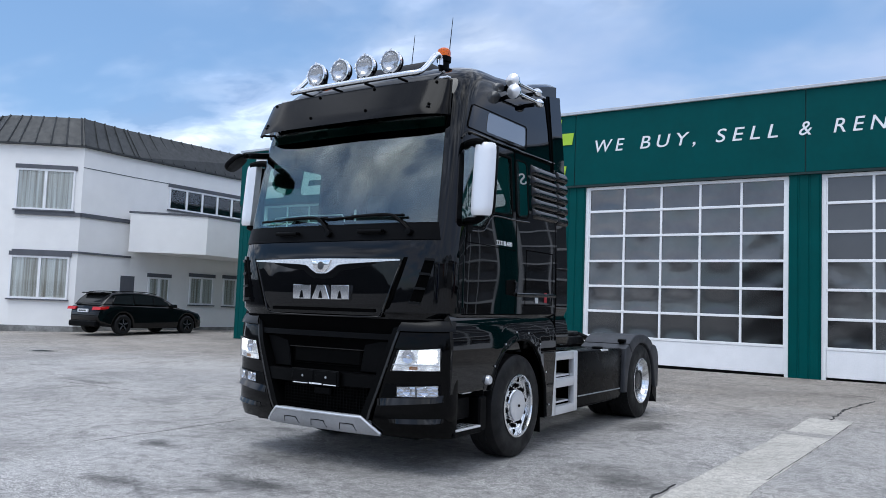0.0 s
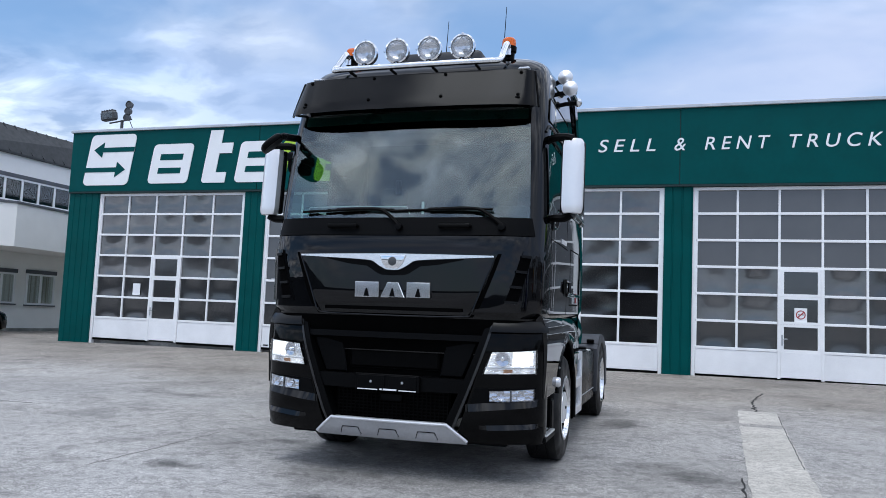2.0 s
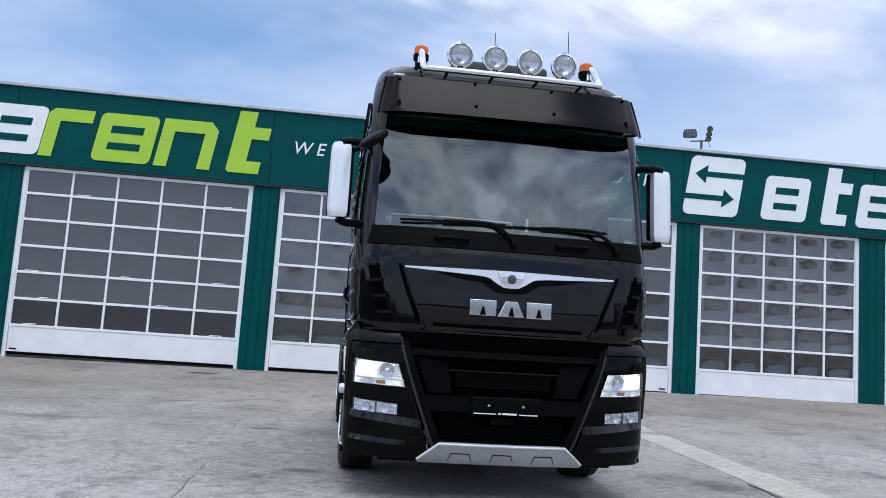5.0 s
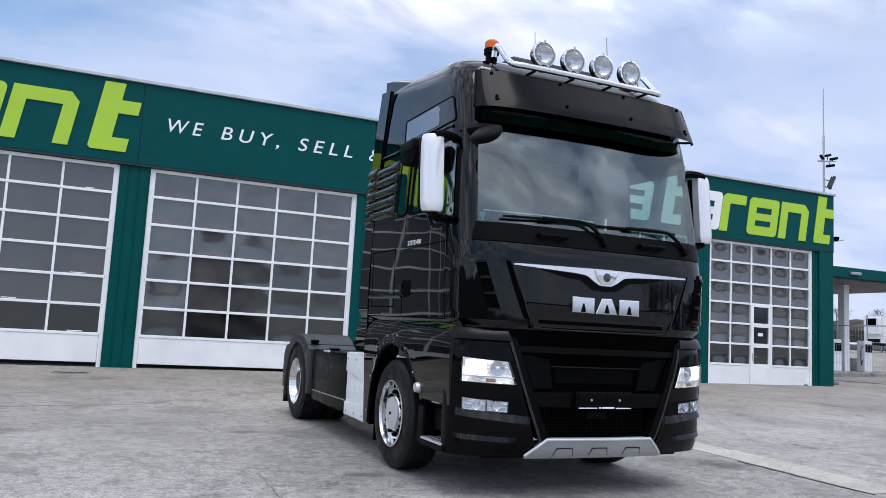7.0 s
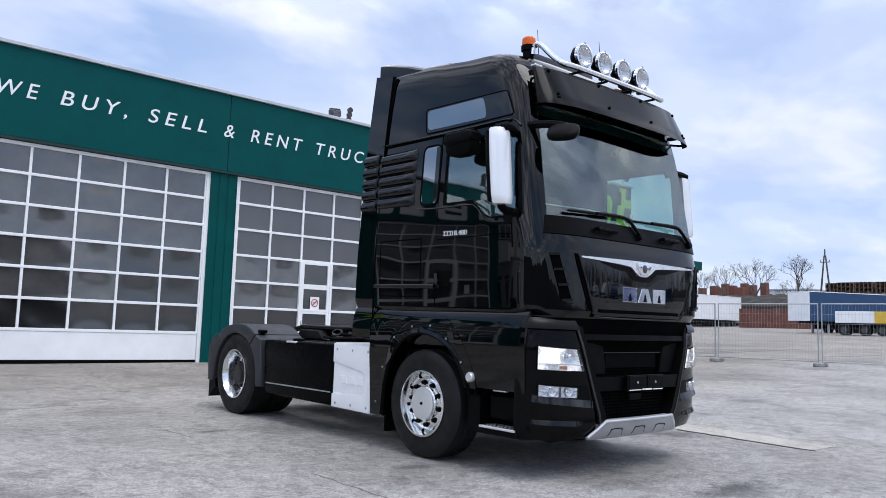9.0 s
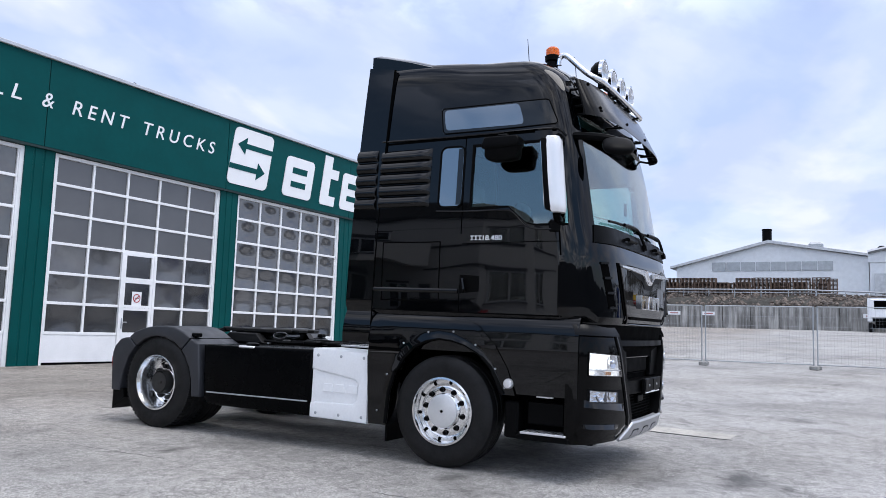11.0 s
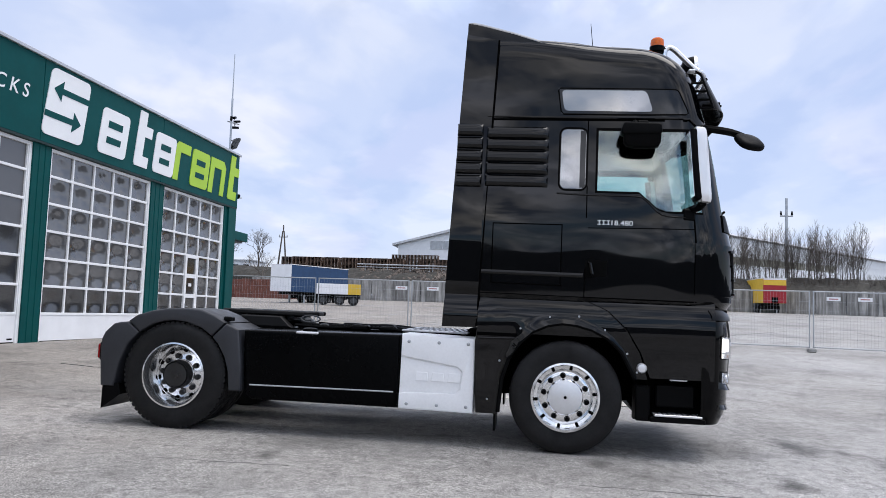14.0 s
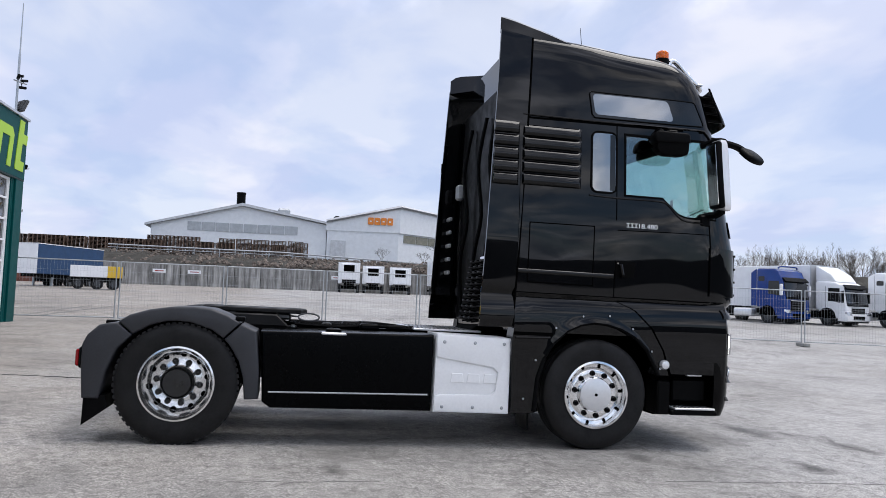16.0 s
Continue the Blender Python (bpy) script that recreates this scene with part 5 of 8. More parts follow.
def parked_lorry(x, y, turn, paint, label, sleeper, box_len, box_mat, gap):
    """A parked lorry; its front points along local -x."""
    t = thing("parked_lorry", pose(x, y, ground_z(x, y), 0, 0, turn), label, "lorry", "parked lorries")
    top = 3.45 if sleeper else 2.78
    ws0, ws1 = (1.72, 2.72) if sleeper else (1.42, 2.42)
    prof = [(0.03, 0.62), (0.0, 1.2), (0.05, ws0 - 0.1), (0.24, ws1), (0.34, ws1 + 0.15), (0.55, top - 0.15), (0.85, top), (2.0, top + 0.03), (2.1, top - 0.08), (2.1, 1.05), (1.88, 1.0), (1.72, 0.70), (0.86, 0.70), (0.74, 0.5), (0.1, 0.5)]
    part("cab", prismed(prof, "y", -1.23, 1.23, 0.10, 3), paint, t)
    part("windscreen", prismed([(0.0, ws0 - 0.02), (0.08, ws0 - 0.02), (0.27, ws1), (0.19, ws1)], "y", -1.12, 1.12, 0.02, 2), car_glass, t, "wide dark windscreen")
    part("screen_skirt", prismed([(-0.02, ws0 - 0.16), (0.06, ws0 - 0.16), (0.08, ws0 - 0.03), (-0.01, ws0 - 0.03)], "y", -1.1, 1.1, 0.01), black_matte, t)
    part("visor", prismed([(0.02, ws1 - 0.06), (0.05, ws1 - 0.10), (0.32, ws1 + 0.14), (0.26, ws1 + 0.18)], "y", -1.17, 1.17, 0.015), black_matte, t)
    grille = part("grille", prismed([(-0.035, 0.78), (0.05, 0.78), (0.05, ws0 - 0.22), (-0.03, ws0 - 0.22)], "y", -0.70, 0.70, 0.015), black_matte, t)
    for k in range(4):
        part("slat", boxed(-0.05, -0.036, -0.66, 0.66, 0.86 + 0.15 * k, 0.90 + 0.15 * k), grey_plastic, grille)
    part("bright_strip", boxed(-0.052, -0.03, -0.72, 0.72, ws0 - 0.28, ws0 - 0.23, 0.006), silver, t)
    part("bumper", prismed([(-0.06, 0.38), (-0.08, 0.55), (-0.06, 0.80), (0.5, 0.80), (0.62, 0.34), (0.05, 0.30)], "y", -1.24, 1.24, 0.07, 3), paint, t)
    part("lower_grille", boxed(-0.085, -0.04, -0.62, 0.62, 0.42, 0.66, 0.01), black_void, t)
    part("skirt", boxed(0.0, 0.7, -1.15, 1.15, 0.24, 0.33, 0.02), black_matte, t)
    for sd in (-1, 1):
        part("side_window", prismed([(0.42, ws0 + 0.03), (0.46, ws1 - 0.05), (1.22, ws1 - 0.03), (1.24, ws0 + 0.14), (0.9, ws0 + 0.12)], "y", *sorted((sd * 1.2, sd * 1.236)), 0.01), car_glass, t, "dark door window")
        part("door_gap", boxed(1.38, 1.395, *sorted((sd * 1.2, sd * 1.233)), 0.8, ws1 + 0.1), black_void, t)
        part("headlamp", prismed([(-0.10, 0.70), (-0.09, 0.90), (0.12, 0.93), (0.12, 0.74)], "y", *sorted((sd * 0.78, sd * 1.225)), 0.02, 2), lamp_silver, t)
        mirror = part("mirror", boxed(0.10, 0.26, *sorted((sd * 1.32, sd * 1.50)), ws0 + 0.05, ws0 + 0.75, 0.03), black_matte if not sleeper else trailer_white, t)
        part("mirror_arm", rod(bmesh.new(), (0.22, sd * 1.2, ws0 + 0.78), (0.18, sd * 1.42, ws0 + 0.70), 0.03, 6), black_matte, mirror)
        part("wheel_arch", prismed([(0.70, 0.5), (0.78, 0.86), (1.0, 1.08), (1.30, 1.15), (1.60, 1.08), (1.82, 0.86), (1.90, 0.5)], "y", *sorted((sd * 0.9, sd * 1.24))), black_void, t)
        part("side_tank", boxed(2.5, 3.9, *sorted((sd * 0.65, sd * 1.2)), 0.42, 0.95, 0.12, seg=3), silver if sleeper else black_matte, t)
    if sleeper:
        part("roof_bar", tube(bmesh.new(), smooth_line([(0.75, -0.95, top + 0.02), (0.68, -0.8, top + 0.13), (0.66, 0, top + 0.15), (0.68, 0.8, top + 0.13), (0.75, 0.95, top + 0.02)], 4), 0.045, 8), paint, t)
        for sd in (-1, 1):
            part("side_deflector", prismed([(2.1, 1.1), (2.1, top), (2.5, top - 0.25), (2.5, 1.1)], "y", *sorted((sd * 1.18, sd * 1.23)), 0.01), paint, t)
            part("upper_window", prismed(rounded(1.5, 1.95, ws1 - 0.05, ws1 + 0.25, 0.06), "y", *sorted((sd * 1.2, sd * 1.236))), car_glass, t)
    else:
        part("wind_deflector", prismed([(0.75, top), (1.1, top + 0.45), (2.0, 3.75), (2.15, 3.75), (2.15, top)], "y", -1.1, 1.1, 0.08, 2), paint, t, "sloping white roof wind deflector")
    part("chassis", boxed(0.8, 6.0, -0.42, 0.42, 0.65, 0.95), black_matte, t)
    wheel_set(t, (1.30, 4.95), 1.22)
    for sd in (-1, 1):
        part("rear_fender", prismed([(4.25, 0.75), (4.4, 1.02), (5.5, 1.02), (5.68, 0.4), (5.74, 0.4), (5.58, 1.08), (4.35, 1.08), (4.18, 0.78)], "y", *sorted((sd * 0.75, sd * 1.24))), black_matte, t)
    if box_len:
        part("box", boxed(2.3 + gap, 2.3 + gap + box_len, -1.27, 1.27, 1.1, 3.85, 0.03), box_mat, t)
        part("box_edge", boxed(2.28 + gap, 2.32 + gap, -1.28, 1.28, 1.08, 3.87, 0.005), trim_grey, t)
        part("side_guard", boxed(2.6 + gap, 2.0 + gap + box_len, -1.2, 1.2, 0.55, 0.75), black_matte, t)
    else:
        part("fifth_wheel", boxed(4.4, 5.3, -0.45, 0.45, 0.95, 1.1, 0.05), black_matte, t)


parked_lorry(30.8, -21.5, 20, blue_paint, "bright blue tractor unit with a bare fifth wheel", True, 0, None, 0)
parked_lorry(29.95, -25.1, 20, trailer_white, "white box lorry parked beside the blue tractor unit", False, 7.0, trailer_white, 0.1)
parked_lorry(29.1, -28.7, 20, trailer_white, "white tractor unit parked on the lot", True, 0, None, 0)
trailer(50.8, -28.2, -25, 8.0, blue_sheet, blue_sheet, "dark blue curtain-sided trailer on the lot", False, 1.0, 3.7)

rc = thing("rusty_sheet_fence", pose(0, 0, 0), "rust-brown corrugated sheet fence", "fence")
for k in range(16):
    part("sheet", boxed(76.0 + 0.05 * (k % 2), 76.12 + 0.05 * (k % 2), 46 - 1.0 * k - 0.98, 46 - 1.0 * k, 1.4, 4.0 + rng.uniform(-0.05, 0.05)), rust, rc)

# pylon
py = thing("power_pole", pose(91, 42.25, 5.0), "wooden A-frame power pole with a crossarm", "power pole")
for dy in (-0.7, 0.7):
    part("leg", rod(bmesh.new(), (0, dy, 0), (0, dy * 0.12, 6.2), 0.14, 8, 0.09), bark, py)
part("tip", rod(bmesh.new(), (0, 0, 6.1), (0, 0, 7.0), 0.09, 8), bark, py)
part("crossarm", boxed(-0.06, 0.06, -0.6, 0.6, 5.3, 5.42), steel_grey, py)
for dy in (-0.55, 0.55):
    part("insulator", lathed([(0.05, 0), (0.08, 0.06), (0.04, 0.25)], (0, dy, 5.42), (0, 0, 1), 8), concrete, py)
lp = thing("lamp_mast", pose(87.6, -22.9, 5.0), "tall grey power mast with a short crossarm", "mast")
part("mast", rod(bmesh.new(), (0, 0, 0), (0, 0, 11.2), 0.22, 10, 0.15), steel_grey, lp)
part("crossarm", boxed(-0.1, 0.1, -0.75, 0.75, 8.9, 9.1, 0.03), steel_grey, lp)
for dy in (-0.65, 0.65):
    part("insulator", lathed([(0.1, 0), (0.14, 0.12), (0.07, 0.5)], (0, dy, 9.1), (0, 0, 1), 8), black_matte, lp)
bh = thing("brick_house", pose(90, -46.8, 4.9) @ Matrix.Diagonal((0.5, 0.5, 0.5, 1)), "small brick house with a red hipped roof", "house")
part("wall", boxed(-3.5, 3.5, -4, 4, -1, 2.2), rust, bh)
bm = bmesh.new()
vs = [bm.verts.new(v) for v in ((-4, -4.6, 2.2), (4, -4.6, 2.2), (4, 4.6, 2.2), (-4, 4.6, 2.2), (0, -2, 4.2), (0, 2, 4.2))]
for f in ((0, 1, 4), (1, 2, 5, 4), (2, 3, 5), (3, 0, 4, 5), (3, 2, 1, 0)):
    bm.faces.new([vs[i] for i in f])
bmesh.ops.recalc_face_normals(bm, faces=list(bm.faces))
part("roof", bm, red_roof, bh, smooth=False)
for k in range(9):
    bs = thing("brick_pack", pose(128 + (k % 3) * 2.0, 80 - k * 1.3, 6.3), "tall pack of red bricks on the far yard", "brick pack", "brick packs")
    part("pack", boxed(-0.6, 0.6, -0.6, 0.6, 0, 3.3 + 0.5 * (k % 3), 0.05), red_roof, bs)
wb = thing("far_white_building", pose(150, 72, 6.0), "low white building with a row of dark windows", "building")
part("wall", boxed(-4, 4, -5, 5, -2, 4.0), hall_white, wb)
part("roof", boxed(-4.3, 4.3, -5.3, 5.3, 4.0, 4.25), trim_grey, wb)
for k in range(4):
    part("window", boxed(-4.06, -4.0, -4.2 + 2.3 * k, -2.9 + 2.3 * k, 2.0, 3.2), car_glass, wb)

# ---- bare trees ----


def grow(bm, p, d, length, r, depth, r_gen):
    q = p + d * length
    rod(bm, p, q, r, 5 if depth > 2 else 3, r * 0.68)
    if depth == 0:
        return
    n = r_gen.choice((2, 3)) if depth > 1 else 3
    for k in range(n):
        a = r_gen.uniform(0, 2 * math.pi)
        side = d.orthogonal().normalized()
        side.rotate(Matrix.Rotation(a, 3, d))
        nd = (d + side * r_gen.uniform(0.35, 0.75) + Vector((0, 0, 0.12))).normalized()
        grow(bm, q - d * length * r_gen.uniform(0, 0.25), nd, length * r_gen.uniform(0.62, 0.84), r * 0.66, depth - 1, r_gen)


def bare_tree(seed, height, spread):
    g = random.Random(seed)
    t = thing("bare_tree", pose(0, 0, 0), "leafless winter tree with fine twigs", "tree", "bare trees")
    slim = 0.55 if spread < 0.35 else 0.8
    part("trunk", rod(bmesh.new(), (0, 0, -0.4), (0, 0, height * 0.26), height * 0.022 * slim, 8, height * 0.016 * slim), bark, t)
    crown = bmesh.new()
    base = Vector((0, 0, height * 0.25))
    for k in range(5):
        a = 2 * math.pi * k / 5 + g.uniform(-0.4, 0.4)
        d = Vector((math.cos(a) * spread, math.sin(a) * spread, 1)).normalized() if k else Vector((0, 0, 1))
        grow(crown, base - Vector((0, 0, height * 0.03 * (k % 3))), d, height * 0.2, height * 0.0095 * slim, 5, g)
    part("crown", crown, bark, t)
    return t




def thicket_tree(seed, height):
    """A clump of slim upright stems with steep fine twigs."""
    g = random.Random(seed)
    t = thing("bare_tree", pose(0, 0, 0), "slim multi-stemmed leafless tree with upright twigs", "tree", "bare trees")
    for k in range(6):
        a, h = 2 * math.pi * k / 6 + g.uniform(-0.5, 0.5), height * g.uniform(0.72, 1.0)
        foot = Vector((0.35 * math.cos(a), 0.35 * math.sin(a), -0.3))
        head = foot + Vector((g.uniform(-0.9, 0.9), g.uniform(-0.9, 0.9), h))
        bm = bmesh.new()
        rod(bm, foot, head, 0.034, 5, 0.006)
        for j in range(20):
            f = 0.18 + 0.78 * (j + g.random()) / 20
            p, az = foot.lerp(head, f), g.uniform(0, 6.28)
            L = (1 - f) * height * 0.28 + 0.35
            q = p + Vector((math.cos(az) * 0.55, math.sin(az) * 0.55, 1.0)).normalized() * L
            rod(bm, p, q, 0.010, 3, 0.004)
            for i in range(4):
                az2 = az + g.uniform(-1.4, 1.4)
                p2 = p.lerp(q, 0.25 + 0.2 * i)
                rod(bm, p2, p2 + Vector((math.cos(az2) * 0.6, math.sin(az2) * 0.6, 0.9)).normalized() * L * 0.45, 0.006, 3, 0.003)
        part("stem", bm, bark, t, smooth=False)
    return t


tree_protos = [bare_tree(3, 6.5, 0.55), bare_tree(8, 6.5, 0.4), bare_tree(15, 6.5, 0.75), thicket_tree(21, 7.0), thicket_tree(34, 7.0)]
spots = [(82.9, 58.7, 4.6, 0.7, 1), (84.6, 55.9, 4.3, 0.92, 0), (86.1, 53.2, 4.2, 1.1, 1), (87.9, 49.9, 4.2, 1.25, 0), (90.0, 45.2, 5.0, 1.2, 1), (80.7, 41.3, 3.0, 0.95, 2),
         (90.0, -2.5, 5.5, 0.48, 1), (89.5, -8.0, 5.5, 0.42, 0), (89.0, -10.2, 5.4, 0.8, 1), (89.5, -14.2, 5.0, 1.15, 0), (87.0, -16.0, 5.3, 0.65, 2)]
for k in range(30):
    y = -12.5 - 0.61 * k + rng.uniform(-0.4, 0.4)
    spots.append((89.0 - 0.32 * max(0.0, -9 - y) + rng.uniform(-0.6, 3.5), y, 5.5, rng.uniform(0.9, 1.2), 3 + k % 2))
for k in range(9):
    y = -33.5 - 1.5 * k + rng.uniform(-0.6, 0.6)
    spots.append((82.0 - 0.3 * k + rng.uniform(-0.6, 2.5), y, 5.2, rng.uniform(0.4, 0.66), 3 + k % 2))
for k in range(54):
    spots.append((81 - 0.36 * k + rng.uniform(-3, 3), -49 - 0.45 * k + rng.uniform(-1.5, 1.5), 4.6, rng.uniform(0.6, 0.9), 3 + k % 2 if k % 4 else 0))
for k in range(10):
    spots.append((110 + 5 * k, 95 - 3 * k, 5.2, rng.uniform(0.6, 0.9), k % 3))
for x, y, z, s, v in spots:
    copy_thing(tree_protos[v], pose(x, y, z, 0, 0, rng.uniform(0, 360)) @ Matrix.Diagonal((s, s, s, 1)))
for t, (x, y) in zip(tree_protos, ((72, -62), (69, -66), (66, -70), (71, -64), (67, -68))):
    t.matrix_world = pose(x, y, 4.6)
    # keep the first of each as a tree of the far row

# low scrub along the bank
scrub = bmesh.new()
for k in range(420):
    f = rng.random()
    y = -12 - 38 * f + rng.uniform(-0.5, 0.5)
    x = 86.5 - (0.32 * (-9 - y) if y < -9 else 0) + rng.uniform(0.5, 3)
    for j in range(4):
        a = rng.uniform(0, 6.28)
        rod(scrub, (x, y, 5.0), (x + 0.5 * math.cos(a), y + 0.5 * math.sin(a), 5.0 + rng.uniform(0.6, 1.7)), 0.02, 3, 0.008)
tagged(part("scrub", scrub, bark, smooth=False), "thin brown leafless scrub on the bank", "bushes", kind="stuff")


def ridge():
    bm = bmesh.new()
    n = 250
    top = []
    for k in range(n + 1):
        a = 2 * math.pi * k / n
        r = 420
        x, y = r * math.cos(a), r * math.sin(a)
        west = smoothstep(0.1, 0.8, -math.cos(a))
        bump = noise.noise(Vector((3 * math.cos(a), 3 * math.sin(a), 0.3))) * 5 + noise.noise(Vector((16 * math.cos(a), 16 * math.sin(a), 5.3))) * 1.6
        h = 9 + bump + west * (13 + 1.4 * bump)
        top.append((bm.verts.new((x, y, -3)), bm.verts.new((x, y, h)), bm.verts.new((x * 1.1, y * 1.1, -3))))
    for a, b in zip(top, top[1:]):
        bm.faces.new((a[0], b[0], b[1], a[1]))
        bm.faces.new((a[1], b[1], b[2], a[2]))
    bmesh.ops.recalc_face_normals(bm, faces=list(bm.faces))
    return bm


tagged(part("wooded_ridge", ridge(), simple("far_woods", (0.10, 0.105, 0.11), 1.0, vary=0.3, grain=0.3)), "low grey wooded ridge on the horizon", "ridge", kind="structure")

# ---- tractor unit ----
TRUCK = pose(-4.91, 7.09, -0.045, 0.8, 0, 0)   # local: -y is forwards, -x its right-hand side, z from the ground
truck = thing("tractor_unit", TRUCK, "glossy black two-axle tractor unit with chrome and silver trim", "truck")


def lerp_table(tab, z):
    if z <= tab[0][0]:
        return tab[0][1:]
    for a, b in zip(tab, tab[1:]):
        if z <= b[0]:
            k = (z - a[0]) / (b[0] - a[0])
            return tuple(p + (q - p) * k for p, q in zip(a[1:], b[1:]))
    return tab[-1][1:]


# height: foremost y, half width, y where the corner runs into the side
CAB = [(1.05, -1.46, 1.19, -0.80), (1.36, -1.50, 1.235, -0.80), (1.405, -1.53, 1.274, -0.80), (1.90, -1.525, 1.282, -0.80), (2.10, -1.475, 1.282, -0.80), (2.20, -1.445, 1.280, -0.80), (2.40, -1.406, 1.271, -0.80), (2.60, -1.365, 1.262, -0.80),
       (2.80, -1.322, 1.249, -0.80), (2.95, -1.287, 1.238, -0.80), (3.10, -1.250, 1.228, -0.78), (3.20, -1.222, 1.222, -0.75), (3.40, -1.17, 1.206, -0.68), (3.53, -1.11, 1.192, -0.60), (3.62, -1.05, 1.175, -0.52), (3.70, -0.96, 1.145, -0.42), (3.76, -0.85, 1.095, -0.30), (3.795, -0.66, 1.02, -0.12), (3.815, -0.4, 0.90, 0.05)]
REAR = 0.81
NN = 5.0


def hull_point(tab, u, z, rear=REAR, nn=NN):
    """A point on a body bowed at the front: |u| up to 1 round the front, 1 to 2 along the side to the rear."""
    f, w, c = lerp_table(tab, z)
    s = 1 if u >= 0 else -1
    a = abs(u)
    if a <= 1:
        th = a * math.pi / 2
        p = Vector((s * w * math.sin(th) ** (2 / nn), f + (c - f) * (1 - max(0.0, math.cos(th)) ** (2 / nn)), z))
    else:
        p = Vector((s * w, c + (a - 1) * (rear - c), z))
    if z > 3.35:   # the high roof climbs and grows boxier towards the rear
        k = min(1.0, max(0.0, (p.y + 0.75) / 1.4))
        k = k * k * (3 - 2 * k)
        p.z += (z - 3.35) / 0.465 * (0.045 * k)
        p.x += (s * 1.19 - p.x if a > 1 else 0.0) * 0.55 * k if w < 1.19 else 0.0
    return p


def hull_surf(tab, rear=REAR, nn=NN):
    def surf(u, z):
        p = hull_point(tab, u, z, rear, nn)
        du = hull_point(tab, u + 0.004, z, rear, nn) - hull_point(tab, u - 0.004, z, rear, nn)
        dz = hull_point(tab, u, z + 0.01, rear, nn) - hull_point(tab, u, z - 0.01, rear, nn)
        n = du.cross(dz)
        n = n.normalized() if n.length > 1e-9 else Vector((0, -1, 0))
        return p, n
    return surf


def u_of_x(tab, x, z, nn=NN):
    w = lerp_table(tab, z)[1]
    return (1 if x >= 0 else -1) * math.asin(min(1.0, abs(x) / w) ** (nn / 2)) / (math.pi / 2)


def u_of_y(side, y, c=-0.80, rear=REAR):
    return side * (1 + (y - c) / (rear - c))


def quad_slab(surf, corners, nu, nv, off, thick, bm=None):
    """A slab on a surface between four (u, z) corners: low start, low end, high end, high start."""
    (a, az), (b, bz), (c, cz), (d, dz) = corners
    def at(i, j):
        u = (a + (b - a) * i) * (1 - j) + (d + (c - d) * i) * j
        z = (az + (bz - az) * i) * (1 - j) + (dz + (cz - dz) * i) * j
        return surf(u, z)
    return grid_slab(bm or bmesh.new(), at, [i / nu for i in range(nu + 1)], [j / nv for j in range(nv + 1)], off, thick)


cab_surf = hull_surf(CAB)
FLAP = [(1.05, -1.5, 1.272, -0.8), (1.18, -1.5, 1.286, -0.8), (1.25, -1.5, 1.281, -0.8), (1.31, -1.5, 1.268, -0.8), (1.36, -1.5, 1.250, -0.8), (1.405, -1.5, 1.225, -0.8), (1.425, -1.5, 1.262, -0.8), (1.47, -1.5, 1.272, -0.8), (1.9, -1.5, 1.28, -0.8), (2.95, -1.3, 1.248, -0.8), (3.2, -1.2, 1.235, -0.8), (3.4, -1.2, 1.222, -0.8), (3.6, -1.1, 1.205, -0.8), (3.82, -1.0, 1.185, -0.8)]
flap_surf = hull_surf(FLAP)
SIDES = (-1, 1)
WS_U = 0.53          # windscreen reaches this far round the front
SW_U = 0.85         # door window begins here


def surf_patch(s, pts, off, thick=0.006):
    """A flat-edged patch on the cab's side, outlined in (y, z)."""
    bm = bmesh.new()
    up, dn = [], []
    for y, z in pts:
        p, n = cab_surf(u_of_y(s, y), z)
        up.append(bm.verts.new(p + n * off))
        dn.append(bm.verts.new(p + n * (off - thick)))
    bm.faces.new(up), bm.faces.new(dn)
    for i in range(len(pts)):
        j = (i + 1) % len(pts)
        bm.faces.new((up[i], up[j], dn[j], dn[i]))
    bmesh.ops.recalc_face_normals(bm, faces=list(bm.faces))
    return bm


def surf_ring(s, y0, y1, z0, z1, rad, w, off):
    """A rounded frame on the cab's side."""
    bm = bmesh.new()
    rows = []
    for pts, o in ((rounded(y0, y1, z0, z1, rad), 0.0), (rounded(y0, y1, z0, z1, rad), off), (rounded(y0 + w, y1 - w, z0 + w, z1 - w, max(0.008, rad - w)), off), (rounded(y0 + w, y1 - w, z0 + w, z1 - w, max(0.008, rad - w)), 0.0)):
        row = []
        for y, z in pts:
            p, n = cab_surf(u_of_y(s, y), z)
            row.append(bm.verts.new(p + n * o))
        rows.append(row)
    for a, b in zip(rows, rows[1:]):
        for i in range(len(a)):
            j = (i + 1) % len(a)
            bm.faces.new((a[i], a[j], b[j], b[i]))
    bmesh.ops.recalc_face_normals(bm, faces=list(bm.faces))
    return bm


def rib(s, y0, y1, zc, h, tab):
    """A low rounded louvre rib lying along the side, steeper below than above."""
    def at(i, j):
        z = zc + h * (j - 0.5)
        w = lerp_table(tab, z)[1]
        bulge = math.sin(math.pi * j ** 0.75) ** 0.8 if 0 < j < 1 else 0.0
        ends = min(1.0, i * 14, (1 - i) * 40)
        y = y0 + (y1 - y0) * i
        return Vector((s * (w + 0.002 + 0.030 * bulge * ends ** 0.5), y, z)), Vector((s, 0, 0))
    return grid_slab(bmesh.new(), at, [0, 0.02, 0.045, 0.07, 0.3, 0.6, 0.9, 0.975, 1], [k / 10 for k in range(11)], 0.0, 0.012)


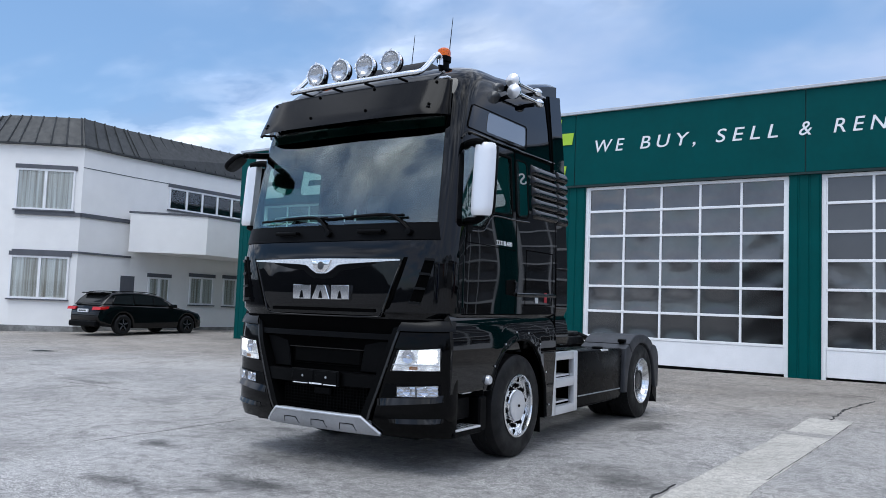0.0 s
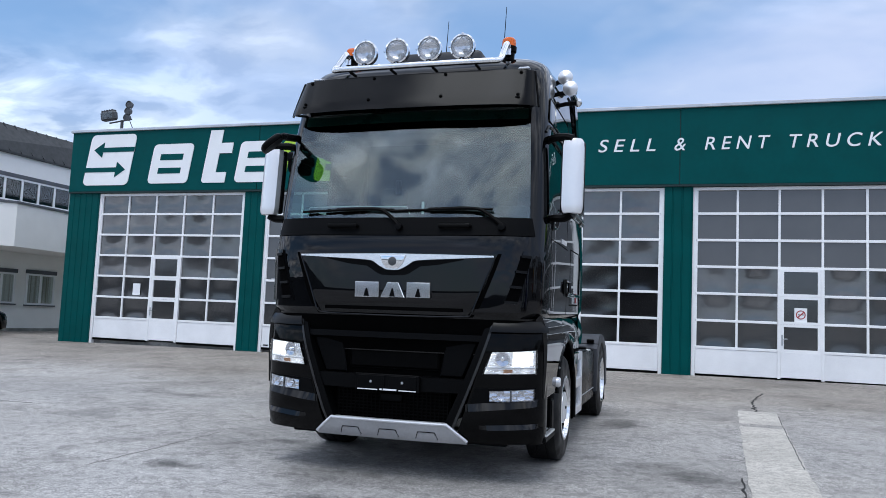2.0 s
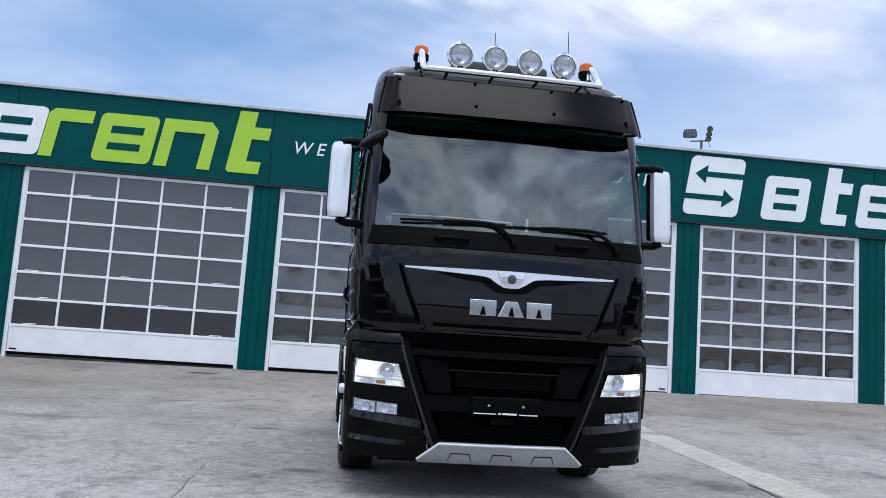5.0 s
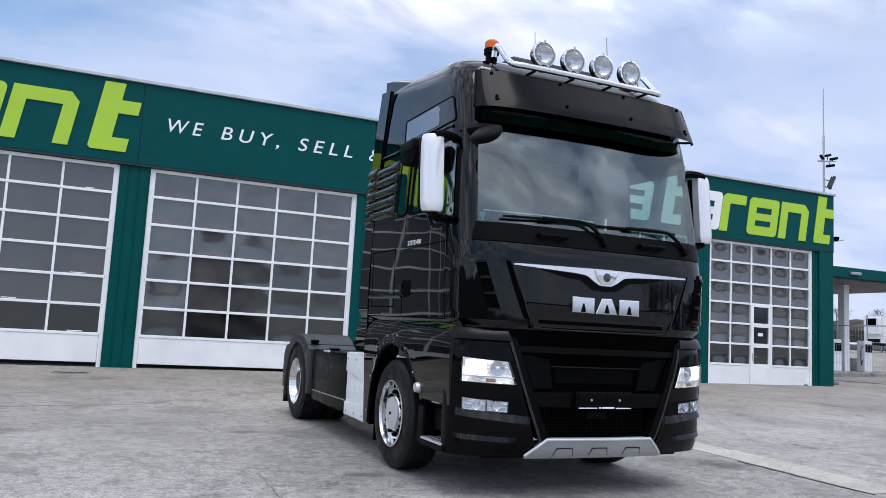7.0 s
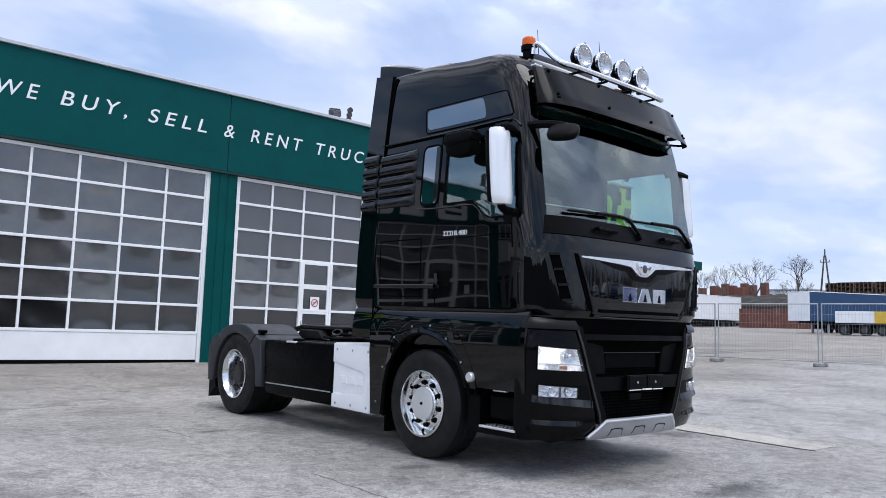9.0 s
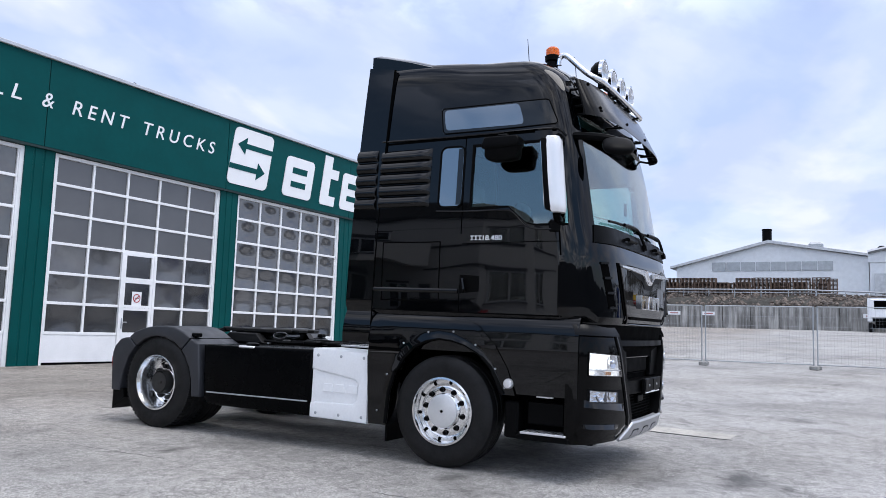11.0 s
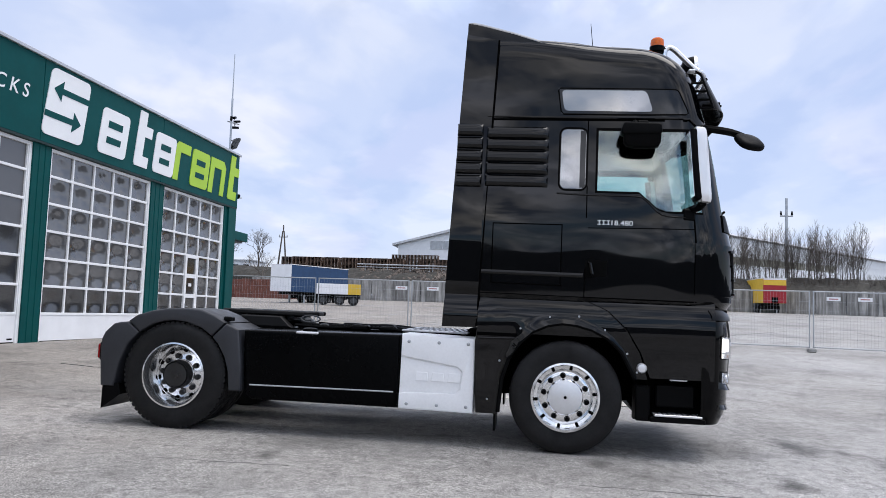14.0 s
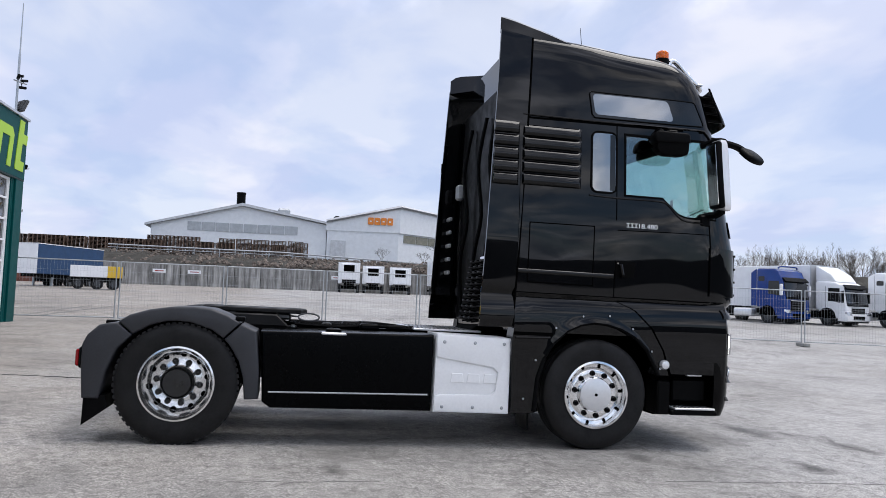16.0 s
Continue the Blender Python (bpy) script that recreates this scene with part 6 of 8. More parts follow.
def make_cab():
    bm = bmesh.new()
    zs = [1.05, 1.36, 1.41, 1.65, 1.90, 2.05, 2.20, 2.37, 2.60, 2.80, 2.95, 3.05, 3.13, 3.20, 3.30, 3.40, 3.47, 3.53, 3.58, 3.62, 3.66, 3.70, 3.735, 3.76, 3.78, 3.795, 3.815]
    side = [2.0, 1 + (0.5 + 0.8) / 1.61, 1 + (0.14 + 0.8) / 1.61, 1 + (-0.13 + 0.8) / 1.61, 1 + (-0.22 + 0.8) / 1.61, 1 + (-0.60 + 0.8) / 1.61, 1.0, 0.955, 0.905, SW_U, 0.80, 0.73, 0.66, 0.59, WS_U]
    us = [-u for u in side] + [-0.44 + 0.88 / 12 * k for k in range(13)] + side[::-1]
    rows = [[bm.verts.new(hull_point(CAB, u, z)) for u in us] for z in zs]
    for j in range(len(zs) - 1):
        zm = (zs[j] + zs[j + 1]) / 2
        for i in range(len(us) - 1):
            um = abs((us[i] + us[i + 1]) / 2)
            if um < WS_U and 2.20 < zm < 3.20:
                continue
            y = -0.8 + (um - 1) * 1.61
            if 2.37 < zm < 2.95 and um > SW_U and y < -0.22:
                continue
            if 2.20 < zm < 2.37 and um > SW_U and y < -0.80:
                continue
            q = (rows[j][i], rows[j][i + 1], rows[j + 1][i + 1], rows[j + 1][i])
            if 2.20 < zm < 2.37 and -0.80 < y < -0.60:
                tri = (q[0], q[1], q[2]) if us[i] > 0 else (q[0], q[1], q[3])
                # the sill of the window drops towards the mirror
                keep = [v for v in q if not (abs(v.co.z - 2.37) < 1e-4 and v.co.y < -0.75)]
                bm.faces.new(keep)
                continue
            bm.faces.new(q)
    n = len(us) - 1
    for j in range(len(zs) - 1):
        bm.faces.new((rows[j][n], rows[j][0], rows[j + 1][0], rows[j + 1][n]))
    bm.faces.new(rows[0][::-1])
    bm.faces.new(rows[-1])
    bmesh.ops.recalc_face_normals(bm, faces=list(bm.faces))
    r = bmesh.ops.solidify(bm, geom=list(bm.faces), thickness=0.03)
    return part("cab_shell", bm, black_paint, truck, "glossy black high-roof sleeper cab", angle=28)


make_cab()


def screen_surf(i, j):
    """An evenly bowed pane that meets the opening at its two sides."""
    z = 2.205 + 0.99 * j
    side = hull_point(CAB, WS_U, z)
    f = -1.446 + 0.2235 * j - 0.016 * j * (1 - j)
    x = side.x * (2 * i - 1)
    y = f + (side.y - 0.004 - f) * (2 * i - 1) ** 2
    return Vector((x, y, z)), Vector((0.10 * (2 * i - 1), -1, 0.2)).normalized()


part("windscreen", grid_slab(bmesh.new(), screen_surf, [i / 24 for i in range(25)], [j / 12 for j in range(13)], 0.0, 0.006), screen_glass, truck, "large curved windscreen reflecting clouds")
part("screen_top_band", grid_slab(bmesh.new(), lambda i, j: screen_surf(0.01 + 0.98 * i, 0.905 + 0.09 * j), [i / 24 for i in range(25)], [0, 0.5, 1], -0.009, 0.004), simple("dark_green_band", (0.010, 0.045, 0.042), 0.3), truck, "dark green band along the top of the screen")
part("cowl_panel", quad_slab(cab_surf, [(-0.60, 2.045), (0.60, 2.045), (0.55, 2.20), (-0.55, 2.20)], 20, 2, 0.012, 0.02), black_matte, truck, "matt black wiper cowl")
for s in SIDES:
    def U(y, s=s):
        return u_of_y(s, y)
    bm = quad_slab(cab_surf, [(U(-0.22), 2.37), (s * SW_U, 2.37), (s * SW_U, 2.95), (U(-0.22), 2.95)], 8, 4, -0.008, 0.005)
    quad_slab(cab_surf, [(U(-0.60), 2.37), (U(-0.80), 2.20), (s * SW_U, 2.20), (s * SW_U, 2.37)], 6, 2, -0.008, 0.005, bm)
    part("door_window", bm, cab_glass, truck, "tinted door window")
    bm = bmesh.new()
    for quad in ([(U(-0.205), 2.357), (U(-0.60), 2.357), (U(-0.60), 2.375), (U(-0.205), 2.375)], [(U(-0.605), 2.357), (U(-0.807), 2.185), (U(-0.79), 2.205), (U(-0.595), 2.375)],
                 [(U(-0.81), 2.187), (s * SW_U, 2.187), (s * SW_U, 2.205), (U(-0.80), 2.205)], [(U(-0.205), 2.357), (U(-0.225), 2.357), (U(-0.225), 2.965), (U(-0.205), 2.965)], [(U(-0.205), 2.945), (s * SW_U, 2.945), (s * SW_U, 2.965), (U(-0.205), 2.965)]):
        quad_slab(cab_surf, quad, 6, 1, 0.006, 0.012, bm)
    part("window_seal", bm, seal_black, truck)
    sill_line = [(0.14, 2.345), (-0.16, 2.335), (-0.56, 2.335), (-0.66, 2.30), (-0.80, 2.175), (-0.86, 2.155)]
    part("sill_moulding", tube(bmesh.new(), smooth_line([cab_surf(U(y), z)[0] + cab_surf(U(y), z)[1] * 0.004 for y, z in sill_line], 4), 0.008, 8), black_paint, truck)
    part("drip_rail", tube(bmesh.new(), smooth_line([cab_surf(u, z)[0] + cab_surf(u, z)[1] * 0.006 for u, z in ((U(0.80), 3.060), (U(0.10), 3.056), (U(-0.6), 3.060), (s * 0.93, 3.062), (s * 0.86, 3.045), (s * 0.79, 2.99))], 4), 0.011, 8), black_paint, truck)
    part("rear_quarter_window", surf_patch(s, rounded(-0.115, 0.112, 2.39, 2.945, 0.05), 0.005), quarter_glass, truck, "dark fixed quarter window")
    part("quarter_dark_strip", surf_patch(s, [(-0.062, 2.40), (-0.112, 2.40), (-0.112, 2.935), (-0.062, 2.935)], 0.008), car_glass, truck, "dark strip along the front edge of the quarter window")
    part("quarter_seal", surf_ring(s, -0.135, 0.132, 2.37, 2.965, 0.07, 0.014, 0.009), seal_black, truck)
    part("roof_window_panel", quad_slab(cab_surf, [(U(0.112), 3.090), (s * 0.872, 3.104), (s * 0.905, 3.338), (U(0.112), 3.342)], 14, 3, 0.005, 0.01), car_glass, truck, "dark glazed panel of the high roof")
    part("roof_window", surf_patch(s, rounded(-0.735, 0.082, 3.122, 3.322, 0.04), 0.009), quarter_glass, truck, "pale reflecting roof window")
    edge = [(U(0.112), 3.12), (U(0.112), 3.32), (U(0.09), 3.340), (U(-0.4), 3.340), (U(-0.7), 3.340), (s * 0.93, 3.338), (s * 0.908, 3.330), (s * 0.900, 3.31), (s * 0.872, 3.14), (s * 0.876, 3.114), (s * 0.90, 3.104), (U(-0.7), 3.096), (U(-0.4), 3.092), (U(0.09), 3.092), (U(0.112), 3.12)]
    part("roof_window_seal", tube(bmesh.new(), [cab_surf(u, z)[0] + cab_surf(u, z)[1] * 0.006 for u, z in edge], 0.006, 6), seal_black, truck)
    # louvre ribs
    for k, zc in enumerate((2.905, 2.795, 2.68, 2.565, 2.45)):
        w = lerp_table(CAB, zc)[1]
        part("louvre", rib(s, 0.225, 0.80, zc, 0.112, CAB), black_paint, truck)
    # seams
    bm = bmesh.new()
    for quad in ([(U(-0.13), 1.41), (U(-0.14), 1.41), (U(-0.14), 3.03), (U(-0.13), 3.03)], [(U(0.805), 3.022), (s * 0.9, 3.035), (s * 0.9, 3.055), (U(0.805), 3.042)],
                 [(U(0.805), 1.408), (s * 0.93, 1.398), (s * 0.93, 1.404), (U(0.805), 1.416)], [(U(0.70), 1.50), (U(0.07), 1.495), (U(0.07), 1.507), (U(0.70), 1.512)], [(U(0.71), 2.047), (U(0.075), 2.05), (U(0.075), 2.06), (U(0.71), 2.057)],
                 [(U(0.712), 1.50), (U(0.702), 1.50), (U(0.702), 2.055), (U(0.712), 2.055)], [(U(0.085), 1.5), (U(0.075), 1.5), (U(0.075), 2.055), (U(0.085), 2.055)], [(s * 0.925, 1.40), (s * 0.915, 1.40), (s * 0.915, 2.20), (s * 0.925, 2.20)],
                 [(U(-0.15), 2.03), (s * 0.92, 2.045), (s * 0.92, 2.053), (U(-0.15), 2.038)]):
        part("panel_gap", quad_slab(cab_surf, quad, 6, 2, 0.0025, 0.006), black_void, truck)
    part("waist_crease", tube(bmesh.new(), [(s * 1.262, 0.80, 1.605), (s * 1.264, 0.3, 1.602), (s * 1.266, -0.12, 1.60)], 0.026, 16), black_paint, truck, "raised waist crease")
    bm = quad_slab(cab_surf, [(U(-0.14), 1.58), (U(-0.33), 1.60), (U(-0.335), 1.74), (U(-0.14), 1.75)], 3, 3, 0.006, 0.01)
    handle = part("door_handle", bm, seal_black, truck)
    part("grip", tube(bmesh.new(), [(s * 1.28, -0.17, 1.72), (s * 1.315, -0.18, 1.71), (s * 1.315, -0.20, 1.62), (s * 1.285, -0.2, 1.60)], 0.018, 8), black_paint, handle)
    # corner deflectors with slots
    def X(x, z, s=s):
        return u_of_x(CAB, s * x, z)
    cs = [(X(0.945, 1.47), 1.462), (s * 0.93, 1.462), (s * 0.93, 1.925), (X(1.10, 1.90), 1.915)]
    defl = part("corner_deflector", quad_slab(cab_surf, cs, 16, 10, 0.018, 0.03), black_paint, truck, "glossy black air deflector round the cab corner")
    part("slot_panel", quad_slab(cab_surf, [(X(0.962, 1.48), 1.49), (X(1.06, 1.48), 1.485), (X(1.155, 1.86), 1.865), (X(1.085, 1.87), 1.875)], 6, 8, 0.0205, 0.006), black_void, defl)
    for k in range(4):
        j = (k + 0.02) / 3.05
        xa, xb, zc = 0.962 + 0.123 * j, 1.06 + 0.095 * j, 1.49 + 0.385 * j
        part("slat", quad_slab(cab_surf, [(X(xa, zc), zc - 0.008), (X(xb, zc), zc - 0.012), (X(xb, zc), zc + 0.008), (X(xa, zc), zc + 0.014)], 4, 2, 0.034, 0.016), black_satin, defl)
    # side flap behind the cab
    flap = part("side_flap", quad_slab(flap_surf, [(U(0.822), 1.09), (U(1.14), 1.085), (U(1.03), 3.81), (U(0.72), 3.765)], 3, 90, -0.002, 0.03), black_paint, truck, "glossy black air deflector flap")
    edge = [flap_surf(U(0.824 - 0.100 * k / 12), 1.10 + 2.66 * k / 12) for k in range(13)]
    part("flap_gap", tube(bmesh.new(), [p + n * 0.002 for p, n in edge], 0.009, 6), black_void, flap)
    for zc in (2.95, 2.83, 2.71, 2.59, 2.47):
        w = lerp_table(CAB, zc)[1]
        part("louvre", rib(s, 0.832, 1.075, zc - 0.03, 0.112, FLAP), black_paint, flap)
    # side marker with the model number
    base = pose(s * 1.286, -0.235, 2.065, 90, 0, -90) if s < 0 else pose(s * 1.286, -0.555, 2.065, 90, 0, 90)
    lettering("model_number", "18.480", 0.062, base @ Matrix.Translation((0.125, 0, 0)), sign_white, truck, 0.002, 1.0, 0.19, "small white model number")
    bm = bmesh.new()
    for k in range(3):
        q = k * 0.04
        y0 = -0.235 - q if s < 0 else -0.555 + q
        y1 = y0 - 0.032 if s < 0 else y0 + 0.032
        box(bm, s * 1.284, s * 1.288, min(y0, y1), max(y0, y1), 2.066, 2.072)
        box(bm, s * 1.284, s * 1.288, min(y0, y1), max(y0, y1), 2.10, 2.108)
        box(bm, s * 1.284, s * 1.288, (y0 + y1) / 2 - 0.004, (y0 + y1) / 2 + 0.004, 2.066, 2.108)
    part("model_badge", bm, sign_white, truck)

# ---- hood and front panel ----
def ux(x, z):
    return u_of_x(CAB, x, z)


part("hood_panel", quad_slab(cab_surf, [(ux(-0.66, 1.38), 1.38), (ux(0.66, 1.38), 1.38), (ux(0.90, 1.87), 1.89), (ux(-0.90, 1.87), 1.89)], 20, 5, 0.014, 0.03), black_paint, truck, "glossy black service flap")
bm = bmesh.new()
for quad in ([(ux(-0.68, 1.36), 1.362), (ux(0.68, 1.36), 1.362), (ux(0.67, 1.38), 1.38), (ux(-0.67, 1.38), 1.38)], [(ux(-0.70, 1.36), 1.362), (ux(-0.655, 1.36), 1.362), (ux(-0.90, 1.87), 1.89), (ux(-0.93, 1.87), 1.89)], [(ux(0.655, 1.36), 1.362), (ux(0.70, 1.36), 1.362), (ux(0.93, 1.87), 1.89), (ux(0.90, 1.87), 1.89)]):
    quad_slab(cab_surf, quad, 14, 6, 0.006, 0.015, bm)
part("flap_gap", bm, black_void, truck)


edge_line = [(-0.885, 1.865), (-0.80, 1.66), (-0.72, 1.45), (-0.695, 1.40), (-0.64, 1.372), (-0.3, 1.362), (0.0, 1.36), (0.3, 1.362), (0.64, 1.372), (0.695, 1.40), (0.72, 1.45), (0.80, 1.66), (0.885, 1.865)]
part("flap_rim", tube(bmesh.new(), smooth_line([cab_surf(ux(x, z), z)[0] + cab_surf(ux(x, z), z)[1] * 0.012 for x, z in edge_line], 5), 0.008, 8), black_paint, truck, "rounded rim of the service flap")


def wing_low(x):
    a = abs(x)
    return lerp_table([(0, 1.742), (0.06, 1.745), (0.12, 1.775), (0.19, 1.822), (0.3, 1.832), (0.86, 1.858)], a)[0]


def wing(i, j):
    x = -0.87 + 1.74 * i
    lo, hi = wing_low(x), 1.878 - 0.012 * abs(x) + 0.004
    z = lo + (hi - lo) * j
    p, n = cab_surf(ux(x, z), z)
    return p, n


chrome_wing = part("chrome_wing", grid_slab(bmesh.new(), wing, [i / 58 for i in range(59)], [0, 0.25, 0.75, 1], 0.032, 0.03), simple("satin_chrome", (0.86, 0.865, 0.88), 0.24, 0.75, vary=0.04), truck, "wide chrome wing trim")
part("shield", prismed([(-0.12, 1.868), (0.12, 1.868), (0.095, 1.80), (0.05, 1.755), (-0.05, 1.755), (-0.095, 1.80)], "y", -1.572, -1.55, 0.008, 2), chrome, chrome_wing)
part("emblem", lathed([(0.001, 0.006), (0.030, 0.005), (0.038, 0.0)], (0, -1.572, 1.815), (0, -1, 0), 20), grey_plastic, chrome_wing)


def under_wing(i, j):
    x = -0.62 + 1.24 * i
    hi = wing_low(x) - 0.004
    lo = lerp_table([(0, 1.695), (0.12, 1.70), (0.24, 1.775), (0.40, 1.79), (0.62, 1.835)], abs(x))[0]
    z = lo + (hi - lo) * j
    return cab_surf(ux(x, z), z)


part("mesh_recess", grid_slab(bmesh.new(), under_wing, [i / 36 for i in range(37)], [0, 0.5, 1], 0.018, 0.02), black_matte, truck)
for x0, x1, sh in ((-0.335, -0.115, 0.0), (-0.10, 0.12, 0.06), (0.135, 0.345, 0.0)):
    bm = bmesh.new()
    pts = [(x0, 1.507), (x1, 1.507), (x1 - sh, 1.637), (x0 + sh, 1.637)]
    prism(bm, pts, "y", -1.572, -1.535, 0.004)
    part("chrome_block", bm, chrome, truck, "chrome maker's mark as a plain block")
    part("mark_slot", prismed([((x0 + x1) / 2 - 0.025, 1.515), ((x0 + x1) / 2 + 0.025, 1.515), ((x0 + x1) / 2 + 0.006, 1.585), ((x0 + x1) / 2 - 0.006, 1.585)], "y", -1.5745, -1.5725), black_matte, truck)
part("flap_lock", lathed([(0.012, 0.0), (0.012, 0.004)], (-0.69, -1.515, 1.62), (0, -1, 0), 12), chrome, truck)
part("intake_slot", quad_slab(cab_surf, [(ux(-0.62, 1.41), 1.405), (ux(0.62, 1.41), 1.405), (ux(0.62, 1.43), 1.428), (ux(-0.62, 1.43), 1.428)], 14, 1, 0.0165, 0.01), black_void, truck)
# added near-black sheet over the lacquer, keeps the space below the flap dark
part("under_hood_shade", quad_slab(cab_surf, [(-0.80, 1.06), (0.80, 1.06), (0.80, 1.345), (-0.80, 1.345)], 24, 6, 0.004, 0.05), black_void, truck)

# ---- bumper ----
BMP = [(0.30, -1.44, 1.255, -1.17), (0.36, -1.50, 1.27, -1.19), (0.50, -1.55, 1.282, -1.20), (1.10, -1.56, 1.282, -1.20), (1.28, -1.535, 1.272, -1.19), (1.345, -1.49, 1.25, -1.15)]
bump_surf = hull_surf(BMP, rear=-1.10, nn=2.4)


def bx(x, z):
    return u_of_x(BMP, x, z, 2.4)


def shelf(s, xa, xb, za, zb, h, out):
    """A sloping ledge that juts from the bumper and fades out at both ends."""
    def at(i, j):
        x, z = xa + (xb - xa) * i, za + (zb - za) * i + h * j
        p, n = bump_surf(bx(s * x, z), z)
        fade = min(1.0, i * 5, (1 - i) * 9)
        return p + n * (0.002 + out * (1 - j) * fade), n
    return grid_slab(bmesh.new(), at, [k / 24 for k in range(25)], [0, 0.5, 1], 0.0, out)


for s in SIDES:
    horn = part("bumper_corner", quad_slab(bump_surf, [(bx(s * 0.57, 0.4), 0.33), (s * 1.0, 0.335), (s * 1.0, 1.335), (bx(s * 0.86, 1.3), 1.335)], 16, 14, 0.0, 0.10), bumper_dim_black, truck, "glossy black bumper corner")
    part("bumper_end", quad_slab(bump_surf, [(s * 1.0, 0.335), (s * 1.25, 0.36), (s * 1.25, 1.33), (s * 1.0, 1.335)], 4, 8, 0.0, 0.08), bumper_dim_black, horn)
    part("brow", quad_slab(bump_surf, [(bx(s * 0.84, 1.2), 1.245), (s * 0.93, 1.25), (s * 0.93, 1.325), (bx(s * 0.88, 1.3), 1.325)], 8, 3, 0.03, 0.035), black_satin, horn)
    # ledges keep the brighter lacquer so that their upper faces glint
    part("upper_ledge", shelf(s, 0.665, 1.235, 0.592, 0.650, 0.06, 0.030), black_paint, horn)
    part("lower_ledge", shelf(s, 0.78, 1.235, 0.452, 0.476, 0.034, 0.024), black_paint, horn)
    part("inner_blade", quad_slab(bump_surf, [(bx(s * 0.485, 0.5), 0.46), (bx(s * 0.575, 0.5), 0.46), (bx(s * 0.87, 1.28), 1.29), (bx(s * 0.80, 1.28), 1.27)], 3, 10, 0.012, 0.14), black_matte, truck, "matt black inner blade of the bumper")
    # paler strip paints the thin highlight on the blade's edge
    part("blade_highlight", quad_slab(bump_surf, [(bx(s * 0.555, 0.5), 0.46), (bx(s * 0.578, 0.5), 0.46), (bx(s * 0.873, 1.28), 1.29), (bx(s * 0.853, 1.28), 1.29)], 1, 10, 0.016, 0.02), worn_black, truck)
    # headlamp
    hl = part("headlamp", quad_slab(bump_surf, [(bx(s * 0.79, 0.9), 0.895), (bx(s * 1.215, 0.9), 0.91), (bx(s * 1.215, 1.1), 1.115), (bx(s * 0.86, 1.1), 1.09)], 12, 5, 0.003, 0.02), black_void, truck, "lit clear headlamp unit")
    part("reflector", quad_slab(bump_surf, [(bx(s * 0.81, 0.9), 0.905), (bx(s * 1.205, 0.9), 0.918), (bx(s * 1.205, 1.1), 1.105), (bx(s * 0.872, 1.1), 1.082)], 12, 5, 0.006, 0.006), lit_reflector, hl)
    p, n = bump_surf(bx(s * 0.955, 1.03), 1.03)
    bowl = part("bulb_bowl", lathed([(0.060, 0.004), (0.060, 0.018), (0.054, 0.018), (0.034, 0.010), (0.014, 0.008)], p + n * 0.004, n, 24, False, False), chrome, hl)
    part("bulb_cap", lathed([(0.017, 0.006), (0.017, 0.020), (0.010, 0.024), (0.001, 0.025)], p + n * 0.004, n, 14), lamp_silver, bowl)
    part("lit_bulb", quad_slab(bump_surf, [(bx(s * 1.035, 0.98), 0.975), (bx(s * 1.185, 0.98), 0.985), (bx(s * 1.185, 1.09), 1.088), (bx(s * 1.045, 1.085), 1.078)], 5, 4, 0.014, 0.006), head_lamp, hl)
    part("divider", quad_slab(bump_surf, [(bx(s * 0.815, 0.95), 0.952), (bx(s * 1.205, 0.95), 0.960), (bx(s * 1.205, 0.968), 0.968), (bx(s * 0.82, 0.96), 0.960)], 10, 1, 0.016, 0.012), silver, hl)
    part("turn_signal", quad_slab(bump_surf, [(bx(s * 0.965, 0.92), 0.918), (bx(s * 1.035, 0.92), 0.920), (bx(s * 1.035, 0.95), 0.947), (bx(s * 0.965, 0.95), 0.945)], 4, 1, 0.010, 0.006), simple("signal_amber_clear", (0.55, 0.27, 0.12), 0.2, 0.4), hl)
    part("lamp_cover", quad_slab(bump_surf, [(bx(s * 0.795, 0.9), 0.90), (bx(s * 1.21, 0.9), 0.914), (bx(s * 1.21, 1.1), 1.11), (bx(s * 0.864, 1.1), 1.086)], 12, 5, 0.026, 0.004), clear_lens, hl)
    fg = part("fog_lamp", quad_slab(bump_surf, [(bx(s * 0.70, 0.7), 0.665), (bx(s * 1.215, 0.7), 0.685), (bx(s * 1.215, 0.8), 0.805), (bx(s * 0.74, 0.75), 0.785)], 10, 2, 0.003, 0.02), black_matte, truck, "clear fog lamp in a black surround")
    part("reflector", quad_slab(bump_surf, [(bx(s * 0.86, 0.7), 0.685), (bx(s * 1.195, 0.7), 0.70), (bx(s * 1.195, 0.8), 0.79), (bx(s * 0.86, 0.75), 0.765)], 8, 2, 0.006, 0.006), lamp_silver, fg)
    for x in (0.95, 1.10):
        p, n = bump_surf(bx(s * x, 0.735), 0.735)
        part("bulb_bowl", lathed([(0.040, 0.004), (0.036, 0.014), (0.020, 0.004), (0.008, 0.003), (0.006, 0.012), (0.001, 0.013)], p + n * 0.005, n, 16, False, False), chrome, fg)
    part("divider", quad_slab(bump_surf, [(bx(s * 1.02, 0.7), 0.69), (bx(s * 1.032, 0.7), 0.69), (bx(s * 1.032, 0.78), 0.782), (bx(s * 1.02, 0.78), 0.781)], 1, 3, 0.014, 0.01), grey_plastic, fg)
    part("lamp_cover", quad_slab(bump_surf, [(bx(s * 0.855, 0.7), 0.68), (bx(s * 1.2, 0.7), 0.695), (bx(s * 1.2, 0.8), 0.795), (bx(s * 0.855, 0.75), 0.77)], 8, 2, 0.02, 0.004), clear_lens, fg)
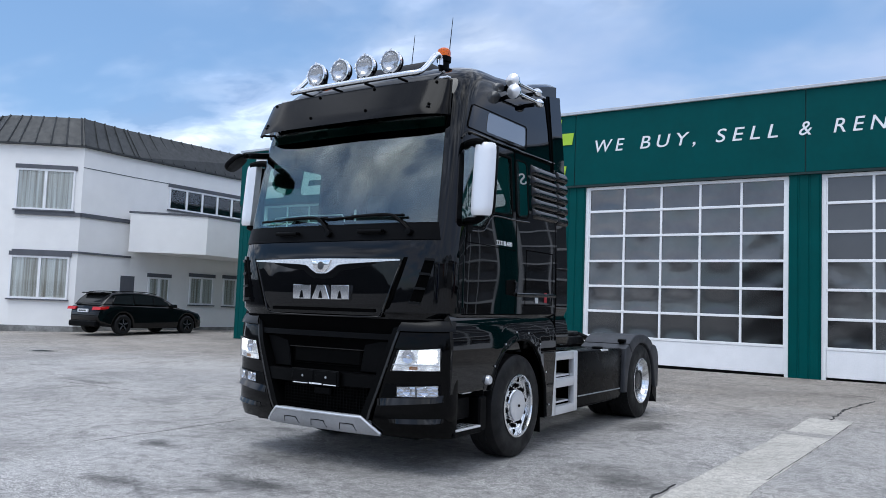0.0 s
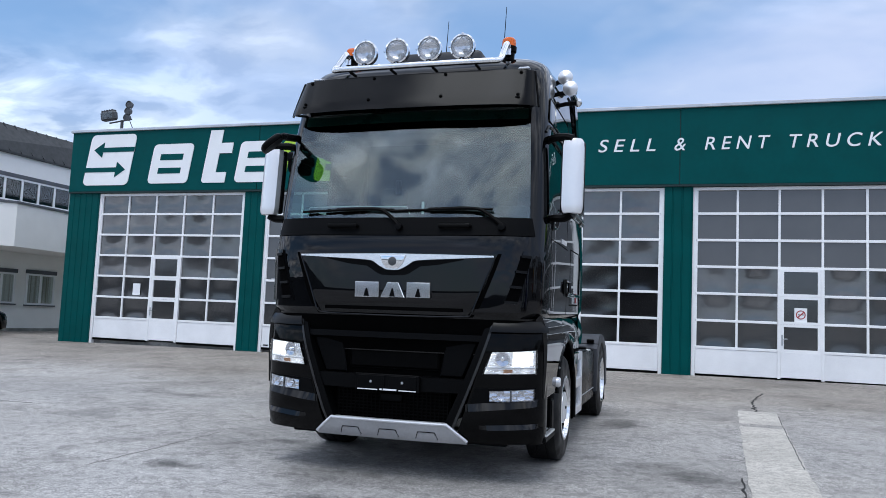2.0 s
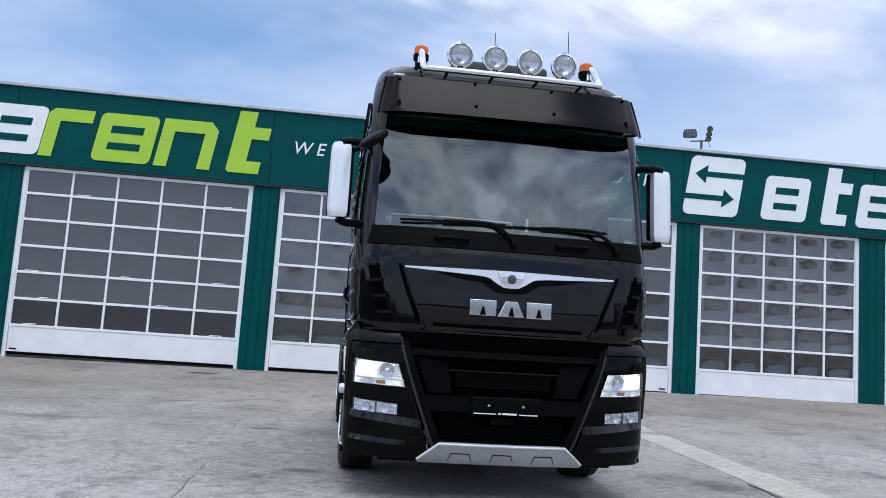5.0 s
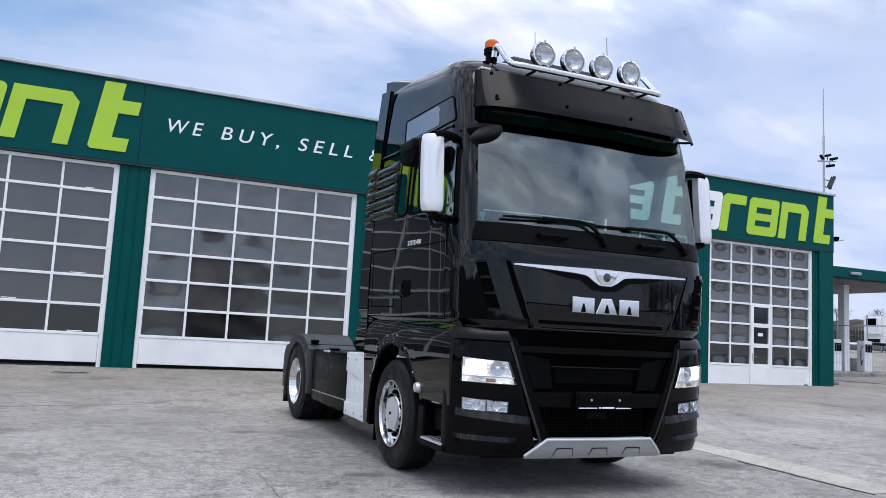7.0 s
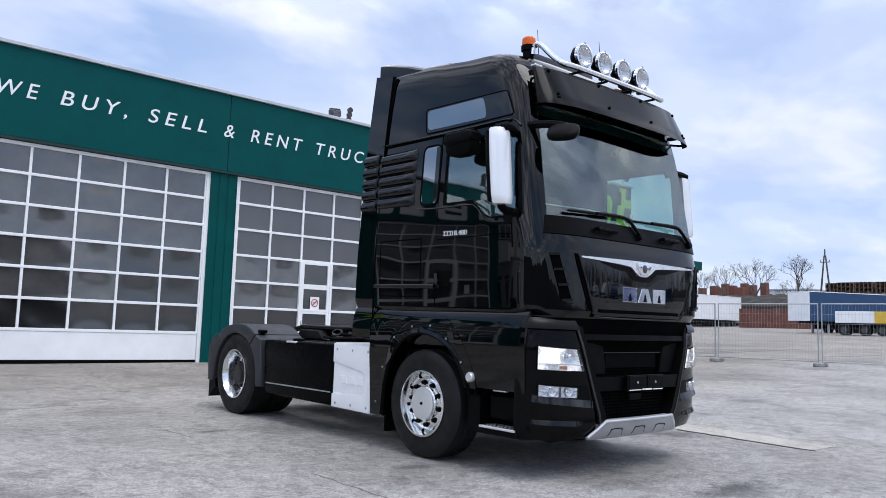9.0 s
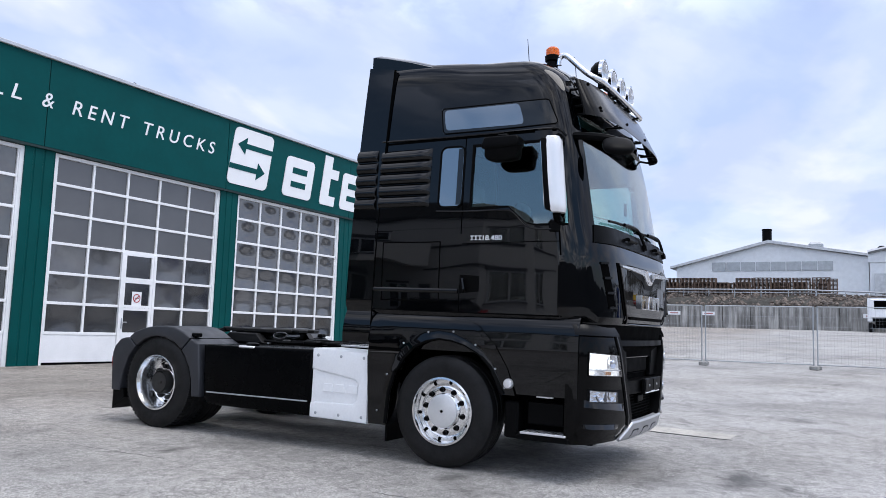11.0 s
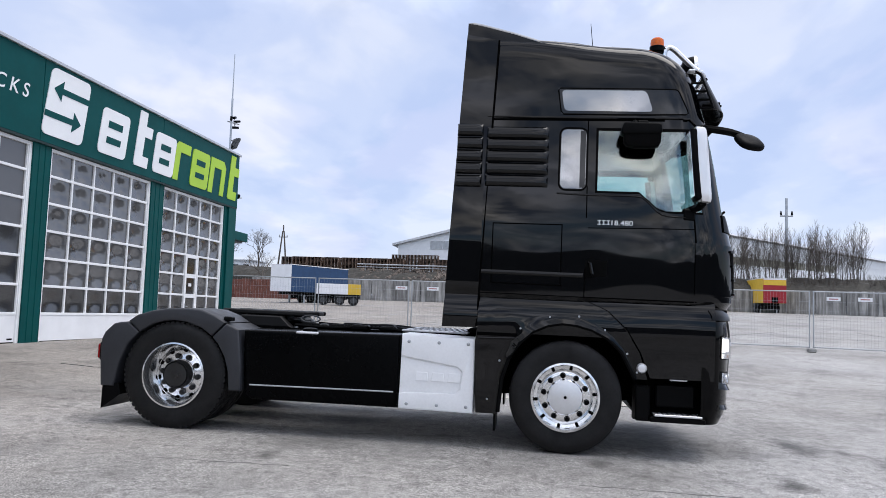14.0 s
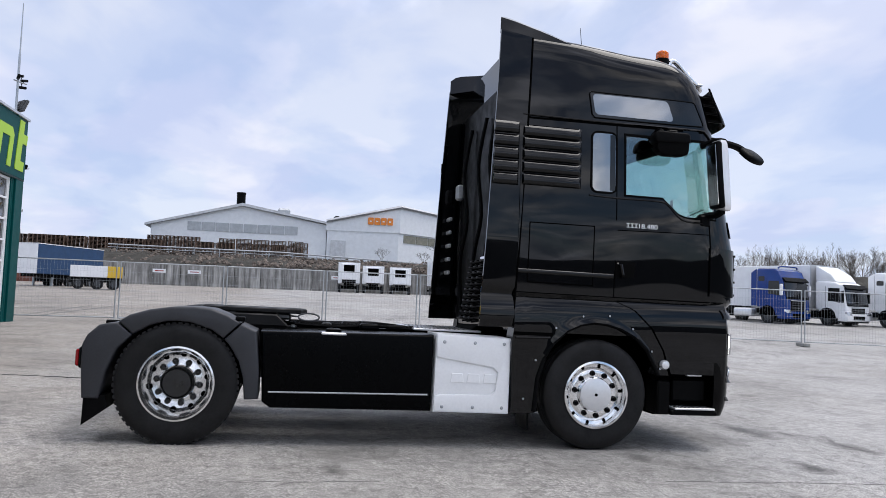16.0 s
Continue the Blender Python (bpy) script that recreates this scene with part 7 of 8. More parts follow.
part("upper_bar", quad_slab(bump_surf, [(bx(-0.78, 1.2), 1.165), (bx(0.78, 1.2), 1.165), (bx(0.80, 1.2), 1.215), (bx(-0.80, 1.2), 1.215)], 16, 2, 0.0, 0.06), black_matte, truck)
part("plate_bar", quad_slab(bump_surf, [(bx(-0.60, 0.8), 0.735), (bx(0.60, 0.8), 0.735), (bx(0.68, 0.85), 0.85), (bx(-0.68, 0.85), 0.85)], 16, 2, 0.004, 0.12), black_matte, truck)
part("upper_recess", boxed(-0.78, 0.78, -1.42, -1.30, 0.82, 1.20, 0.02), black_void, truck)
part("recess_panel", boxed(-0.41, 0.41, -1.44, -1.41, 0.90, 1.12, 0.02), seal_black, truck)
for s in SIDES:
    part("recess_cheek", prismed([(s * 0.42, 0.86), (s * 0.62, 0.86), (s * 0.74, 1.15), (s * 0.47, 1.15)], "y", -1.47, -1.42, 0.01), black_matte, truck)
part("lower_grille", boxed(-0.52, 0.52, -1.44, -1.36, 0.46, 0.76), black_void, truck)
bm = bmesh.new()
for k in range(9):
    box(bm, -0.5, 0.5, -1.452, -1.44, 0.49 + 0.028 * k, 0.50 + 0.028 * k)
for k in range(27):
    box(bm, -0.494 + 0.038 * k, -0.486 + 0.038 * k, -1.4535, -1.4405, 0.48, 0.74)
part("grille_mesh", bm, seal_black, truck, smooth=False)
part("tow_cover", boxed(-0.10, 0.10, -1.49, -1.44, 0.63, 0.70, 0.01), black_matte, truck)
# face in darker silver, ledge in bright silver: light from above put into colour
skid_silver = simple("skid_silver_dim", (0.40, 0.405, 0.42), 0.38, 0.5, vary=0.12)
skid = part("skid_plate", quad_slab(bump_surf, [(bx(-0.675, 0.36), 0.335), (bx(0.675, 0.36), 0.335), (bx(0.515, 0.47), 0.475), (bx(-0.515, 0.47), 0.475)], 20, 4, 0.025, 0.06), skid_silver, truck, "silver skid plate under the bumper")
ledge = [(-0.675, 0.34), (-0.60, 0.405), (-0.515, 0.476), (-0.26, 0.476), (0.0, 0.476), (0.26, 0.476), (0.515, 0.476), (0.60, 0.405), (0.675, 0.34)]
part("ledge", tube(bmesh.new(), [bump_surf(bx(x, z), z)[0] + Vector((0, -0.022, 0)) for x, z in ledge], 0.013, 8), silver, skid)
for x in (-0.34, 0.0, 0.34):
    part("recess", quad_slab(bump_surf, [(bx(x - 0.09, 0.36), 0.338), (bx(x + 0.09, 0.36), 0.338), (bx(x + 0.07, 0.40), 0.40), (bx(x - 0.07, 0.40), 0.40)], 4, 2, 0.0285, 0.006), skid_silver, skid)
    # black tube draws the shade along the edge of each recess
    part("recess_edge_shade", tube(bmesh.new(), [bump_surf(bx(u, z), z)[0] + Vector((0, -0.03, 0)) for u, z in ((x - 0.095, 0.345), (x - 0.073, 0.402), (x, 0.404), (x + 0.073, 0.402), (x + 0.095, 0.345))], 0.004, 6), black_matte, skid)
part("under_bumper", boxed(-0.98, 0.98, -1.33, -0.7, 0.30, 0.345, 0.01), black_matte, truck)
plate = part("number_plate_holder", boxed(-0.285, 0.285, -1.60, -1.565, 0.725, 0.865, 0.006), black_matte, truck, "black empty plate holder")
for x in (-0.14, 0.14):
    part("carrier", boxed(x - 0.125, x + 0.125, -1.607, -1.6, 0.75, 0.855, 0.004), black_matte, plate)
    part("screw", lathed([(0.012, 0), (0.01, 0.005)], (x, -1.607, 0.80), (0, -1, 0), 10), steel_grey, plate)
bm = bmesh.new()
for x0, x1 in ((-0.26, -0.08), (-0.06, -0.04), (-0.03, 0.09), (0.11, 0.26)):
    box(bm, x0, x1, -1.6045, -1.6005, 0.731, 0.739 if abs(x0) > 0.1 or x0 > 0.1 else 0.745)
part("caption_bar", bm, sign_white, plate)

# ---- lower sides ----
for s in SIDES:
    def body_x(z):
        return lerp_table([(0.3, 1.262), (0.72, 1.272), (0.95, 1.284), (1.10, 1.289), (1.18, 1.287), (1.25, 1.280), (1.31, 1.267), (1.36, 1.249), (1.40, 1.226), (1.415, 1.216)], z)[0]
    def step_sheet(i, j, s=s):
        z = 0.715 + 0.69 * j
        y0 = lerp_table([(0.715, -0.735), (0.935, -0.65), (1.13, -0.53), (1.295, -0.357), (1.385, -0.14), (1.405, -0.13)], z)[0]
        return Vector((s * body_x(z), y0 + (-1.285 - y0) * i, z)), Vector((s, 0, 0))
    part("step_panel", grid_slab(bmesh.new(), step_sheet, [i / 6 for i in range(7)], [j / 36 for j in range(37)], 0.004, 0.10), black_paint, truck, "glossy black lower door panel")
    inner_l = [(-0.605, 0.70), (-0.485, 0.928), (-0.36, 1.05), (-0.216, 1.12), (-0.08, 1.155), (0.048, 1.165), (0.18, 1.14), (0.31, 1.08), (0.43, 0.965), (0.52, 0.819), (0.575, 0.64), (0.60, 0.32)]
    outer_l = [(-0.715, 0.70), (-0.64, 0.93), (-0.515, 1.13), (-0.345, 1.29), (-0.125, 1.395), (0.10, 1.405), (0.40, 1.405), (0.812, 1.405), (0.815, 1.10), (0.83, 0.95), (0.82, 0.64), (0.80, 0.32)]
    def wing_sheet(i, j, s=s):
        k = min(10, int(i * 11))
        f = i * 11 - k
        a_, b_ = Vector(inner_l[k]).lerp(Vector(inner_l[k + 1]), f), Vector(outer_l[k]).lerp(Vector(outer_l[k + 1]), f)
        q = a_.lerp(b_, j)
        return Vector((s * (body_x(q.y) - 0.004 + 0.012 * max(0, 1 - j * 5)), q.x, q.y)), Vector((s, 0, 0))
    part("front_wing", grid_slab(bmesh.new(), wing_sheet, [i / 44 for i in range(45)], [0, 0.1, 0.2, 0.3, 0.4, 0.48, 0.56, 0.64, 0.72, 0.78, 0.84, 0.89, 0.93, 0.97, 1], 0.0, 0.20), black_paint, truck, "glossy black wheel-arch panel")
    arch = [(-0.605, 0.70), (-0.485, 0.928), (-0.36, 1.05), (-0.216, 1.12), (-0.08, 1.155), (0.048, 1.165), (0.18, 1.14), (0.31, 1.08), (0.43, 0.965), (0.52, 0.819), (0.575, 0.64), (0.60, 0.34)]
    part("arch_lip", tube(bmesh.new(), [(s * 1.275, y, z) for y, z in arch], 0.02, 8), black_matte, truck)
    for y, z in ((0.60, 0.80), (0.42, 1.10), (0.16, 1.215), (-0.10, 1.23), (-0.33, 1.12), (-0.53, 0.92), (-0.62, 0.76), (0.70, 0.45)):
        part("bolt", lathed([(0.011, 0), (0.009, 0.006)], (s * (body_x(z) + 0.003), y, z), (s, 0, 0), 8), steel_grey, truck)
    part("wing_break", boxed(*sorted((s * 1.20, s * (body_x(1.03) + 0.004))), 0.45, 0.812, 1.022, 1.052), black_void, truck)
    part("wing_ledge", tube(bmesh.new(), [(s * 1.281, 0.47, 1.008), (s * 1.281, 0.80, 1.000)], 0.012, 8), black_paint, truck)
    part("side_marker", lathed([(0.045, 0), (0.045, 0.03), (0.036, 0.045), (0.002, 0.05)], (s * 1.27, -0.66, 0.80), (s, 0, 0), 18), silver, truck, "round clear side marker lamp")
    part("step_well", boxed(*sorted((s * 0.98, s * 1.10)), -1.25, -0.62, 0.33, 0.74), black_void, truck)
    part("well_post", boxed(*sorted((s * 1.0, s * 1.255)), -0.745, -0.615, 0.335, 0.65, 0.015), black_matte, truck)
    part("well_box", boxed(*sorted((s * 1.08, s * 1.18)), -1.14, -0.80, 0.46, 0.66, 0.012), black_matte, truck)
    part("step_lamp", boxed(*sorted((s * 1.22, s * 1.262)), -1.06, -0.91, 0.70, 0.715, 0.004), silver, truck)
    tread = part("step_tread", boxed(*sorted((s * 1.06, s * 1.29)), -1.19, -0.78, 0.385, 0.405, 0.004), silver, truck, "perforated aluminium entry step")
    bm = bmesh.new()
    for i in range(9):
        for j in range(4):
            lathe(bm, [(0.012, 0), (0.010, 0.002)], (s * (1.09 + 0.052 * j), -1.16 + 0.043 * i, 0.405), (0, 0, 1), 6)
    tagged(part("tread_hole", bm, black_void, tread), kind="stuff")
    part("step_base", boxed(*sorted((s * 1.04, s * 1.285)), -1.22, -0.74, 0.335, 0.382, 0.01), black_matte, truck)

# ---- wheels ----
TYRE = [(0.30, 0.02), (0.31, -0.005), (0.34, -0.012), (0.42, -0.014), (0.47, -0.004), (0.498, 0.02), (0.505, 0.05), (0.505, 0.10), (0.497, 0.105), (0.497, 0.115), (0.505, 0.12), (0.505, 0.19), (0.497, 0.195), (0.497, 0.205), (0.505, 0.21), (0.505, 0.265), (0.498, 0.29), (0.46, 0.31), (0.34, 0.315), (0.30, 0.30)]


def make_wheel(x, y, z, s, rear):
    """A wheel whose outer face is at x; s is the outward direction."""
    out = Vector((s, 0, 0))
    ax = (-s, 0, 0)
    w = thing("wheel")
    w.parent = truck
    t = part("tyre", lathed(TYRE, (x, y, z), ax, 64, True), rubber, w, "worn black truck tyre")
    if rear:
        bm = bmesh.new()
        for k in range(62):
            turn = Matrix.Translation((x, y, z)) @ Matrix.Rotation(2 * math.pi * k / 62, 4, "X")
            box(bm, *sorted((-s * 0.012, -s * 0.085)), -0.017, 0.017, 0.485, 0.508, m=turn)
            box(bm, *sorted((-s * 0.225, -s * 0.298)), -0.017, 0.017, 0.485, 0.508, m=turn)
        tagged(part("tread", bm, rubber, w, "deep drive-axle tread lugs", smooth=False), kind="stuff")
    if not rear:
        rim = part("rim", lathed([(0.306, 0.02), (0.308, -0.018), (0.29, -0.022), (0.282, 0.005), (0.275, 0.055), (0.25, 0.06), (0.235, 0.045), (0.20, 0.038), (0.165, 0.04), (0.16, 0.02), (0.14, 0.004), (0.05, 0.0), (0.001, 0.0)], (x, y, z), ax, 48, False, False), alu, w, "polished aluminium front rim")
        for k in range(10):
            a = 2 * math.pi * (k + 0.3) / 10
            c = Vector((x - s * 0.038, y + 0.195 * math.cos(a), z + 0.195 * math.sin(a)))
            part("nut_hole", lathed([(0.026, 0.0), (0.026, 0.003)], c, out, 14), black_void, rim)
            part("nut", lathed([(0.021, 0.0), (0.019, 0.03), (0.012, 0.036), (0.002, 0.036)], c, out, 12), black_matte, rim)
            c2 = Vector((x - s * 0.057, y + 0.262 * math.cos(a + 0.31), z + 0.262 * math.sin(a + 0.31)))
            part("vent_hole", lathed([(0.016, 0.0), (0.016, 0.004)], c2, out, 12), black_void, rim)
        part("hub_cap", lathed([(0.152, 0.0), (0.15, 0.012), (0.13, 0.018), (0.001, 0.02)], (x - s * 0.004, y, z), out, 36), silver, rim)
        part("cap_bolt", lathed([(0.014, 0.02), (0.012, 0.03)], (x - s * 0.004, y, z), out, 10), black_void, rim)
    else:
        rim = part("rim", lathed([(0.306, 0.02), (0.31, -0.02), (0.295, -0.024), (0.285, 0.0), (0.275, 0.02), (0.258, 0.09), (0.245, 0.165), (0.225, 0.178), (0.20, 0.170), (0.15, 0.155), (0.13, 0.15), (0.001, 0.15)], (x, y, z), ax, 48, False, False), alu, w, "deep-dished polished rear rim")
        for k in range(10):
            a = 2 * math.pi * (k + 0.2) / 10
            c = Vector((x - s * 0.158, y + 0.178 * math.cos(a), z + 0.178 * math.sin(a)))
            part("nut", lathed([(0.027, 0.0), (0.026, 0.034), (0.016, 0.048), (0.002, 0.05)], c, out, 10), worn_black, rim)
            c2 = Vector((x - s * 0.177, y + 0.236 * math.cos(a + 0.31), z + 0.236 * math.sin(a + 0.31)))
            part("vent_hole", lathed([(0.023, 0.0), (0.023, 0.008)], c2, out, 14), black_void, rim)
        part("hub_flange", lathed([(0.146, 0.0), (0.144, 0.02), (0.13, 0.03)], (x - s * 0.15, y, z), out, 28), alu, rim)
        part("hub", lathed([(0.138, 0.0), (0.136, 0.10), (0.126, 0.115), (0.118, 0.105), (0.112, 0.125), (0.001, 0.13)], (x - s * 0.155, y, z), out, 32), worn_black, rim)
    return w


for s in SIDES:
    make_wheel(s * 1.255, 0.0, 0.502, s, False)
    make_wheel(s * 1.245, 3.70, 0.497, s, True)
    w2 = part("inner_tyre", lathed(TYRE, (s * 0.90, 3.70, 0.497), (-s, 0, 0), 48, True), rubber, truck)
part("front_axle", rod(bmesh.new(), (-0.95, 0, 0.45), (0.95, 0, 0.45), 0.07, 10), black_matte, truck)
part("rear_axle", lathed([(0.09, -1.0), (0.10, -0.35), (0.24, -0.18), (0.24, 0.18), (0.10, 0.35), (0.09, 1.0)], (0, 3.70, 0.497), (1, 0, 0), 18), black_matte, truck)

# ---- chassis ----
for s in SIDES:
    part("frame_rail", boxed(*sorted((s * 0.36, s * 0.44)), -0.6, 4.45, 0.70, 0.97, 0.01), black_matte, truck)
part("engine_block", boxed(-0.45, 0.45, -1.1, 1.0, 0.42, 1.06, 0.05), black_void, truck)
part("cross_member", boxed(-0.36, 0.36, 4.25, 4.40, 0.72, 0.95, 0.02), black_matte, truck)
part("rear_beam", boxed(-1.15, 1.15, 4.40, 4.48, 0.62, 0.80, 0.02), black_matte, truck)
for s in SIDES:
    fair = [(1.53, 0.985), (3.04, 0.962), (3.00, 0.36), (2.93, 0.31), (1.53, 0.312)]
    a, b = sorted((s * 0.62, s * 1.225))
    part("tank_fairing", prismed(fair, "x", a, b, 0.035, 3), fairing_black, truck, "black side fairing over the tank")
    # pale steel tube paints the highlight along the fairing's edge
    part("fairing_highlight", tube(bmesh.new(), [(s * 1.222, 1.57, 0.458), (s * 1.222, 2.95, 0.446)], 0.009, 8), steel_grey, truck)
    part("filler_cap", lathed([(0.07, 0), (0.07, 0.03), (0.05, 0.04)], (s * 1.12, 2.42, 0.965), (0, 0, 1), 18), black_matte, truck)
    part("filler_rim", boxed(*sorted((s * 1.06, s * 1.229)), 2.31, 2.53, 0.945, 0.972, 0.01), silver, truck)
# white battery cover on its right-hand side
cover = part("white_cover", prismed([(0.825, 0.985), (1.51, 1.0), (1.517, 0.312), (0.825, 0.303)], "x", -1.232, -0.75, 0.012, 2), white_paint, truck, "white box cover with a pressed pocket")
part("raised_frame", prismed([(1.508, 0.995), (0.828, 0.980), (0.828, 0.308), (1.514, 0.316), (1.514, 0.452), (1.46, 0.470), (1.00, 0.478), (0.955, 0.515), (0.94, 0.675), (0.985, 0.715), (1.46, 0.785), (1.508, 0.795)], "x", -1.248, -1.2315, 0.012, 3), white_paint, cover)
for k in range(3):
    y0 = 1.37 - 0.15 * k
    part("embossed_block", prismed([(y0, 0.575), (y0 - 0.12, 0.575), (y0 - 0.11, 0.655), (y0 - 0.01, 0.655)], "x", -1.240, -1.2315, 0.002), white_paint, cover)
for y in (0.89, 1.16, 1.44):
    for z in (0.36, 0.93):
        part("screw", lathed([(0.016, 0), (0.008, 0.006)], (-1.248, y, z), (-1, 0, 0), 10), steel_grey, cover)
# silver step frame on its left-hand side
ladder = thing("side_step")
ladder.parent = truck
for y0, y1, z0, z1 in ((0.83, 0.93, 0.305, 0.99), (1.42, 1.515, 0.305, 0.99), (0.93, 1.42, 0.305, 0.40), (0.93, 1.42, 0.60, 0.70), (0.93, 1.42, 0.90, 0.99)):
    part("frame_bar", boxed(1.17, 1.248, y0, y1, z0, z1, 0.012, seg=2), silver, ladder, "silver-painted step frame")
part("step_back", boxed(0.75, 1.05, 0.84, 1.5, 0.31, 0.98), black_void, ladder)
for z in (0.42, 0.71):
    part("foot_tread", boxed(1.02, 1.18, 0.94, 1.41, z, z + 0.02), silver, ladder)
# deck plate
deck = part("deck_plate", boxed(-0.62, 0.62, 0.95, 1.62, 1.0, 1.02, 0.004), silver, truck, "perforated aluminium deck plate behind the cab")
bm = bmesh.new()
for i in range(12):
    for j in range(20):
        box(bm, -0.575 + 0.06 * j, -0.545 + 0.06 * j, 0.99 + 0.05 * i, 1.01 + 0.05 * i, 1.0205, 1.022)
tagged(part("deck_hole", bm, black_void, deck, smooth=False), kind="stuff")
part("frame_deck", boxed(-0.40, 0.40, 1.65, 2.7, 0.975, 0.99), black_matte, truck)
for x in (-0.33, -0.1, 0.15, 0.34):
    part("air_line", tube(bmesh.new(), smooth_line([(x, 1.7, 1.0), (x + 0.03, 2.1, 1.02), (x, 2.6, 1.0), (x * 0.6, 3.0, 1.0)], 5), 0.016, 6), black_matte, truck)

# fifth wheel
fw = thing("fifth_wheel", TRUCK, "greasy black fifth-wheel coupling plate on the chassis", "coupling")
bm = bmesh.new()
for s in SIDES:
    pts = [(s * 0.06, 2.85), (s * 0.10, 2.72), (s * 0.22, 2.64), (s * 0.40, 2.70), (s * 0.46, 2.90), (s * 0.47, 3.30), (s * 0.34, 3.62), (s * 0.20, 3.66), (s * 0.05, 3.20)]
    prism(bm, pts, "z", 1.10, 1.145, 0.01)
box(bm, -0.10, 0.10, 2.63, 2.86, 1.10, 1.143, 0.01)
part("coupling_plate", bm, rubber, fw)
for s in SIDES:
    part("pedestal", boxed(*sorted((s * 0.28, s * 0.46)), 2.92, 3.32, 0.965, 1.10, 0.02), black_matte, fw)
ring = [(-0.44 + 0.02 * math.sin(a), 2.62 + 0.10 * math.cos(a), 1.075 + 0.035 * math.sin(a)) for a in (2 * math.pi * k / 20 for k in range(21))]
part("release_handle", tube(bmesh.new(), ring + [(-0.36, 2.80, 1.08)], 0.009, 6), grey_plastic, fw, "looped dull steel release handle")
part("mount_plate", boxed(-0.5, 0.5, 2.72, 3.5, 0.955, 0.975), black_matte, fw)
for s in SIDES:
    part("bearing_block", prismed([(2.80, 0.976), (2.92, 1.09), (3.34, 1.09), (3.5, 0.976)], "x", *sorted((s * 0.40, s * 0.52)), 0.012), rubber, fw)
    part("mount_bolt", rod(bmesh.new(), (s * 0.47, 2.76, 0.975), (s * 0.47, 2.76, 1.0), 0.02, 6), steel_grey, fw)
    part("skid_ramp", prismed([(3.55, 1.135), (4.05, 1.04), (4.05, 1.0), (3.55, 1.09)], "x", *sorted((s * 0.26, s * 0.40)), 0.008), rubber, fw)
part("locking_jaw", boxed(-0.14, 0.14, 2.78, 3.12, 1.03, 1.099, 0.02), steel_grey, fw)

# lines and boxes along the frame
for x, y0, y1, z in ((-0.55, 1.62, 2.75, 1.0), (-0.47, 1.60, 2.70, 1.015), (0.52, 1.62, 2.8, 1.0)):
    part("frame_line", tube(bmesh.new(), smooth_line([(x, y0, z), (x + 0.03, y0 + 0.35, z + 0.02), (x - 0.02, y0 + 0.75, z), (x, y1, z + 0.01)], 5), 0.017, 6), black_matte, truck)
for x, y, w, h in ((-0.56, 2.05, 0.07, 0.05), (-0.50, 1.78, 0.05, 0.045), (-0.30, 2.2, 0.09, 0.06), (0.3, 1.95, 0.08, 0.05)):
    part("valve_block", boxed(x - w, x + w, y - 0.09, y + 0.09, 0.985, 0.99 + h, 0.015), black_matte, truck)
part("coupling_lamp", lathed([(0.05, 0), (0.05, 0.03), (0.03, 0.045)], (-0.52, 2.45, 0.99), (0, 0, 1), 14), black_satin, truck)

# rear wings, flaps, lamps
for s in SIDES:
    a, b = sorted((s * 0.60, s * 1.262))
    for pts in ([(4.43, 0.36), (4.452, 0.62), (4.452, 0.80), (4.42, 0.875), (4.335, 0.958), (4.27, 0.976), (4.190, 0.984), (4.072, 0.888), (4.18, 0.775), (4.255, 0.589), (4.300, 0.36)],
                [(4.186, 0.992), (4.104, 1.052), (3.95, 1.102), (3.776, 1.132), (3.60, 1.140), (3.458, 1.129), (3.33, 1.085), (3.214, 1.018), (3.345, 0.885), (3.446, 0.954), (3.609, 1.006), (3.715, 1.016), (3.817, 1.009), (3.94, 0.972), (4.068, 0.893)],
                [(3.206, 1.010), (3.074, 0.955), (3.035, 0.62), (3.031, 0.385), (3.146, 0.379), (3.167, 0.567), (3.21, 0.70), (3.281, 0.815), (3.338, 0.878)]):
        part("rear_wing", prismed(pts, "x", a, b, 0.02, 3), guard_grey, truck, "blue-grey plastic rear mudguard")
    # added near-black plate, stands in for the dark gap between guard and tyre
    part("wing_gap_shade", prismed([(3.12, 0.45), (3.12, 0.80), (3.25, 0.98), (3.45, 1.05), (3.70, 1.065), (3.95, 1.03), (4.15, 0.95), (4.3, 0.82), (4.33, 0.5)], "x", *sorted((s * 0.58, s * 0.61))), black_void, truck)
    part("mud_flap", prismed([(4.25, 0.39), (4.415, 0.375), (4.418, 0.142), (4.23, 0.285)], "x", *sorted((s * 0.62, s * 1.24))), black_matte, truck)
    tl = part("tail_lamp", boxed(*sorted((s * 0.88, s * 1.24)), 4.43, 4.475, 0.60, 0.775, 0.012), black_matte, truck, "red tail lamp in a black housing")
    part("lens", boxed(*sorted((s * 0.90, s * 1.225)), 4.47, 4.505, 0.615, 0.755, 0.012), deep_red_lens, tl)
    part("wing_latch", boxed(*sorted((s * 1.10, s * 1.20)), 3.18, 3.26, 1.03, 1.075, 0.01), black_matte, truck)
    part("spray_flap", boxed(*sorted((s * 0.85, s * 1.2)), 0.62, 0.64, 0.16, 0.42), black_matte, truck)

# ---- roof ----


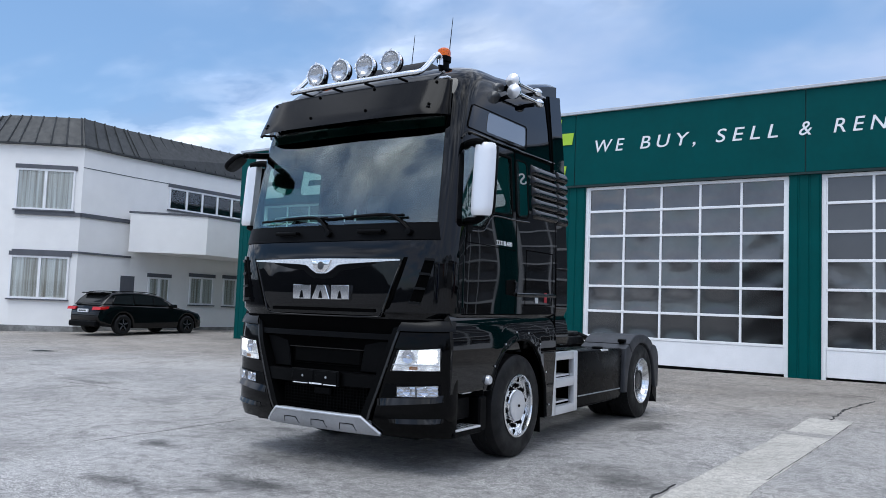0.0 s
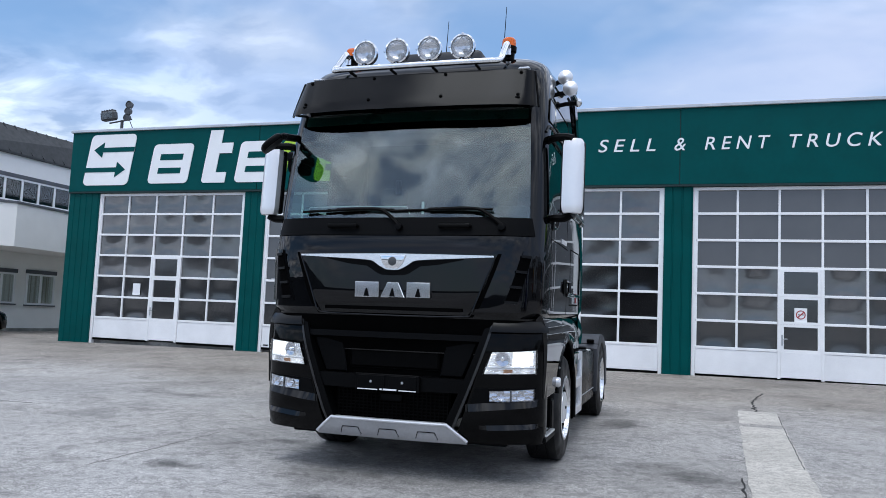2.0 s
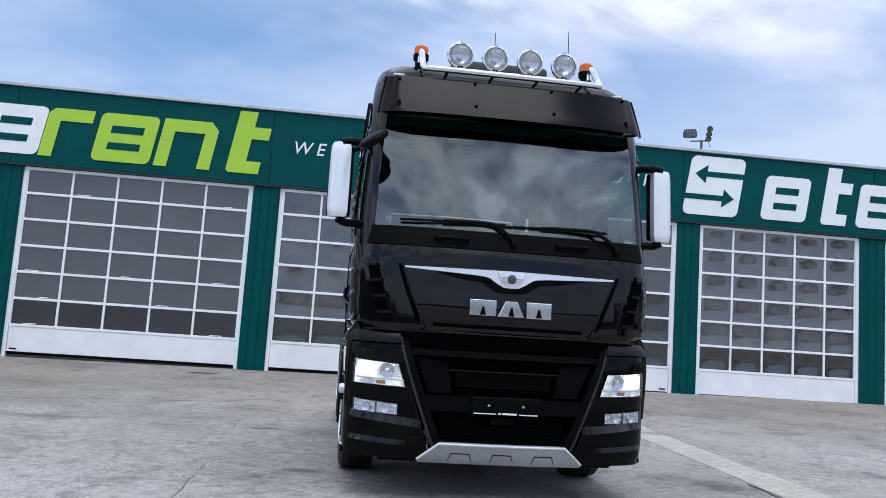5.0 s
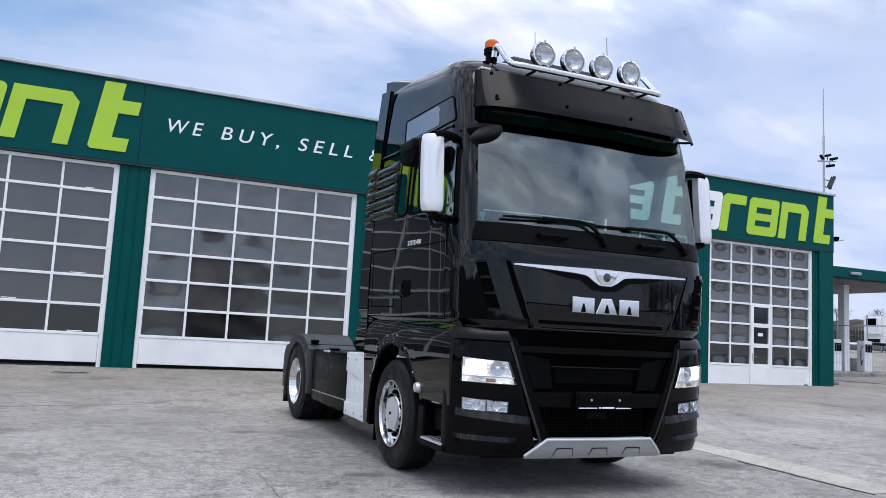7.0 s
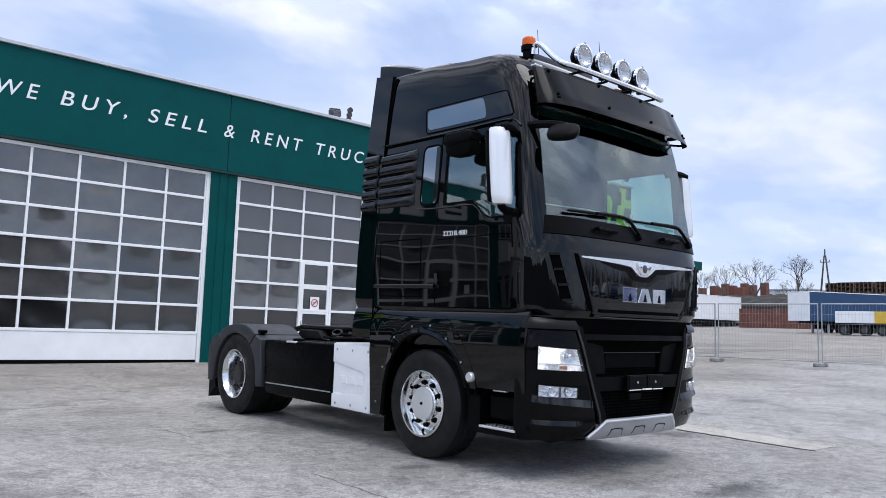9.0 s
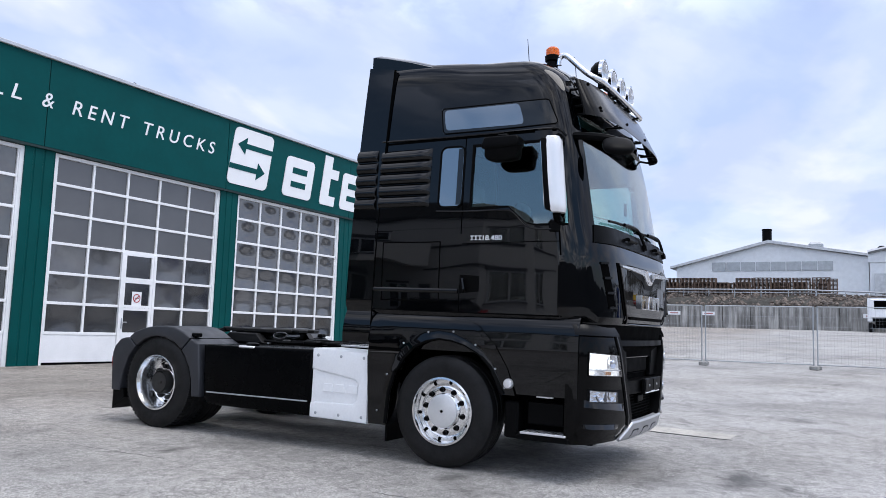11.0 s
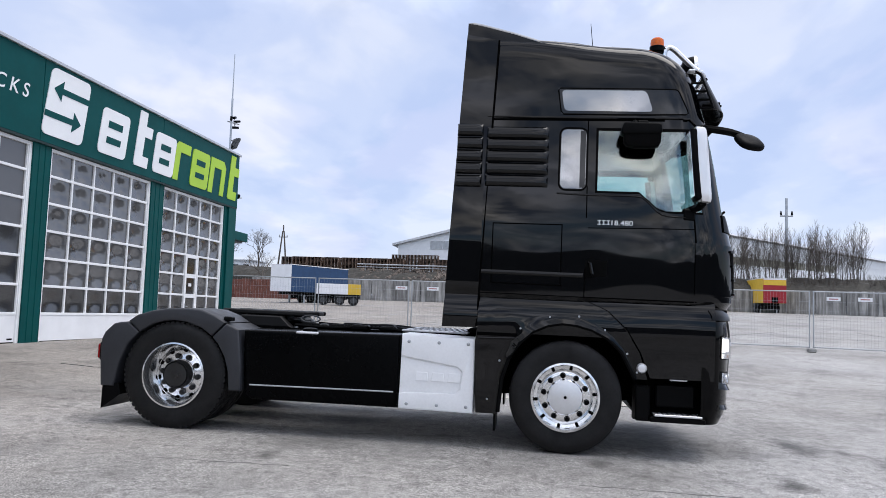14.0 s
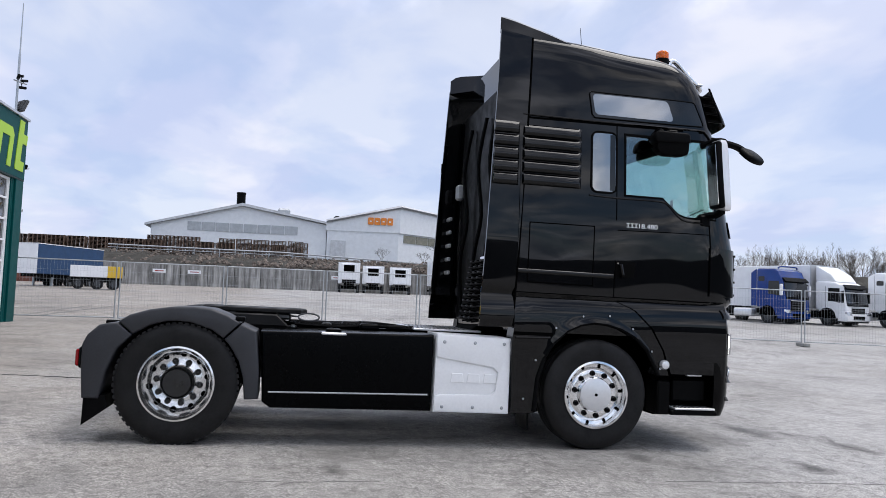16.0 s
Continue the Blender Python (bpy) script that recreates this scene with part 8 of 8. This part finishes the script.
def make_spoiler():
    """A wedge over the roof whose trailing edge runs forward in the middle."""
    line = [(0.20, 3.79), (0.32, 3.845), (0.59, 3.93), (0.90, 4.01), (1.04, 4.035)]
    bm = bmesh.new()
    n, m = 36, 10
    top, low = [], []
    for i in range(n + 1):
        x = -1.14 + 2.28 * i / n
        a = abs(x) / 1.14
        end = 0.50 + 0.53 * a ** 1.7
        front = 0.20 + 0.05 * a ** 4
        tr, lr = [], []
        for j in range(m + 1):
            y = front + (end - front) * j / m
            zt = lerp_table(line, y)[0] - 0.05 * max(0.0, a - 0.93) / 0.07
            zb = min(zt - 0.012, 3.758 + 0.07 * max(0.0, y - 0.2) / 0.84)
            tr.append(bm.verts.new((x, y, zt)))
            lr.append(bm.verts.new((x, y, zb)))
        top.append(tr), low.append(lr)
    for i in range(n):
        for j in range(m):
            bm.faces.new((top[i][j], top[i + 1][j], top[i + 1][j + 1], top[i][j + 1]))
            bm.faces.new((low[i][j], low[i][j + 1], low[i + 1][j + 1], low[i + 1][j]))
        bm.faces.new((top[i][m], top[i + 1][m], low[i + 1][m], low[i][m]))
        bm.faces.new((top[i][0], low[i][0], low[i + 1][0], top[i + 1][0]))
    for i in (0, n):
        for j in range(m):
            bm.faces.new((top[i][j], top[i][j + 1], low[i][j + 1], low[i][j]))
    bmesh.ops.recalc_face_normals(bm, faces=list(bm.faces))
    return part("roof_spoiler", bm, black_paint, truck, "black adjustable roof air deflector")


make_spoiler()
part("rear_wall_panel", boxed(-1.05, 1.05, 0.81, 0.845, 1.1, 3.5, 0.02), black_matte, truck)
VIS = [(3.19, -1.445, 1.17, -1.20), (3.56, -1.245, 1.12, -1.07)]
vis_surf = hull_surf(VIS, rear=-1.0, nn=3.0)
visor = part("sun_visor", quad_slab(vis_surf, [(-0.955, 3.175), (0.955, 3.175), (0.90, 3.53), (-0.90, 3.53)], 36, 6, 0.0, 0.006), simple("dark_smoked_visor", (0.006, 0.0061, 0.0066), 0.14, vary=0.2, grain=3, Specular_IOR_Level=0.10), truck, "dark smoked exterior sun visor")
for x in (-1.0, -0.35, 0.33, 1.0):
    for z in (3.50, 3.27):
        p, n = vis_surf(u_of_x(VIS, x, z, 3.0), z)
        part("bolt", lathed([(0.016, 0), (0.012, 0.012)], p, n, 10), black_void, visor)
    part("bracket", boxed(x - 0.02, x + 0.02, -1.36, -1.18, 3.235, 3.255, 0.006), black_matte, visor)
for sd in SIDES:
    for z in (3.20, 3.28, 3.36, 3.44):
        p, n = vis_surf(sd * 0.86, z)
        part("strut", tube(bmesh.new(), [p - n * 0.008, p - n * 0.04 + Vector((0, 0.03, 0.01)), Vector((sd * 1.03, -1.02 + (3.43 - z) * -0.2, z + 0.02))], 0.012, 6), black_matte, visor)
    rim = [vis_surf(sd * (0.935 - 0.055 * k / 8), 3.18 + 0.345 * k / 8)[0] for k in range(9)]
    part("edge_rail", tube(bmesh.new(), rim, 0.011, 6), black_matte, visor)
for s in SIDES:
    part("marker_lamp", boxed(s * 1.0 - 0.05, s * 1.0 + 0.05, -1.11, -1.05, 3.565, 3.585, 0.006), silver, truck)
lamp_reflector = simple("bright_reflector", (0.70, 0.71, 0.72), 0.22, 0.9, vary=0.15, grain=30)
bar = thing("lamp_bar")
bar.parent = truck
half = [(-0.80, -0.86, 3.78), (-0.80, -0.865, 3.845), (-0.80, -0.905, 3.872), (-0.80, -0.96, 3.843), (-0.80, -1.05, 3.755), (-0.80, -1.14, 3.672), (-0.785, -1.215, 3.622), (-0.70, -1.25, 3.612), (-0.45, -1.262, 3.610), (0, -1.265, 3.610)]
line = half + [(-x, y, z) for x, y, z in half[-2::-1]]
part("tube", tube(bmesh.new(), smooth_line(line, 5), 0.027, 14), chrome, bar, "bent polished steel tube")
for x in (-0.6, -0.2, 0.2, 0.6):
    part("bracket", boxed(x - 0.012, x + 0.012, -1.262, -1.12, 3.572, 3.592, 0.004), black_matte, bar)
for x in (-0.455, -0.152, 0.152, 0.455):
    spot = thing("spot_lamp", TRUCK @ pose(x * 1.03 - 0.012, -1.20, 3.772), "round chrome spot lamp on the roof bar", "spot lamp", "roof spot lamps")
    part("bowl", lathed([(0.108, 0.004), (0.113, 0.02), (0.10, 0.07), (0.06, 0.115), (0.02, 0.13)], (0, 0, 0), (0, 1, 0), 28, False, False), black_matte, spot)
    part("ring", lathed([(0.118, 0.018), (0.118, -0.012), (0.104, -0.016), (0.100, 0.0), (0.100, 0.018)], (0, 0, 0), (0, 1, 0), 32, True), chrome, spot)
    part("reflector", lathed([(0.101, 0.0), (0.09, 0.022), (0.05, 0.05), (0.02, 0.055), (0.018, 0.03), (0.001, 0.03)], (0, -0.002, 0), (0, 1, 0), 28, False, False), lamp_reflector, spot)
    part("lens", lathed([(0.101, 0.0), (0.06, -0.012), (0.001, -0.016)], (0, -0.008, 0), (0, 1, 0), 28, False, False), clear_lens, spot)
    part("foot", boxed(-0.025, 0.025, -0.02, 0.05, -0.155, -0.10, 0.006), black_matte, spot)
    for k in (0, 2, 3):
        a = radians(90 + 90 * k if k != 3 else 180)
        part("clip", boxed(-0.008, 0.008, -0.02, 0.0, -0.006, 0.008, m=Matrix.Translation((0.119 * math.cos(a), 0, 0.119 * math.sin(a)))), chrome, spot)
for s in SIDES:
    bc = thing("beacon", TRUCK @ pose(s * 0.79, -0.79, 3.735), "amber warning beacon on a black foot", "beacon", "roof beacons")
    part("foot", lathed([(0.05, -0.03), (0.055, 0.085), (0.070, 0.095), (0.073, 0.142), (0.064, 0.148)], (0, 0, 0), (0, 0, 1), 22), black_matte, bc)
    part("lens", lathed([(0.064, 0.148), (0.066, 0.18), (0.062, 0.212), (0.046, 0.228), (0.001, 0.235)], (0, 0, 0), (0, 0, 1), 22), orange_lens, bc)
for x, y, h in ((0.0, -0.25, 0.62), (0.68, -0.55, 0.60)):
    an = thing("antenna", TRUCK @ pose(x, y, 3.79), "thin black whip antenna", "antenna")
    part("whip", rod(bmesh.new(), (0, 0, 0.05), (0.01, 0.06, h), 0.006, 6, 0.003), black_matte, an)
    part("base", lathed([(0.022, -0.02), (0.018, 0.05), (0.008, 0.07)], (0, 0, 0), (0, 0, 1), 12), black_matte, an)
part("roof_hatch", boxed(-0.47, 0.47, -0.60, -0.05, 3.77, 3.955, 0.04, seg=2), guard_grey, truck)
for dy, z in ((0.0, 3.60), (0.09, 3.74)):
    hn = thing("air_horn", TRUCK @ pose(1.30 - (z - 3.6) * 0.45, -0.30 + dy, z), "chrome roof air horn with a flared bell", "air horn", "air horns")
    part("trumpet", lathed([(0.075, 0.0), (0.07, 0.03), (0.035, 0.08), (0.02, 0.16), (0.016, 0.50), (0.035, 0.52), (0.045, 0.56), (0.04, 0.60), (0.001, 0.61)], (0, 0, 0), (0, 1, 0.02), 22), chrome, hn)
    part("bell_cap", lathed([(0.074, 0.0), (0.03, -0.025), (0.001, -0.035)], (0, 0, 0), (0, 1, 0.02), 20), silver, hn)
    for y in (0.06, 0.46):
        part("bracket", boxed(-0.16, 0.0, y - 0.012, y + 0.012, -0.05, -0.01, 0.004), black_matte, hn)

# ---- mirrors ----
mirror_silver = simple("brushed_silver_cover", (0.80, 0.805, 0.82), 0.24, 0.35, vary=0.02)
for s in SIDES:
    mir = thing("side_mirror")
    mir.parent = truck
    sec = [(-1.150, 1.365), (-1.172, 1.42), (-1.164, 1.485), (-1.128, 1.53), (-1.062, 1.54), (-1.05, 1.50), (-1.05, 1.38), (-1.06, 1.358)]
    lean = Matrix(((1, 0, 0, 0), (0, 1, 0.09, -0.234), (0, 0, 1, 0), (0, 0, 0, 1)))
    bm = bmesh.new()
    rows = []
    for z, k in ((2.272, 0.80), (2.295, 0.94), (2.34, 1.0), (2.60, 1.01), (2.85, 1.0), (2.90, 0.95), (2.925, 0.82)):
        rows.append([bm.verts.new((s * (1.445 + (x - 1.445) * k), -1.11 + (y + 1.11) * k - (2.6 - z) * 0.09, z)) for y, x in sec])
    for a, b in zip(rows, rows[1:]):
        for i in range(len(sec)):
            bm.faces.new((a[i], a[(i + 1) % len(sec)], b[(i + 1) % len(sec)], b[i]))
    bm.faces.new(rows[0]), bm.faces.new(rows[-1])
    bmesh.ops.recalc_face_normals(bm, faces=list(bm.faces))
    part("housing", bm, mirror_silver, mir, "silver-painted mirror housing", angle=50)
    part("glass_frame", boxed(*sorted((s * 1.34, s * 1.545)), -1.075, -1.012, 2.285, 2.91, 0.022, seg=2, m=lean), black_matte, mir)
    part("mirror_glass", boxed(*sorted((s * 1.36, s * 1.525)), -1.011, -1.008, 2.315, 2.88, m=lean), chrome, mir)
    for z in (2.235, 2.94):
        part("arm", tube(bmesh.new(), smooth_line([(s * 1.20, -1.02, z - 0.02), (s * 1.28, -1.08, z), (s * 1.38, -1.10, z), (s * 1.45, -1.12, z + (0.03 if z < 2.5 else -0.02))], 4), 0.035, 8), black_matte, mir)
    part("mount", boxed(*sorted((s * 1.20, s * 1.29)), -1.10, -0.98, 2.12, 2.24, 0.02), black_matte, mir)
kerb = thing("kerb_mirror")
kerb.parent = truck
bm = bmesh.new()
prism(bm, [(-0.425, 2.955), (-0.44, 2.968), (-0.735, 2.966), (-0.758, 2.945), (-0.762, 2.885), (-0.745, 2.865), (-0.43, 2.855), (-0.408, 2.87), (-0.405, 2.90)], "x", -1.49, -1.34, 0.02, 3)
part("housing", bm, black_matte, kerb)
bm = bmesh.new()
prism(bm, [(-0.435, 2.90), (-0.755, 2.90), (-0.752, 2.80), (-0.735, 2.762), (-0.66, 2.748), (-0.52, 2.748), (-0.455, 2.765), (-0.432, 2.80)], "x", -1.475, -1.36, 0.012, 2)
part("mirror_head", bm, seal_black, kerb, "dark face of the kerb mirror")
part("hinge", boxed(-1.46, -1.36, -0.645, -0.545, 2.955, 2.99, 0.012), black_matte, kerb)
part("arm", tube(bmesh.new(), [(-1.22, -0.55, 3.03), (-1.32, -0.54, 3.0), (-1.40, -0.53, 2.93)], 0.024, 8), black_matte, kerb)
fm = thing("front_mirror")
fm.parent = truck
part("arm", tube(bmesh.new(), smooth_line([(-1.14, -1.14, 3.0), (-1.17, -1.25, 2.985), (-1.16, -1.42, 2.96), (-1.10, -1.55, 2.93)], 4), [0.035] * 12 + [0.022], 8), black_matte, fm)
bm = bmesh.new()
bmesh.ops.create_uvsphere(bm, u_segments=24, v_segments=14, radius=1.0)
for v in bm.verts:
    c = [math.copysign(abs(q) ** 0.72, q) for q in v.co]
    v.co = Vector((0.135 * c[0], 0.115 * c[1], max(-0.025, 0.045 * c[2])))
bmesh.ops.transform(bm, matrix=Matrix.Translation((-1.20, -1.565, 2.865)) @ Vector((-0.60, -0.30, 0.74)).to_track_quat("Z", "Y").to_matrix().to_4x4(), verts=list(bm.verts))
part("head", bm, black_matte, fm)

# ---- wipers and cowl fittings ----
for xa, xb, xc in ((-0.93, -0.10, 0.02), (-0.08, 0.78, 0.92)):
    wp = thing("wiper")
    wp.parent = truck
    def at(x, z, o):
        p, n = cab_surf(ux(x, z), z)
        return p + n * o
    blade = [at(xa + (xb + 0.05 - xa) * k / 10, 2.262 + 0.012 * k / 10 - 0.02 * (k / 10 - 0.5) ** 2, 0.012) for k in range(11)]
    part("blade", tube(bmesh.new(), blade, 0.012, 6), black_matte, wp)
    arm = [at(xa + 0.35, 2.265, 0.03), at(xb - 0.12, 2.27, 0.035), at(xb + 0.0, 2.23, 0.04), at(xc, 2.12, 0.03)]
    part("arm", tube(bmesh.new(), smooth_line(arm, 4), 0.016, 6), black_matte, wp)
    part("pivot", lathed([(0.035, 0), (0.03, 0.05), (0.001, 0.055)], at(xc, 2.11, 0.0), (0, -1, 0.2), 12), black_matte, wp)
for x in (-0.50, 0.52):
    bm = bmesh.new()
    for k in (-1, 1):
        p, n = cab_surf(ux(x + k * 0.13, 2.12), 2.12)
        rod(bm, p, p + n * 0.05, 0.015)
    tube(bm, [cab_surf(ux(x + k * 0.045, 2.125), 2.125)[0] + Vector((0, -0.05, 0)) for k in (-3, -1, 0, 1, 3)], 0.018, 8)
    part("grab_handle", bm, black_matte, truck)

# ---- inside the cab ----
part("dashboard", prismed([(-1.38, 2.17), (-0.85, 2.22), (-0.72, 2.10), (-0.78, 1.60), (-1.38, 1.60)], "x", -1.12, 1.12, 0.03, 2), interior, truck)
part("cab_floor", boxed(-1.2, 1.2, -1.2, 0.75, 1.35, 1.40), interior, truck)
part("bunk_wall", boxed(-1.18, 1.18, 0.66, 0.76, 1.4, 3.3), interior, truck)
for x in (-0.62, 0.62):
    seat = thing("seat")
    seat.parent = truck
    part("cushion", boxed(x - 0.26, x + 0.26, -0.55, 0.0, 1.72, 1.90, 0.05, seg=2), seat_cloth, seat)
    part("backrest", boxed(x - 0.25, x + 0.25, -0.06, 0.12, 1.88, 2.50, 0.06, seg=2, m=pose(0, 0, 0)), seat_cloth, seat)
    part("headrest", boxed(x - 0.14, x + 0.14, 0.0, 0.12, 2.50, 2.70, 0.05, seg=2), seat_cloth, seat)
    part("pedestal", boxed(x - 0.2, x + 0.2, -0.45, -0.05, 1.40, 1.72), interior, seat)
bm = bmesh.new()
ring = [(0.62 + 0.22 * math.cos(2 * math.pi * k / 20), -0.70 + 0.10 * math.sin(2 * math.pi * k / 20), 2.16 + 0.19 * math.sin(2 * math.pi * k / 20)) for k in range(21)]
tube(bm, ring, 0.016, 8)
rod(bm, (0.62, -0.72, 2.15), (0.62, -0.85, 2.05), 0.03)
part("steering_wheel", bm, interior, truck)
# white tube draws the reflection of dashboard paper in the screen
part("dash_paper_reflection", tube(bmesh.new(), [(-1.0, -1.18, 2.245), (-0.99, -1.18, 2.33), (-0.5, -1.29, 2.325), (0.02, -1.31, 2.315), (0.05, -1.31, 2.25)], 0.005, 6), white_paint, truck, "thin white outline drawn for the paper's reflection in the screen")
part("dash_white_bar", boxed(0.155, 0.178, -1.30, -1.295, 2.25, 2.36), white_paint, truck)
part("screen_device", boxed(-0.09, -0.03, -1.33, -1.31, 2.42, 2.55, 0.01), black_matte, truck)
part("screen_sticker", boxed(-1.035, -0.985, -1.198, -1.190, 2.27, 2.31), simple("green_sticker", (0.1, 0.5, 0.35), 0.5), truck)

# stickers and tubes behind the cab
for s in SIDES:
    bm = bmesh.new()
    box(bm, s * 1.2725, s * 1.2745, 0.76, 0.79, 1.12, 1.155)
    box(bm, s * 1.2725, s * 1.2745, 0.60, 0.745, 1.125, 1.15)
    box(bm, s * 1.2725, s * 1.2745, 0.60, 0.79, 1.095, 1.102)
    part("sticker", bm, sign_white, truck)
part("red_sticker", boxed(1.279, 1.282, 0.52, 0.58, 1.53, 1.63), red_paint, truck)
part("tool_emblem", boxed(1.279, 1.282, 0.30, 0.37, 1.52, 1.58), silver, truck)
coil = bmesh.new()
for k, (x, col) in enumerate(((-0.7, 0), (-0.5, 0), (-0.3, 0))):
    pts = []
    for i in range(100):
        a = 2 * math.pi * i / 9
        pts.append((x + 0.07 * math.cos(a), 0.96 + 0.10 * (i / 100) + 0.05 * math.sin(a), 1.72 - 0.62 * i / 100))
    tube(coil, pts, 0.011, 5)
part("coiled_line", coil, black_matte, truck, "coiled black air lines")
for x, mat, r in ((-0.98, red_paint, 0.010), (-0.90, black_matte, 0.016), (-0.80, red_paint, 0.008), (-0.62, black_matte, 0.02), (-0.15, black_matte, 0.02), (0.5, black_matte, 0.02)):
    part("rear_line", tube(bmesh.new(), smooth_line([(x - 0.03, 0.88, 3.25), (x + 0.05, 0.93, 2.75), (x - 0.05, 0.90, 2.2), (x + 0.04, 0.94, 1.75), (x - 0.04, 0.92, 1.2)], 4), r, 6), mat, truck, "loose cable down the cab's rear wall" if mat is red_paint else "")
for z in (3.05, 2.55, 2.1, 1.65):
    part("line_clamp", boxed(-1.02, -0.72, 0.845, 0.90, z, z + 0.035, 0.006), steel_grey, truck)
part("rear_ladder", boxed(-0.95, -0.9, 0.86, 0.92, 1.2, 3.0), black_matte, truck)
for z in (1.62, 1.78, 1.94, 2.10, 2.26):
    part("flap_stay", boxed(1.02, 1.21, 0.95, 0.985, z, z + 0.045, 0.008), trim_grey, truck)
part("rear_lamp_box", boxed(0.86, 0.98, 0.85, 0.94, 2.50, 2.68, 0.02), trim_grey, truck, "pale work lamp on the rear wall")
part("red_tank", lathed([(0.05, 0), (0.06, 0.02), (0.06, 0.2), (0.05, 0.22)], (-1.0, 0.93, 1.95), (0, 0, 1), 14), red_paint, truck)
part("connector", boxed(-0.78, -0.55, 0.90, 0.98, 1.70, 1.76, 0.01), chrome, truck)
